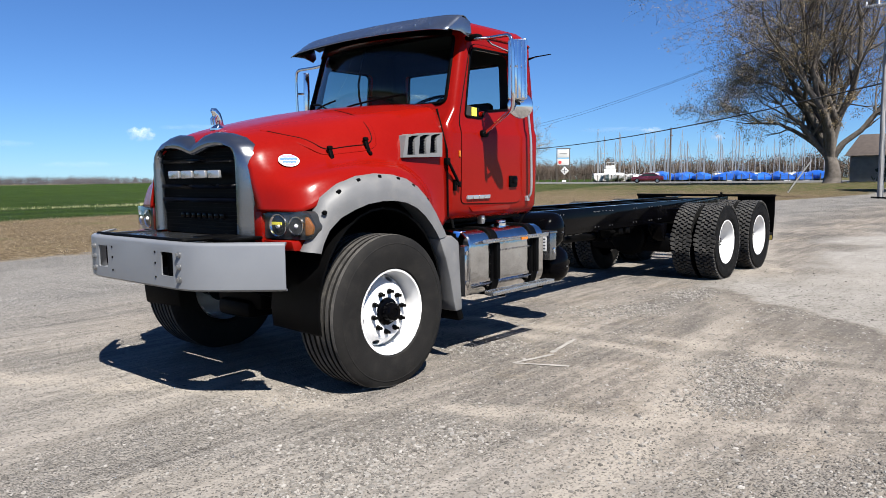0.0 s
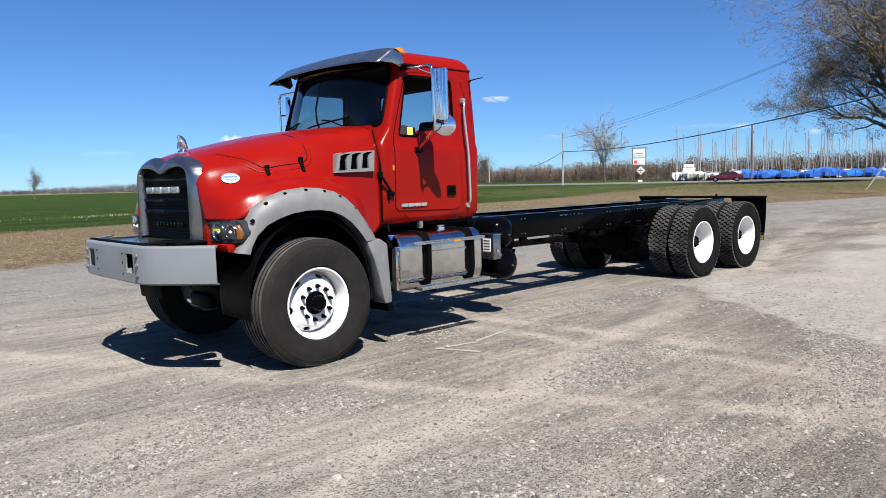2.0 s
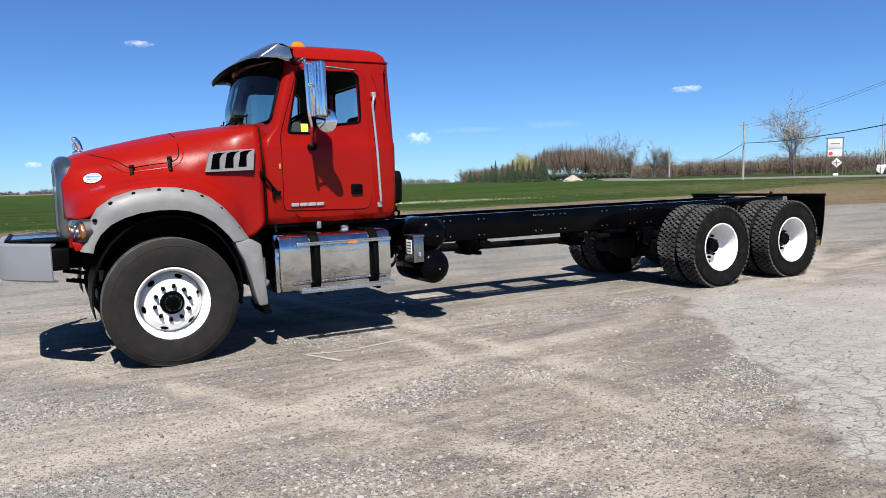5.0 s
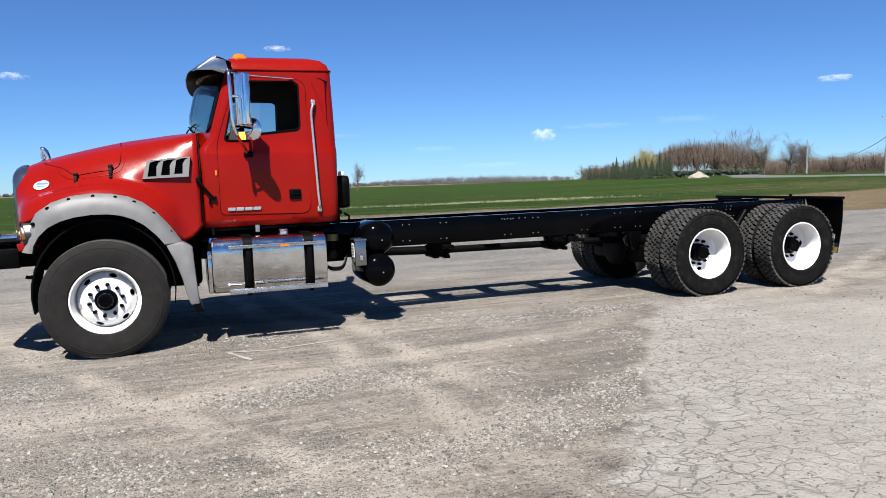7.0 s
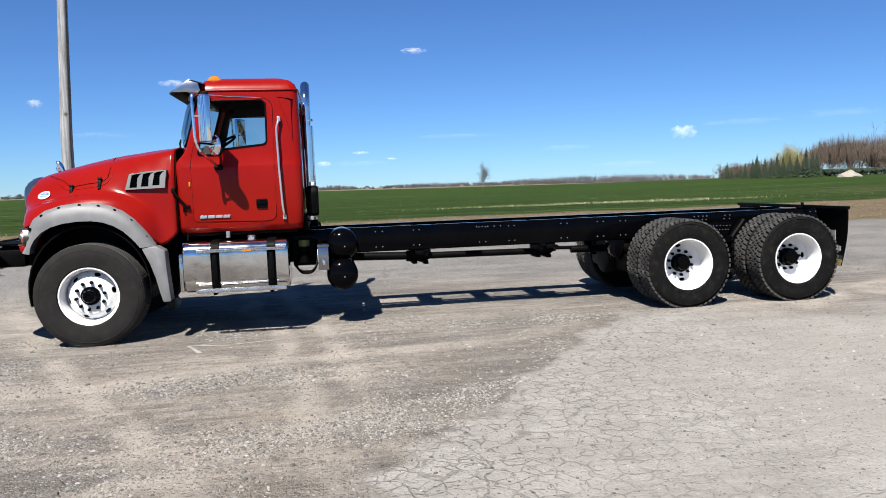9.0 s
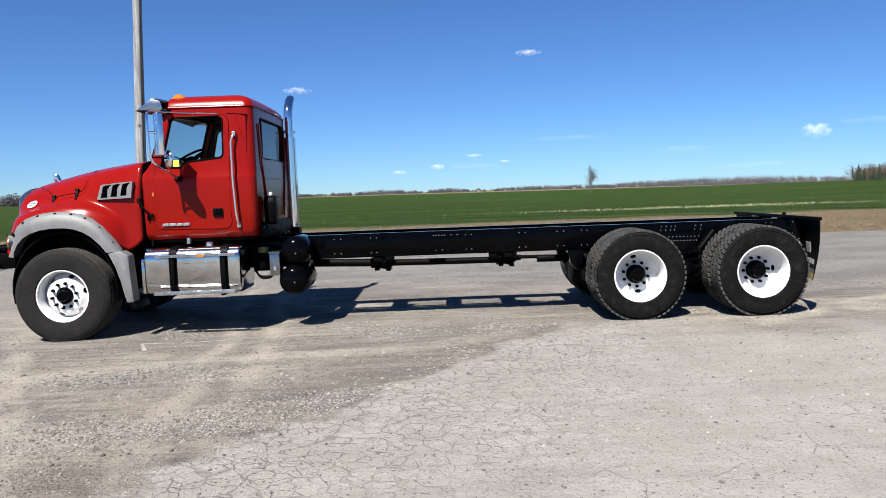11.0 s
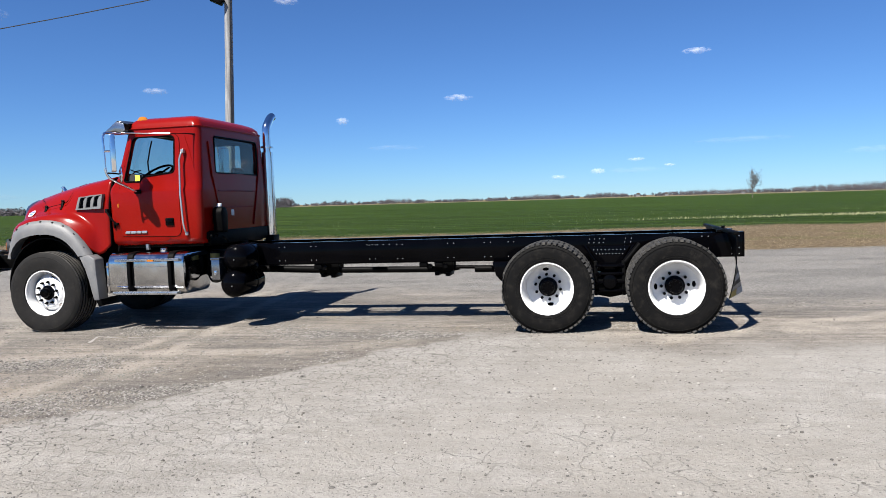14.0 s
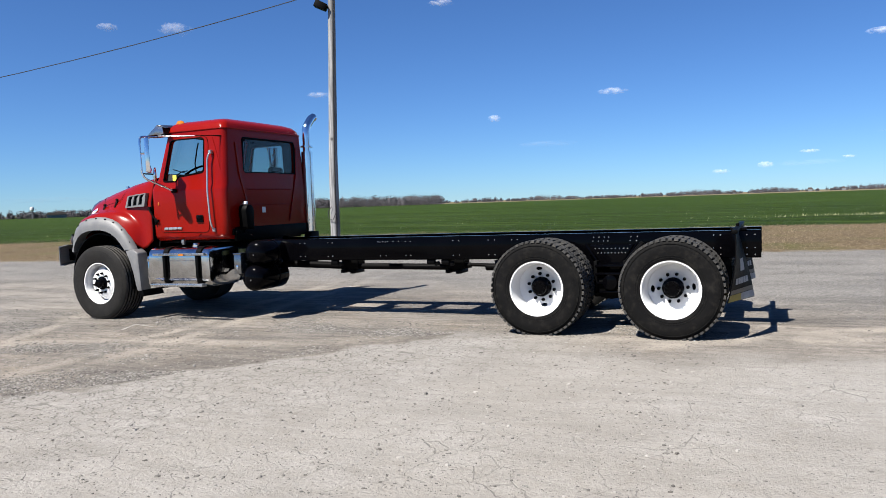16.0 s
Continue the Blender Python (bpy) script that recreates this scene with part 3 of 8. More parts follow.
CLUSTERS = [(-0.4, -3.7, 0.35, 0.45, 900), (-0.3, -2.8, 0.35, 0.40, 500), (0.2, -4.4, 0.6, 0.3, 700), (-2.2, -1.9, 0.5, 0.4, 400), (2.2, -4.6, 0.7, 0.5, 350)]
pts = []
while len(pts) < 95000:
    near = rs.random() < 0.75
    x, y = (rs.uniform(-4.5, 8.5), rs.uniform(-7.0, -0.6)) if near else (rs.uniform(-9, 16), rs.uniform(-9.5, 9.5))
    band = noise.noise((x * 0.5 + y * 0.5, y * 1.0 - x * 0.4, 5.0)) + 0.6 * noise.noise((x * 1.7, y * 1.7, 2.0))
    paved = (x - 3.72) * 0.82 - (y + 3.9) * 0.575 > 0 and y < -1
    if rs.random() < (0.03 if paved else 0.05 + 1.7 * max(0.0, band) ** 1.6):
        pts.append((x, y, min(0.024, 0.0052 * math.exp(rs.gauss(0.15, 0.45)))))
for k in range(420):
    pts.append((-1.05 + rs.gauss(0, 0.22), -4.05 + rs.gauss(0, 0.14), rs.uniform(0.008, 0.022)))
for cx, cy, sx, sy, n in CLUSTERS:
    for k in range(n):
        pts.append((cx + rs.gauss(0, sx), cy + rs.gauss(0, sy), 0.0068 * math.exp(rs.gauss(0.1, 0.42))))
scatter("loose_gravel", "loose grey stones scattered over the gravel yard", "gravel", pts, pebble, STONE)


def blade(p):
    x, y, h, w = p
    z = ground_height(x, y)
    a = rs.uniform(0, 6.3)
    dx, dy = math.cos(a) * w, math.sin(a) * w
    lx, ly = rs.gauss(0, 0.45) * h, rs.gauss(0, 0.45) * h
    return [(x - dx, y - dy, z), (x + dx, y + dy, z), (x + lx, y + ly, z + h)], [(0, 1, 2)]


pts = []
for k in range(52000):
    x = rs.uniform(-40, 60)
    y = rs.uniform(9.8, 25.0) + 0.10 * x
    pts.append((x, y, rs.uniform(0.015, 0.06), rs.uniform(0.004, 0.011)))
scatter("straw_stubble", "dry straw stubble along the field's edge", "straw", pts, blade, STRAWMAT)
pts = []
for k in range(90000):
    d = rs.random() ** 1.7
    x = rs.uniform(-70, 95)
    y = 23.2 + 0.17 * x + 60 * d
    row = round(y / 0.42) * 0.42 + rs.gauss(0, 0.05)
    pts.append((x, row, rs.uniform(0.03, 0.075), rs.uniform(0.006, 0.014)))
scatter("young_crop", "rows of short green crop across the field", "crop", pts, blade, CROP)
pts = []
for k in range(1100):
    x = 22 + rs.gauss(0, 6.0)
    y = 36.0 + 0.13 * x + rs.gauss(0, 0.8)
    pts.append((x, y, rs.uniform(0.08, 0.16), rs.uniform(0.015, 0.035)))
for k in range(450):
    x = rs.uniform(-60, 90)
    y = 32 + 0.17 * x + rs.choice([0, 6.5, 15, 24]) + rs.gauss(0, 0.25)
    pts.append((x, y, rs.uniform(0.06, 0.12), rs.uniform(0.012, 0.025)))
scatter("pale_flowers", "streaks of pale yellow flowers in the green crop", "flowers", pts, blade, BLOOM)


# faint chalk lines on the packed gravel
CHALK = surface("worn_chalk", (0.175, 0.164, 0.146), (0.27, 0.256, 0.234), (0.9, 1.0), 0.0, 9.0, 60.0, 0.3)
chalk = thing("chalk_mark", "worn white chalk lines on the packed gravel", "ground marking")
for a, b in (((1.00, -1.50), (1.18, -1.89)), ((1.00, -1.50), (1.42, -1.60)), ((1.46, -1.56), (2.02, -1.46))):
    a, b = Vector(a), Vector(b)
    side = Vector((-(b - a).y, (b - a).x)).normalized() * 0.020
    rows_ = []
    for k in range(13):
        c = a.lerp(b, k / 12)
        w = side * (1 + 0.5 * noise.noise((c.x * 9, c.y * 9, 1.0)))
        z = ground_height(c.x, c.y) + 0.005
        rows_.append([(c.x - w.x, c.y - w.y, z), (c.x + w.x, c.y + w.y, z)])
    part("chalk_line", loft(rows_, closed=False, caps=False), CHALK, chalk)

# ---- the truck: x to its rear, y to its right-hand side, front axle at x = 0 ----
truck = thing("truck", "red cab-and-chassis heavy truck with grey fender flares and bare black frame", "truck")
# the yard rises a little towards the truck's rear
truck.matrix_basis = Matrix.Translation((5.8, 0, 0)) @ Matrix.Rotation(-0.0072, 4, "Y") @ Matrix.Translation((-5.8, 0, 0))


def both_sides(name, make, mat, parent, label="", smooth=40):
    for flip in (False, True):
        bm = make()
        part(name, mirrored(bm) if flip else bm, mat, parent, label, smooth)


# -- wheels --


def tyre_profile(radius, rim, half, grooves, depth):
    """Half widths from the inner bead over the tread to the outer bead."""
    side = [(-half * 0.80, rim), (-half * 0.93, rim + 0.02), (-half * 1.0, rim + (radius - rim) * 0.45), (-half * 0.985, rim + (radius - rim) * 0.72), (-half * 0.93, radius - 0.028), (-half * 0.86, radius - 0.008)]
    tread = []
    edge = half * 0.84
    w = 0.0105
    tread.append((-edge, radius - 0.004))
    for g in grooves:
        c = g * half
        tread += [(c - w, radius), (c - w + 0.001, radius - depth), (c + w - 0.001, radius - depth), (c + w, radius)]
    tread.append((edge, radius - 0.004))
    return side + tread + [(-d, r) for d, r in side[::-1]]


def squashed(bm, radius, drop):
    """Flattens the foot of a loaded tyre."""
    for v in bm.verts:
        if v.co.z < -(radius - drop):
            v.co.y *= 1 + 0.25 * (-(radius - drop) - v.co.z) / max(drop, 1e-4)
            v.co.z = -(radius - drop)
    return bm


def block_tread(radius, half, count=52):
    """Staggered lugs of a drive tyre."""
    bm = bmesh.new()
    lanes = [(-0.74, 0.20), (-0.36, 0.14), (0.0, 0.16), (0.36, 0.14), (0.74, 0.20)]
    for li, (c, hw) in enumerate(lanes):
        for k in range(count):
            a = 2 * math.pi * (k + (0.5 if li % 2 else 0.0)) / count
            da = 2 * math.pi / count * 0.33
            y0, y1 = (c - hw) * half, (c + hw) * half
            skew = 0.38 * da * (1 if li % 2 else -1)
            vs = []
            for rr, sh in ((radius - 0.022, 1.04), (radius, 0.90)):
                drop = 0.004 if abs(c) > 0.5 else 0.0
                for yy, s in ((y0, -1), (y1, 1)):
                    for sg in (-1, 1):
                        ang = a + sg * da * sh + s * skew
                        out = rr - (drop if (yy * c > 0 and abs(yy) > abs(c) * half) else 0)
                        vs.append(bm.verts.new((out * math.cos(ang), yy, out * math.sin(ang))))
            i = vs
            for f in ((4, 5, 7, 6), (0, 1, 5, 4), (2, 6, 7, 3), (0, 4, 6, 2), (1, 3, 7, 5)):
                bm.faces.new([i[q] for q in f])
    return bm


def sidewall_bars(radius, y, start, count, mat, parent, step=0.135, high=0.05):
    """Raised plain bars where the maker's letters stand on the sidewall."""
    bar = finish(box(-high / 2, high / 2, -0.003, 0.003, -radius * step * 0.33, radius * step * 0.33, 0.0), mat)
    for k in range(count):
        part("sidewall_mark", bar, None, parent).matrix_basis = Matrix.Rotation(-(start + k * step), 4, "Y") @ Matrix.Translation((radius, y, 0))


def front_wheel():
    R, W = 0.54, 0.20
    w = new("front_wheel")
    g = [-0.66, -0.40, -0.13, 0.13, 0.40, 0.66]
    tyre = part("tyre", squashed(lathe(tyre_profile(R, 0.292, W, g, 0.020), 72), R, 0.025), DUSTYRUBBER, w, "worn rib-tread rubber tyre", 30)
    # tread ribs carry the dust
    ribs = []
    edges = [-0.84] + [q for c in g for q in (c - 0.0105 / W, c + 0.0105 / W)] + [0.84]
    for a, b in zip(edges[0::2], edges[1::2]):
        drop = lambda e: 0.004 if abs(e) > 0.8 else 0.0
        ribs.append(lathe([(a * W + 0.002, R - 0.008), (a * W + 0.001, R + 0.0012 - drop(a)), (b * W - 0.001, R + 0.0012 - drop(b)), (b * W - 0.002, R - 0.008)], 72))
    part("tread", squashed(join(*ribs), R, 0.025), RIBRUBBER, tyre, "dusty ribbed tread", 30)
    for r, y in ((0.345, -0.1885), (0.478, -0.1965)):
        part("sidewall_ring", turned(lathe([(0.002, r - 0.006), (-0.0012, r - 0.002), (-0.0012, r + 0.002), (0.002, r + 0.006)], 64), Matrix.Translation((0, y, 0))), DUSTYRUBBER, tyre)
    sidewall_bars(0.45, -W * 0.955, 0.9, 7, RUBBER, tyre, 0.11, 0.04)
    # white steel rim: outside is -y
    rim = lathe([(0.17, 0.285), (-0.150, 0.285), (-0.166, 0.300), (-0.178, 0.300), (-0.176, 0.286), (-0.150, 0.272), (-0.120, 0.262), (-0.02, 0.255), (0.0, 0.262), (0.01, 0.27)], 48)
    rim = part("rim", rim, WHITEPAINT, w, "white-painted steel rim")
    cuts = [prism([((0.224 + 0.017 * math.cos(q)) * math.cos(a + 0.15 * math.sin(q)), (0.224 + 0.017 * math.cos(q)) * math.sin(a + 0.15 * math.sin(q))) for q in (2 * math.pi * k / 14 for k in range(14))], -0.3, 0.3, 0) for a in (0.35, 1.40, 2.44, 3.49, 4.54, 5.58)]
    disc = lathe([(-0.10, 0.075), (-0.118, 0.08), (-0.122, 0.18), (-0.112, 0.20), (-0.045, 0.252), (-0.033, 0.252), (-0.098, 0.196), (-0.108, 0.18), (-0.104, 0.08), (-0.10, 0.075)], 48)
    me = carved(disc, cuts, WHITEPAINT)
    part("disc", me, None, rim, "white wheel disc with oval vent holes")
    hub = lathe([(0.0, 0.098), (-0.126, 0.098), (-0.135, 0.092), (-0.140, 0.070), (-0.185, 0.066), (-0.200, 0.055), (-0.203, 0.030), (-0.196, 0.026), (-0.196, 0.0)], 24)
    part("hub", hub, BLACKGLOSS, w, "black oil-filled hub")
    nut = join(cyl((0, -0.112, 0), (0, -0.142, 0), 0.0175, n=6), cyl((0, -0.142, 0), (0, -0.165, 0), 0.0105, n=10), cyl((0, -0.113, 0), (0, -0.120, 0), 0.0215, n=14))
    me = finish(nut, BLACK)
    for k in range(10):
        a = 2 * math.pi * (k + 0.5) / 10
        part("wheel_nut", me, None, w).location = (0.142 * math.cos(a), 0, 0.142 * math.sin(a))
    return w


def rear_tyre_meshes():
    R, W = 0.527, 0.135
    core = squashed(lathe(tyre_profile(R - 0.020, 0.292, W, [], 0.0), 64), R, 0.022)
    lugs = squashed(block_tread(R, W), R, 0.022)
    return finish(core, RUBBER, 30), finish(lugs, WORNRUBBER, 25)


CORE, LUGS = rear_tyre_meshes()
RING = finish(join(*[turned(lathe([(0.0, r - 0.004), (-0.004, r - 0.003), (-0.004, r + 0.003), (0.0, r + 0.004)], 56), Matrix.Translation((0, y, 0))) for r, y in ((0.330, -0.1275), (0.352, -0.1295), (0.470, -0.1305))]), RUBBER)


def rear_wheel():
    """Two tyres side by side; the outside is -y and the outer tyre's middle is at y = 0."""
    w = new("rear_wheel")
    for y in (0.0, 0.325):
        tyre = part("tyre", CORE, None, w, "black drive tyre with chunky blocks")
        tyre.location.y = y
        part("tread", LUGS, None, tyre, "grey-dusted block tread")
        if y == 0.0:
            part("sidewall_ring", RING, None, tyre)
            sidewall_bars(0.415, -0.1325, 1.05, 8, RUBBER, tyre, 0.125, 0.05)
            sidewall_bars(0.415, -0.1325, 4.0, 5, RUBBER, tyre, 0.14, 0.05)
    rim = lathe([(0.10, 0.285), (-0.100, 0.285), (-0.112, 0.300), (-0.124, 0.300), (-0.122, 0.286), (-0.10, 0.274), (-0.06, 0.262), (0.03, 0.255), (0.085, 0.248), (0.10, 0.248)], 48)
    rim = part("rim", rim, WHITEPAINT, w, "deep-dished white steel rim")
    cuts = [prism([((0.205 + 0.020 * math.cos(q)) * math.cos(a + 0.18 * math.sin(q)), (0.205 + 0.020 * math.cos(q)) * math.sin(a + 0.18 * math.sin(q))) for q in (2 * math.pi * k / 14 for k in range(14))], -0.3, 0.3, 0) for a in (0.2, 3.34)]
    disc = lathe([(0.125, 0.105), (0.113, 0.11), (0.108, 0.18), (0.098, 0.205), (0.08, 0.252), (0.092, 0.252), (0.112, 0.205), (0.122, 0.18), (0.125, 0.11), (0.125, 0.105)], 48)
    me = carved(disc, cuts, WHITEPAINT)
    part("disc", me, None, rim, "white recessed wheel disc with vent holes")
    hub = lathe([(0.20, 0.108), (0.06, 0.108), (0.045, 0.10), (0.04, 0.083), (-0.005, 0.080), (-0.012, 0.074), (-0.012, 0.0)], 24)
    hub = part("hub", hub, BLACKGLOSS, w, "black drive-axle hub flange")
    bolt = finish(cyl((0, -0.012, 0), (0, -0.028, 0), 0.0095, n=6), BLACK)
    for k in range(8):
        a = 2 * math.pi * k / 8
        part("axle_bolt", bolt, None, hub).location = (0.058 * math.cos(a), 0, 0.058 * math.sin(a))
    nut = finish(join(cyl((0, 0.112, 0), (0, 0.080, 0), 0.0185, n=6), cyl((0, 0.080, 0), (0, 0.062, 0), 0.011, n=10)), BLACK)
    for k in range(10):
        a = 2 * math.pi * (k + 0.3) / 10
        part("wheel_nut", nut, None, w).location = (0.145 * math.cos(a), 0, 0.145 * math.sin(a))
    return w


FRONT_Z, REAR_Z = 0.513, 0.503
fw = front_wheel()
fw.parent = truck
fw.matrix_basis = pose(0, -1.005, FRONT_Z, 0, 8, 0)
fw2 = copy_thing(fw, pose(0, 1.005, FRONT_Z, 0, 20, 180))
for k, x in enumerate((6.565, 7.965)):
    if k == 0:
        rw = rear_wheel()
        rw.parent = truck
        rw.matrix_basis = pose(x, -1.075, REAR_Z, 0, 95, 0)
    else:
        copy_thing(rw, pose(x, -1.075, REAR_Z, 0, 8, 0))
    copy_thing(rw, pose(x, 1.075, REAR_Z, 0, 30, 180))

# -- chassis frame --
frame_part = part("frame_rail", prism([(-0.55, 0.80), (-0.40, 0.765), (3.0, 0.765), (8.80, 0.765), (8.80, 1.055), (-0.40, 1.055), (-0.55, 1.02)], -0.432, -0.424, 0.002), BLACKGLOSS, truck, "glossy black steel frame rail")
for z in (0.769, 1.051):
    part("flange", box(-0.50, 8.80, -0.432, -0.345, z - 0.005, z + 0.005, 0.003), BLACKGLOSS, frame_part)
far_rail = part("frame_rail", prism([(-0.55, 0.80), (-0.40, 0.765), (3.0, 0.765), (8.80, 0.765), (8.80, 1.055), (-0.40, 1.055), (-0.55, 1.02)], 0.424, 0.432, 0.002), BLACKGLOSS, truck, "glossy black steel frame rail")
for z in (0.769, 1.051):
    part("flange", box(-0.50, 8.80, 0.345, 0.432, z - 0.005, z + 0.005, 0.003), BLACKGLOSS, far_rail)
for x in (1.2, 2.70, 3.43, 4.18, 4.94, 5.80, 6.4, 7.27, 8.2, 8.68):
    part("crossmember", prism([(x - 0.07, 0.79), (x + 0.07, 0.79), (x + 0.07, 0.80), (x - 0.06, 0.80), (x - 0.06, 1.02), (x + 0.07, 1.02), (x + 0.07, 1.03), (x - 0.07, 1.03)], -0.423, 0.423, 0), BLACK, truck)
# bright bolt heads in the rails
bolt = finish(join(cyl((0, 0, 0), (0, -0.009, 0), 0.0052, n=6), cyl((0, 0, 0), (0, -0.003, 0), 0.0065, n=8)), ZINC)
rng = random.Random(4)
spots = []
for x in (3.0, 3.08, 3.45, 3.52, 4.25, 4.33, 4.62, 4.69, 5.28, 5.36, 5.75, 5.83, 6.05, 6.12):
    spots += [(x, 1.0), (x, 0.82)]
for x in (4.2, 4.27, 4.34, 4.42, 4.5):
    spots.append((x + 0.02, 1.005))
for x in (7.04, 7.10, 7.16, 7.21, 7.46, 7.53):
    spots += [(x, 1.010), (x - 0.01, 0.965)]
for x in (8.33, 8.40, 8.66, 8.74):
    spots += [(x, 1.01), (x, 0.87), (x, 0.80)]
for x, z in spots:
    part("rail_bolt", bolt, None, frame_part).location = (x, -0.432, z)
for k in range(9):
    for x, z in ((7.085 + 0.045 * k, 0.890), (7.115 + 0.038 * k, 0.840)):
        part("saddle_bolt", bolt, None, truck).location = (x, -0.579, z)

# -- drive line and suspension --
shaft = part("drive_shaft", join(cyl((2.0, 0, 0.70), (3.45, 0, 0.655), 0.05, n=16), cyl((3.45, 0, 0.648), (5.06, 0, 0.634), 0.042, n=16), cyl((3.40, 0, 0.652), (3.52, 0, 0.650), 0.07, n=14, bev=0.01), cyl((5.02, 0, 0.634), (5.12, 0, 0.634), 0.066, n=14, bev=0.01)), BLACK, truck)
part("slip_joint", join(cyl((5.12, 0, 0.64), (5.34, 0, 0.655), 0.05, 0.035, 14), cyl((5.30, 0, 0.662), (5.58, 0, 0.655), 0.024, n=12), cyl((5.55, 0, 0.632), (5.98, 0, 0.628), 0.047, n=16, bev=0.006)), BLACK, shaft)
for x in (3.50, 5.08):
    part("bearing_bracket", join(prism([(x - 0.06, 0.80), (x + 0.20, 0.80), (x + 0.20, 0.625), (x + 0.13, 0.585), (x + 0.08, 0.575), (x - 0.01, 0.60), (x - 0.05, 0.64)], -0.10, -0.05, 0.008), prism([(x - 0.06, 0.80), (x + 0.20, 0.80), (x + 0.20, 0.625), (x + 0.13, 0.585), (x - 0.05, 0.64)], 0.05, 0.10, 0.008), box(x - 0.04, x + 0.02, -0.16, 0.16, 0.565, 0.61, 0.006), box(x + 0.10, x + 0.16, -0.15, 0.15, 0.555, 0.60, 0.006)), BLACK, shaft, "black hanger for the drive shaft's bearing")
part("air_hose", tube(rounded([(5.90, -0.36, 0.70), (5.93, -0.40, 0.60), (5.99, -0.42, 0.54), (6.10, -0.42, 0.515), (6.22, -0.40, 0.56)], 0.05), 0.012, 8), RUBBER, truck, "black looped brake hose")
part("transmission", join(prism([(0.9, 0.50), (2.0, 0.62), (2.0, 0.92), (0.9, 1.05)], -0.24, 0.24, 0.04), cyl((0.9, 0, 0.77), (1.15, 0, 0.77), 0.33, 0.26, 20)), BLACK, truck)
part("engine_sump", join(box(-0.45, 0.85, -0.28, 0.28, 0.48, 1.25, 0.05), box(-0.5, 0.4, -0.2, 0.2, 0.42, 0.55, 0.04)), BLACK, truck)
part("front_axle", join(prism([(-0.07, 0.42), (0.07, 0.42), (0.05, 0.56), (-0.05, 0.56)], -0.80, 0.80, 0.01), cyl((0, -0.92, FRONT_Z), (0, -0.75, FRONT_Z), 0.13, n=16), cyl((0, 0.92, FRONT_Z), (0, 0.75, FRONT_Z), 0.13, n=16)), BLACK, truck)
both_sides("front_spring", lambda: join(*[tube([(-0.75 + 0.04 * k, -0.43, 0.70 + 0.0), (-0.35, -0.43, 0.62 - 0.018 * k), (0, -0.43, 0.585 - 0.018 * k), (0.35, -0.43, 0.62 - 0.018 * k), (0.75 - 0.04 * k, -0.43, 0.70)], 0.018, 6) for k in range(3)]), BLACK, truck)
for x in (6.565, 7.965):
    part("drive_axle", join(cyl((x, -0.85, REAR_Z), (x, 0.85, REAR_Z), 0.085, n=16), cyl((x - 0.20, 0, REAR_Z + 0.02), (x + 0.16, 0, REAR_Z + 0.02), 0.20, n=20, bev=0.05), cyl((x, -0.80, REAR_Z), (x, -0.70, REAR_Z), 0.20, n=20), cyl((x, 0.80, REAR_Z), (x, 0.70, REAR_Z), 0.20, n=20)), BLACK, truck)


def leaf_pack():
    bars = []
    for k in range(7):
        half = 0.80 - 0.09 * k
        z = 0.66 + 0.026 * k
        pts = [(7.265 + half * (i / 6 - 1), -0.47, z - 0.10 * ((i / 6 - 1) ** 2) * (half / 0.8) ** 2) for i in range(13)]
        b = loft([[(p[0], p[1] - 0.045, p[2] - 0.011), (p[0], p[1] + 0.045, p[2] - 0.011), (p[0], p[1] + 0.045, p[2] + 0.011), (p[0], p[1] - 0.045, p[2] + 0.011)] for p in pts])
        bars.append(b)
    return join(*bars)


both_sides("leaf_spring", leaf_pack, BLACKGLOSS, truck, "black stack of leaf springs")
both_sides("spring_saddle", lambda: join(prism([(7.02, 0.93), (7.51, 0.93), (7.38, 0.70), (7.36, 0.46), (7.17, 0.46), (7.15, 0.70)], -0.58, -0.434, 0.012), tube(rounded([(6.98, -0.60, 0.94), (7.14, -0.60, 0.70), (7.39, -0.60, 0.70), (7.55, -0.60, 0.94)], 0.05), 0.014, 8), cyl((7.265, -0.72, 0.52), (7.265, -0.43, 0.52), 0.085, n=18, bev=0.01)), BLACKGLOSS, truck, "black suspension bracket between the drive wheels")
both_sides("equalizer_beam", lambda: prism([(6.62, 0.46), (7.0, 0.38), (7.265, 0.33), (7.53, 0.38), (7.91, 0.46), (7.91, 0.55), (7.5, 0.57), (7.03, 0.57), (6.62, 0.55)], -0.66, -0.55, 0.015), BLACK, truck, "black equalizer beam between the drive axles")
for z in (0.40, 0.50, 0.60, 0.69):
    part("saddle_rib", box(7.10, 7.43, -0.70, -0.55, z, z + 0.028, 0.006), BLACKGLOSS, truck)
part("saddle_post", box(7.085, 7.125, -0.69, -0.56, 0.36, 0.76, 0.008), BLACK, truck)
part("saddle_post", box(7.405, 7.445, -0.69, -0.56, 0.36, 0.76, 0.008), BLACK, truck)
part("spring_coil", tube([(7.58 + 0.028 * k / 12 + 0.05 * math.cos(k * 0.9) * 0.9, -0.60 + 0.05 * math.sin(k * 0.9), 0.46 + 0.0085 * k) for k in range(40)], 0.011, 6), BLACKGLOSS, truck)
both_sides("shock_absorber", lambda: join(cyl((7.43, -0.62, 0.72), (7.62, -0.60, 0.95), 0.035, n=12), cyl((7.30, -0.63, 0.52), (7.46, -0.62, 0.75), 0.026, n=12)), BLACK, truck)
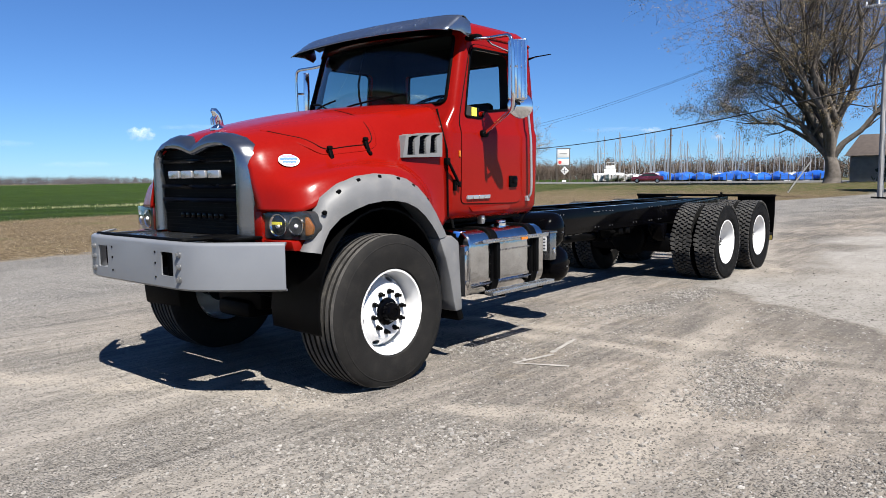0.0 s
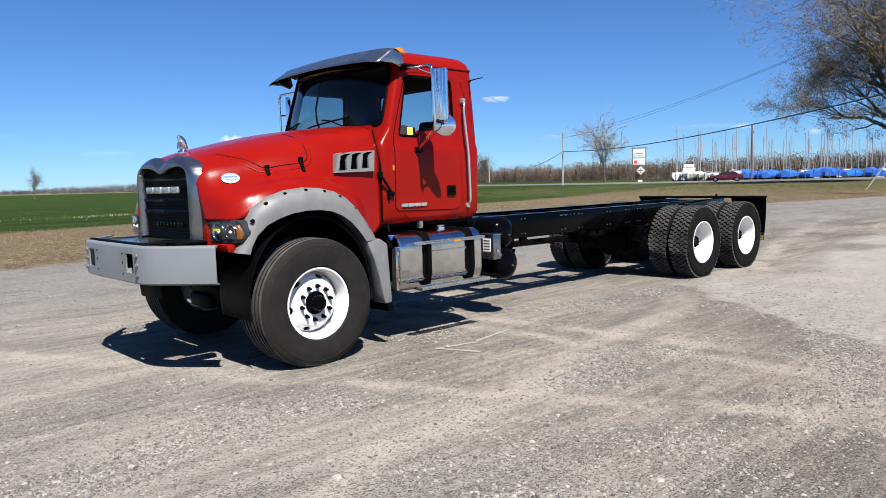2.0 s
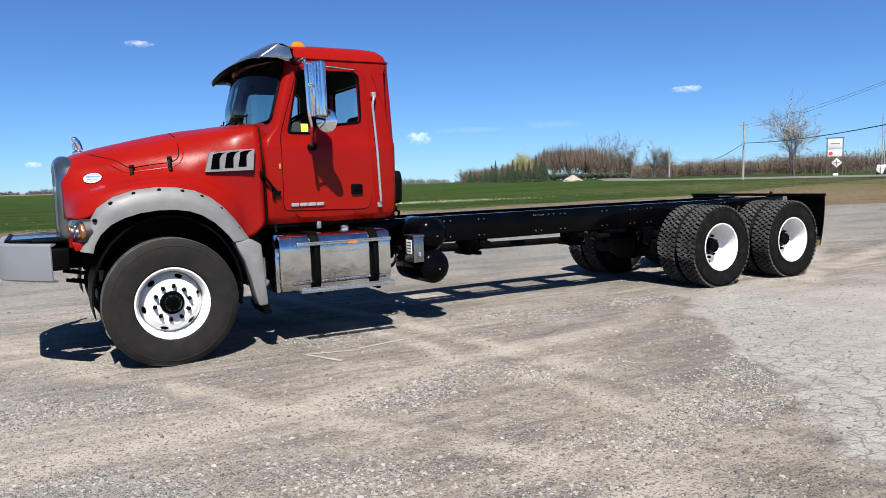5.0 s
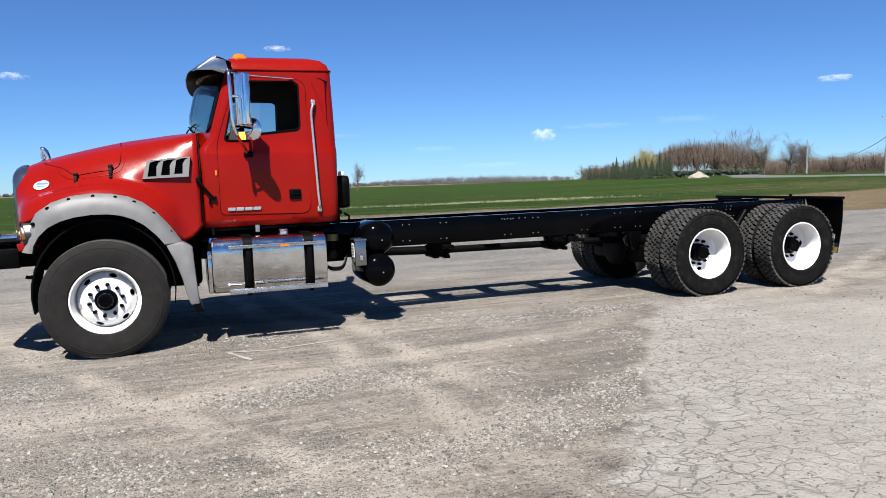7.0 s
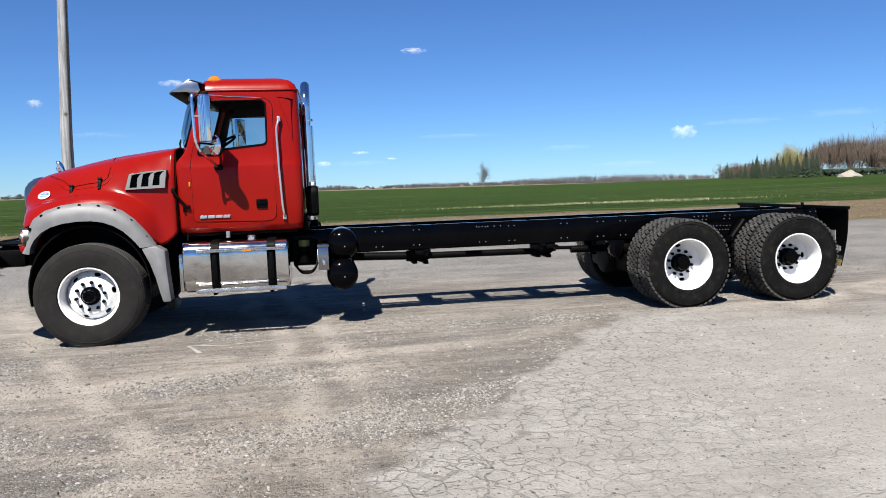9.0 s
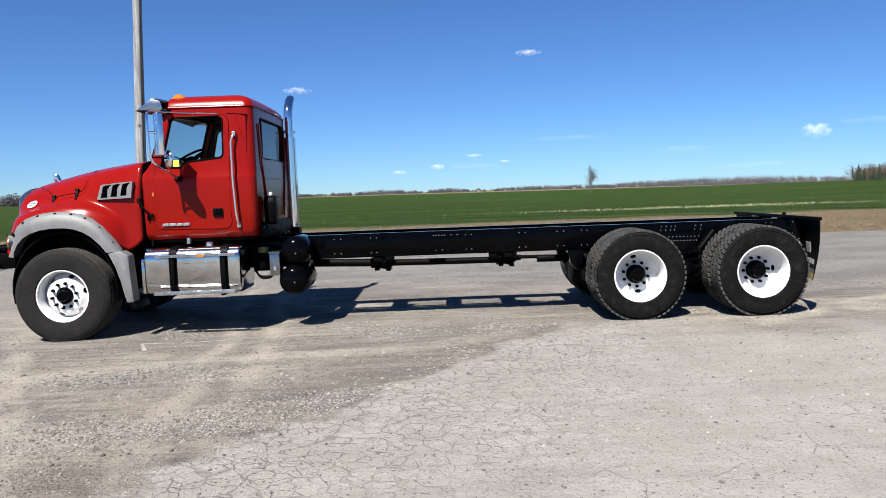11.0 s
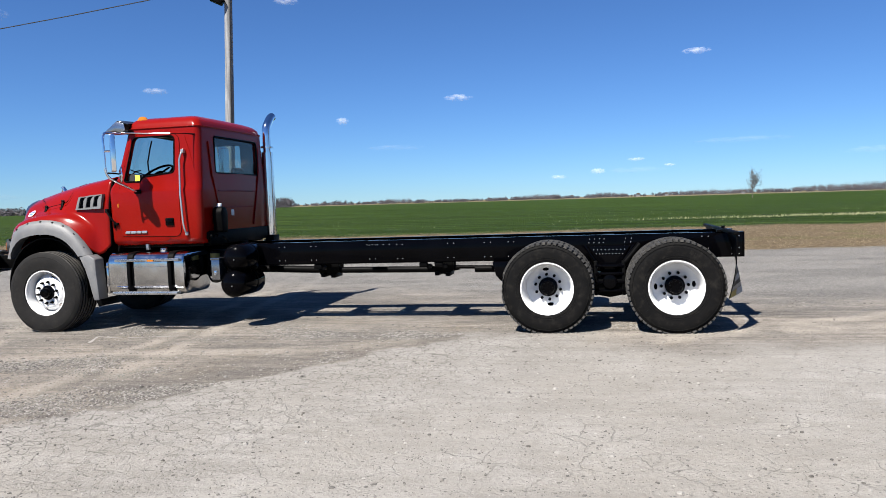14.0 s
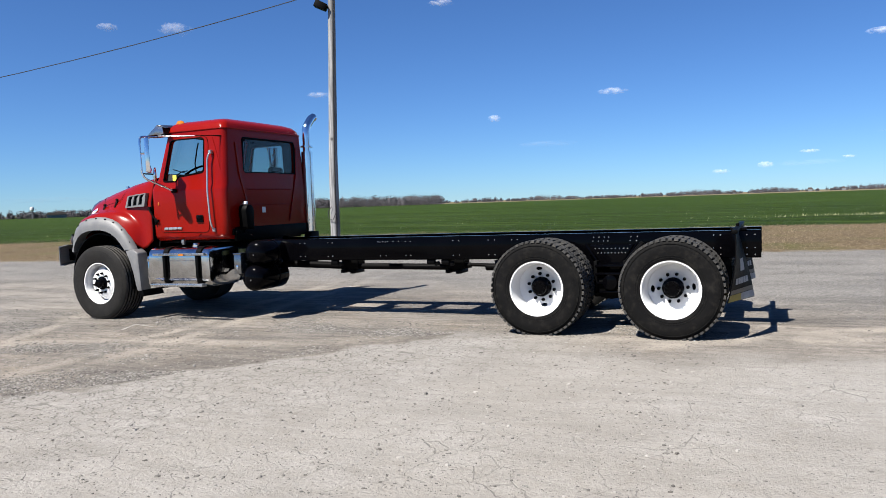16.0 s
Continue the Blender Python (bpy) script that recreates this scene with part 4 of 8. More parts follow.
part("brake_chamber", join(cyl((6.05, -0.35, 0.66), (6.30, -0.35, 0.62), 0.085, n=16, bev=0.02), cyl((6.30, -0.35, 0.62), (6.45, -0.35, 0.58), 0.02, n=8)), BLACK, truck)
part("brake_chamber", join(cyl((6.05, 0.35, 0.66), (6.30, 0.35, 0.62), 0.085, n=16, bev=0.02), cyl((6.30, 0.35, 0.62), (6.45, 0.35, 0.58), 0.02, n=8)), BLACK, truck)
part("axle_housing", join(cyl((5.98, 0.0, 0.56), (6.62, 0.0, 0.54), 0.27, 0.22, 20, 0.06), box(6.05, 6.55, -0.62, 0.62, 0.36, 0.58, 0.06)), BLACK, truck, "black cast drive-axle housing")
part("axle_housing", join(cyl((7.45, 0.0, 0.56), (8.02, 0.0, 0.54), 0.26, 0.20, 20, 0.06), box(7.50, 7.95, -0.62, 0.62, 0.38, 0.57, 0.06)), BLACK, truck, "black cast drive-axle housing")
for s in (1, -1):
    for x in (6.565, 7.965):
        part("brake_drum", cyl((x, -s * 0.92, REAR_Z), (x, -s * 0.62, REAR_Z), 0.215, 0.20, 24, 0.015), BLACK, truck, "black cast brake drum")
    part("spring_hanger", prism([(5.86, 0.765), (6.06, 0.765), (6.02, 0.60), (5.97, 0.52), (5.90, 0.60)], s * 0.40, s * 0.56, 0.01), BLACKGLOSS, truck, "black spring hanger under the rail")
    part("torque_rod", join(cyl((5.95, s * 0.36, 0.56), (6.50, s * 0.36, 0.42), 0.035, n=10), cyl((7.30, s * 0.36, 0.56), (7.90, s * 0.36, 0.42), 0.035, n=10)), BLACK, truck)
for x in (3.52, 4.95, 5.15):
    part("line_clip", join(box(x - 0.05, x + 0.06, -0.42, -0.36, 0.70, 0.765, 0.012), cyl((x + 0.08, -0.40, 0.71), (x + 0.08, -0.34, 0.71), 0.03, n=10)), BLACK, truck)

# -- rear mud guards --
part("mud_flap_bar", box(8.545, 8.60, -1.25, 1.08, 1.062, 1.10, 0.006), BLACK, truck, "black steel bar across the frame's end")
part("bar_bracket", join(box(8.50, 8.66, -0.44, -0.36, 1.056, 1.085, 0.004), cyl((8.57, -0.40, 1.08), (8.57, -0.40, 1.13), 0.02, n=10)), BLACK, truck)


def flap_at(y, z, mid):
    """The flap hangs flat from its bar and twists towards its foot."""
    t = (1.085 - z) / 0.70
    return 8.575 + 0.030 * math.sin(t * 2.6) + 0.02 * t + (y - mid) * 0.40 * t ** 1.3


def flap_patch(y0, y1, z0, z1, mid, lift=0.0):
    """A piece of the flap, a little proud of it where lift is given."""
    rings = []
    for z in np.linspace(z1, z0, 13 if z1 - z0 > 0.3 else 3):
        ys = np.linspace(y0, y1, 5)
        rings.append([(flap_at(y, z, mid) - 0.005 - lift, y, z) for y in ys] + [(flap_at(y, z, mid) + 0.005 + lift, y, z) for y in ys[::-1]])
    return loft(rings)


for y0, y1 in ((-1.24, -0.66), (0.55, 1.07)):
    mid = (y0 + y1) / 2
    f = part("mud_flap", flap_patch(y0, y1, 0.385, 1.085, mid), BLACK, truck, "black rubber mud flap with pale marks")
    for k in range(5):
        part("white_mark", flap_patch(mid - 0.19 + 0.078 * k, mid - 0.13 + 0.078 * k, 0.555, 0.615, mid, 0.003), FADEDWHITE, f)
    part("white_mark", flap_patch(mid - 0.05, mid + 0.10, 0.68, 0.80, mid, 0.003), FADEDWHITE, f)
    part("grey_band", flap_patch(y0 + 0.01, y1 - 0.01, 0.462, 0.505, mid, 0.002), LAMPGREY, f)
    part("yellow_stripe", flap_patch(y0 + 0.01, mid - 0.02, 0.39, 0.458, mid, 0.003), FADEDYELLOW, f)
    part("white_stripe", flap_patch(mid - 0.018, y1 - 0.01, 0.39, 0.458, mid, 0.003), FADEDWHITE, f)

# -- bumper --


def bumper_line(inset=0.0):
    """Plan of the bumper's outer face, from the truck's left end to its right."""
    pts = [(-0.86, -1.125), (-0.98, -0.985), (-1.08, -0.865), (-1.15, -0.775), (-1.20, -0.69), (-1.228, -0.60), (-1.238, -0.50), (-1.24, -0.40), (-1.24, 0.0)]
    pts = pts + [(x, -y) for x, y in pts[-2::-1]]
    if not inset:
        return pts
    out = []
    for i, p in enumerate(pts):
        a, b = Vector(pts[max(i - 1, 0)]), Vector(pts[min(i + 1, len(pts) - 1)])
        d = (b - a).normalized()
        n = Vector((-d.y, d.x))
        if n.x < 0:
            n = -n
        out.append((p[0] + n.x * inset, p[1] + n.y * inset))
    return out


def bumper_shell():
    out, inn, lip = bumper_line(), bumper_line(0.010), bumper_line(0.055)
    rings = []
    for o, i, l in zip(out, inn, lip):
        ring = [(*l, 1.052), (*l, 1.060)]
        for q in range(4):
            a = q / 3 * math.pi / 2
            ring.append((l[0] + (o[0] - l[0]) * (0.6 + 0.4 * math.sin(a)), l[1] + (o[1] - l[1]) * (0.6 + 0.4 * math.sin(a)), 1.040 + 0.020 * math.cos(a)))
        ring += [(*o, 0.775), (l[0] * 0.4 + o[0] * 0.6, l[1] * 0.4 + o[1] * 0.6, 0.760), (*l, 0.760), (*l, 0.768), (*i, 0.785), (*i, 1.035)]
        rings.append(ring)
    return loft(rings)


wins = [prism(round_outline([(0.36, 0.845), (0.50, 0.845), (0.50, 0.995), (0.36, 0.995)], 0.012, 3), -1.35, -1.1, 0, "x"), prism(round_outline([(-0.50, 0.845), (-0.36, 0.845), (-0.36, 0.995), (-0.50, 0.995)], 0.012, 3), -1.35, -1.1, 0, "x")]
bumper = part("bumper", carved(bumper_shell(), wins, GREYPAINT), None, truck, "heavy grey-painted steel bumper with square cut-outs")
part("bumper_deck", join(box(-1.18, -0.72, -0.50, 0.62, 1.045, 1.055, 0.002), box(-1.19, -0.75, 0.60, 0.63, 1.045, 1.066, 0.002)), SATIN, bumper, "grey treadplate deck behind the bumper")
part("deck_edge", tube(rounded([(-1.16, 0.66, 1.066), (-1.17, -0.50, 1.066), (-0.78, -0.55, 1.066)], 0.04), 0.012, 8), BLACK, bumper, "black rubber edge strip")
part("deck_hole_cover", box(-0.98, -0.72, -0.72, -0.30, 1.05, 1.072, 0.008), BLACK, bumper)
bb = finish(join(cyl((0, 0, 0), (-0.022, 0, 0), 0.013, n=6), cyl((0, 0, 0), (-0.006, 0, 0), 0.019, n=12)), ZINC)
for y in (0.565, -0.565):
    for z in (0.83, 0.91, 0.985):
        part("bumper_bolt", bb, None, bumper).location = (-1.232, y, z)
rivet = finish(cyl((0, 0, 0), (-0.004, 0, 0), 0.007, n=8), BLACK)
for y in (0.29, -0.29):
    for z in (0.83, 0.92, 0.99):
        part("rivet_hole", rivet, None, bumper).location = (-1.24, y, z)
both_sides("frame_horn", lambda: box(-1.20, -0.50, -0.46, -0.36, 0.80, 1.02, 0.01), BLACK, truck)
part("radiator_block", box(-0.62, -0.50, -0.46, 0.46, 0.85, 1.62, 0.01), BLACK, truck)
both_sides("bumper_end_bracket", lambda: box(-1.05, -0.72, -0.80, -0.70, 0.82, 1.00, 0.01), BLACK, truck)

# -- hood and fenders --
HX = [-0.74, -0.70, -0.66, -0.60, -0.50, -0.25, 0.0, 0.25, 0.45, 0.60, 0.70, 0.88]
HT = {
    "zt": [1.700, 1.738, 1.770, 1.795, 1.825, 1.885, 1.940, 1.985, 2.010, 2.030, 2.040, 2.055],
    "wt": [0.46, 0.482, 0.50, 0.517, 0.54, 0.60, 0.65, 0.70, 0.75, 0.78, 0.81, 0.84],
    "zs": [1.640, 1.672, 1.700, 1.720, 1.745, 1.800, 1.850, 1.895, 1.925, 1.945, 1.960, 1.985],
    "w": [0.600, 0.630, 0.655, 0.680, 0.71, 0.79, 0.855, 0.90, 0.925, 0.94, 0.945, 0.95],
    "z": [1.52, 1.537, 1.55, 1.56, 1.575, 1.60, 1.63, 1.64, 1.65, 1.65, 1.65, 1.65],
    "y1": [0.625, 0.675, 0.725, 0.765, 0.80, 0.875, 0.92, 0.945, 0.955, 0.955, 0.955, 0.955],
    "z1": [1.42, 1.44, 1.46, 1.48, 1.50, 1.545, 1.57, 1.56, 1.50, 1.42, 1.36, 1.36],
    "y2": [0.64, 0.74, 0.86, 0.935, 0.985, 1.03, 1.04, 1.035, 1.02, 1.00, 0.965, 0.955],
    "z2": [1.34, 1.345, 1.37, 1.395, 1.435, 1.50, 1.525, 1.51, 1.44, 1.33, 1.20, 1.20],
    "ye": [0.655, 0.80, 0.955, 1.025, 1.062, 1.098, 1.100, 1.100, 1.095, 1.07, 0.98, 0.955],
    "ze": [1.232, 1.232, 1.232, 1.240, 1.295, 1.42, 1.445, 1.40, 1.29, 1.11, 0.99, 1.12],
}


def spline(x, xs, ys):
    """Smooth interpolation through a few control values (monotone-ish Catmull-Rom)."""
    x = min(max(x, xs[0]), xs[-1])
    i = max(0, min(len(xs) - 2, int(np.searchsorted(xs, x)) - 1))
    h = xs[i + 1] - xs[i]
    t = (x - xs[i]) / h

    def slope(k):
        if k == 0:
            return (ys[1] - ys[0]) / (xs[1] - xs[0])
        if k == len(xs) - 1:
            return (ys[-1] - ys[-2]) / (xs[-1] - xs[-2])
        a, b = (ys[k] - ys[k - 1]) / (xs[k] - xs[k - 1]), (ys[k + 1] - ys[k]) / (xs[k + 1] - xs[k])
        return 0.0 if a * b <= 0 else 2 * a * b / (a + b)
    m0, m1 = slope(i) * h, slope(i + 1) * h
    return (2 * t ** 3 - 3 * t * t + 1) * ys[i] + (t ** 3 - 2 * t * t + t) * m0 + (-2 * t ** 3 + 3 * t * t) * ys[i + 1] + (t ** 3 - t * t) * m1


def hood_profile(x):
    g = {k: spline(x, HX, v) for k, v in HT.items()}
    c = [(0, g["zt"]), (g["wt"] * 0.55, g["zt"] - 0.012), (g["wt"] * 0.88, g["zs"] + 0.030), (g["wt"], g["zs"]), ((g["wt"] + g["w"]) / 2 + 0.012, (g["zs"] + g["z"]) / 2 + 0.02), (g["w"], g["z"]), (g["y1"], g["z1"]), (g["y2"], g["z2"]), (g["ye"], g["ze"])]
    return c


def hood_line(x, n=40):
    """Smoothed profile from the middle out to the fender's edge, n points."""
    c = hood_profile(x)
    s = [0.0]
    for a, b in zip(c, c[1:]):
        s.append(s[-1] + math.hypot(b[0] - a[0], b[1] - a[1]) + 1e-5)
    out = []
    for k in range(n):
        t = s[-1] * k / (n - 1)
        out.append((spline(t, s, [p[0] for p in c]), spline(t, s, [p[1] for p in c])))
    return out


def hood_at(x, z_or_y, by="z"):
    """The left-hand point of the hood's skin at x with the given height (outer side) or half width (top)."""
    line = hood_line(x, 120)
    if by == "z":
        best = min(line, key=lambda p: abs(p[1] - z_or_y))
    else:
        best = min(line, key=lambda p: abs(p[0] - z_or_y))
    return Vector((x, -best[0], best[1]))


def hood_skin():
    xs = [-0.735, -0.715, -0.69, -0.66, -0.62, -0.56, -0.50, -0.42, -0.33, -0.25, -0.15, -0.05, 0.05, 0.15, 0.25, 0.35, 0.45, 0.53, 0.60, 0.65, 0.70, 0.76, 0.82, 0.865]
    rings = []
    for x in xs:
        half = hood_line(x, 44)
        rings.append([(x, -y, z) for y, z in half[::-1]] + [(x, y, z) for y, z in half[1:]])
    return loft(rings, closed=False, caps=False)


hood = part("hood", hood_skin(), RED, truck, "glossy red sloping hood with bulging fenders", 60)
thick = hood.modifiers.new("thick", "SOLIDIFY")
thick.thickness, thick.offset = 0.012, -1


def skin_tube(points, r, mat, name, parent, label=""):
    return part(name, tube(points, r, 6), mat, parent, label)


# panel gap of the hood's raised side panel, both sides
for flip in (1, -1):
    pts = []
    for x, y in ((-0.50, 0.50), (-0.42, 0.60), (-0.31, 0.69)):
        p = hood_at(x, y, "y")
        pts.append((p.x, p.y * flip, p.z))
    for x, z in ((-0.22, 1.640), (-0.12, 1.650), (0.0, 1.667), (0.11, 1.682), (0.17, 1.71)):
        p = hood_at(x, z)
        pts.append((p.x, p.y * flip, p.z))
    for x, y in ((0.185, 0.80), (0.19, 0.72), (0.185, 0.62), (0.17, 0.45)):
        p = hood_at(x, y, "y")
        pts.append((p.x, p.y * flip, p.z))
    skin_tube(rounded(pts, 0.06, 4), 0.0048, BLACK, "panel_gap", hood)
    pts = []
    for x, y in ((-0.52, 0.46), (-0.46, 0.58), (-0.36, 0.70)):
        p = hood_at(x, y, "y")
        pts.append((p.x, p.y * flip, p.z))
    for x, z in ((-0.25, 1.604), (-0.15, 1.612), (0.0, 1.627), (0.11, 1.645), (0.185, 1.675)):
        p = hood_at(x, z)
        pts.append((p.x, p.y * flip, p.z))
    for x, y in ((0.222, 0.82), (0.23, 0.72), (0.225, 0.60)):
        p = hood_at(x, y, "y")
        pts.append((p.x, p.y * flip, p.z))
    pts = rounded(pts, 0.06, 4)
    skin_tube(pts, 0.006, RED, "panel_crease", hood)

# fender flares
OUT = [(-0.650, 0.980), (-0.602, 1.06), (-0.580, 1.20), (-0.510, 1.318), (-0.385, 1.402), (-0.23, 1.452), (-0.06, 1.470), (0.10, 1.462), (0.24, 1.432), (0.36, 1.375), (0.47, 1.285), (0.56, 1.175), (0.625, 1.08), (0.675, 1.000)]
INN = [(-0.560, 0.965), (-0.545, 1.03), (-0.50, 1.11), (-0.42, 1.185), (-0.32, 1.235), (-0.20, 1.268), (-0.06, 1.284), (0.07, 1.282), (0.18, 1.264), (0.28, 1.225), (0.37, 1.165), (0.45, 1.085), (0.495, 1.03), (0.525, 0.985)]


def flare():
    rings = []
    for (ox, oz), (ix, iz) in zip(OUT, INN):
        mx, mz = ox * 0.72 + ix * 0.28, oz * 0.72 + iz * 0.28
        front = max(0.0, (-0.40 - ox) / 0.24)
        y_in = 1.095 - 0.06 * front
        rings.append([(ox, -(y_in - 0.03), oz + 0.004), (ox, -(y_in + 0.012), oz), (mx, -(y_in + 0.055), mz), ((mx + ix) / 2, -(y_in + 0.072), (mz + iz) / 2), (ix, -(y_in + 0.074), iz), (ix + (mx - ix) * 0.12, -(y_in + 0.060), iz + (mz - iz) * 0.12), (ix + (mx - ix) * 0.2, -(y_in - 0.10), iz + (mz - iz) * 0.2)])
    fine = []
    for a, b in zip(rings, rings[1:]):
        for q in (0, 0.5):
            fine.append([tuple(np.array(u) * (1 - q) + np.array(v) * q) for u, v in zip(a, b)])
    fine.append(rings[-1])
    return loft(fine, closed=True)


both_sides("fender_flare", flare, FLARE, truck, "weathered grey plastic wheel-arch flare", 50)
clip = finish(join(cyl((0, 0, 0), (0, -0.018, 0), 0.016, n=10, bev=0.004), box(-0.02, 0.02, -0.006, 0, -0.008, 0.008, 0.002)), BLACK)
for s in (1, -1):
    for i in (2.4, 3.7, 4.9, 6.1, 7.3, 8.5, 9.9, 11.6):
        k = int(i)
        t = i - k
        x = (OUT[k][0] * (1 - t) + OUT[k + 1][0] * t) * 0.97 + 0.0
        z = (OUT[k][1] * (1 - t) + OUT[k + 1][1] * t) - 0.022
        ob = part("flare_clip", clip, None, truck)
        ob.matrix_basis = pose(x, -s * 1.112, z, 0 if s > 0 else 180, 0, 0)
# splash panel behind the wheel
SPL = [(0.530, 0.985), (0.680, 1.000), (0.765, 0.945), (0.772, 0.80), (0.785, 0.60), (0.800, 0.41), (0.715, 0.405), (0.690, 0.50), (0.655, 0.66), (0.605, 0.82)]
both_sides("splash_panel", lambda: prism(SPL, -1.165, -0.98, 0.018), FLARE, truck, "grey plastic splash panel behind the front wheel")
both_sides("splash_flap", lambda: prism([(0.73, 0.42), (0.80, 0.42), (0.83, 0.335), (0.77, 0.325)], -1.15, -0.78, 0.004), BLACK, truck)


def wheel_well():
    rings = []
    for k in range(19):
        a = math.radians(-12 + 204 * k / 18)
        x, z = 0.0 + 0.60 * math.cos(a), 0.58 + 0.66 * math.sin(a)
        rings.append([(x, -1.11, z), (x, -0.62, z + 0.02), (x * 0.98, -0.60, z - 0.0), (x * 0.98, -1.11, z - 0.015)])
    return loft(rings)


both_sides("wheel_well", wheel_well, BLACK, truck)
both_sides("inner_fender", lambda: prism([(-0.62, 0.80), (0.72, 0.62), (0.80, 1.0), (0.80, 1.55), (-0.45, 1.45), (-0.62, 1.2)], -0.62, -0.60, 0), BLACK, truck)
# lower front corner under the headlight
both_sides("fender_corner", lambda: join(prism([(-0.685, 0.985), (-0.60, 0.975), (-0.545, 1.05), (-0.545, 1.25), (-0.60, 1.25), (-0.60, 1.050), (-0.70, 1.046)], -0.99, -0.66, 0.006), box(-0.715, -0.55, -0.700, -0.615, 0.99, 1.27, 0.01)), RED, truck)

# headlights


def lamp_front(y, d=0.0):
    t = max(0.0, (-y - 0.70) / 0.44)
    return -0.715 + 0.030 * t + 0.075 * t ** 3 + d


def head_shell(depth0, depth1, grow, bev):
    """A lens bowed round the corner: x runs back as it goes outwards."""
    line = round_outline([(-0.70 + grow, 1.058 - grow), (-1.075 - grow, 1.056 - grow), (-1.118 - grow, 1.13), (-1.068 - grow, 1.235 + grow), (-0.70 + grow, 1.222 + grow)], 0.035, 5)

    xat = lamp_front
    fr = [(xat(y, depth0), y, z) for y, z in line]
    bk = [(xat(y, depth1), y, z) for y, z in line]
    bm = bmesh.new()
    a = [bm.verts.new(p) for p in fr]
    b = [bm.verts.new(p) for p in bk]
    n = len(a)
    for k in range(n):
        bm.faces.new((a[k], a[(k + 1) % n], b[(k + 1) % n], b[k]))
    cy = sum(p[1] for p in fr) / n
    cz = sum(p[2] for p in fr) / n
    mid = [bm.verts.new((xat(cy + (p[1] - cy) * q, depth0) - 0.006, cy + (p[1] - cy) * q, cz + (p[2] - cz) * q)) for q in (0.55,) for p in fr]
    for k in range(n):
        bm.faces.new((a[k], mid[k], mid[(k + 1) % n], a[(k + 1) % n]))
    c = bm.verts.new((xat(cy, depth0) - 0.008, cy, cz))
    for k in range(n):
        bm.faces.new((mid[k], c, mid[(k + 1) % n]))
    if bev:
        bm.faces.new(b[::-1])
    return bm


for s in (1, -1):
    lamp = new("headlight")
    lamp.parent = truck
    lamp["label"] = "clear headlight with chrome reflectors and amber corner"
    fl = (lambda b: b) if s > 0 else mirrored
    part("bezel", fl(head_shell(0.026, 0.10, 0.002, True)), LAMPGREY, lamp, "dark grey headlight housing")
    lens = part("lens", fl(head_shell(0.0, 0.03, 0.0, False)), CLEAR, lamp, "clear plastic lens")
    lens.visible_shadow = False
    for y, r in ((-0.835, 0.070), (-0.985, 0.056)):
        x = lamp_front(y, 0.006)
        bowl = lathe([(0.030, 0.010), (0.026, r * 0.5), (0.012, r * 0.85), (-0.006, r), (-0.006, r + 0.006), (0.03, r + 0.006)], 24)
        bowl = turned(bowl, Matrix.Translation((x + 0.014, y, 1.142)) @ Matrix.Rotation(radians(-82), 4, "Z"))
        part("reflector", fl(bowl), CHROME, lamp, "chrome bowl reflector")
        bulb = bmesh.new()
        bmesh.ops.create_uvsphere(bulb, u_segments=12, v_segments=8, radius=r * 0.24, matrix=Matrix.Translation((x + 0.012, y, 1.142)))
        part("bulb", fl(bulb), WHITELABEL, lamp)
    amber = prism(round_outline([(-1.056, 1.080), (-1.096, 1.088), (-1.104, 1.14), (-1.068, 1.200), (-1.056, 1.200)], 0.012, 3), 0.006, 0.03, 0.004, "x")
    for v in amber.verts:
        v.co.x += lamp_front(v.co.y)
    part("amber_reflector", fl(amber), DULLAMBER, lamp, "amber corner marker")
    part("paper_tag", fl(box(-0.708, -0.704, -0.90, -0.80, 1.150, 1.168, 0)), YELLOWPAPER, lamp) if s > 0 else None

# -- grille surround, grille and emblem blocks --
INNER = [(-0.500, 1.07), (-0.502, 1.25), (-0.502, 1.45), (-0.500, 1.56), (-0.490, 1.615), (-0.455, 1.652), (-0.39, 1.668), (-0.30, 1.670), (-0.20, 1.660), (-0.11, 1.640), (-0.05, 1.622), (0.0, 1.612)]
OUTER = [(-0.640, 1.05), (-0.645, 1.22), (-0.650, 1.40), (-0.640, 1.53), (-0.612, 1.61), (-0.560, 1.672), (-0.47, 1.722), (-0.36, 1.752), (-0.24, 1.765), (-0.13, 1.752), (-0.055, 1.722), (0.0, 1.700)]


def surround():
    inner = INNER + [(-y, z) for y, z in INNER[-2::-1]]
    outer = OUTER + [(-y, z) for y, z in OUTER[-2::-1]]
    rings = []
    for (iy, iz), (oy, oz) in zip(inner, outer):
        t = abs(oy) / 0.65
        back = -0.735 + 0.10 * t ** 3
        mid = lambda q: (iy + (oy - iy) * q, iz + (oz - iz) * q)
        rings.append([(-0.690, *mid(0.0)), (-0.762, *mid(0.0)), (-0.785 + 0.01 * t, *mid(0.10)), (-0.790 + 0.02 * t, *mid(0.35)), (-0.778 + 0.045 * t ** 2, *mid(0.7)), (back - 0.012, *mid(0.95)), (back + 0.015, *mid(1.03)), (back + 0.05, *mid(1.03))])
    fine = []
    for a, b in zip(rings, rings[1:]):
        for q in (0, 0.34, 0.67):
            fine.append([tuple(np.array(u) * (1 - q) + np.array(v) * q) for u, v in zip(a, b)])
    fine.append(rings[-1])
    return loft(fine, closed=False, caps=False)


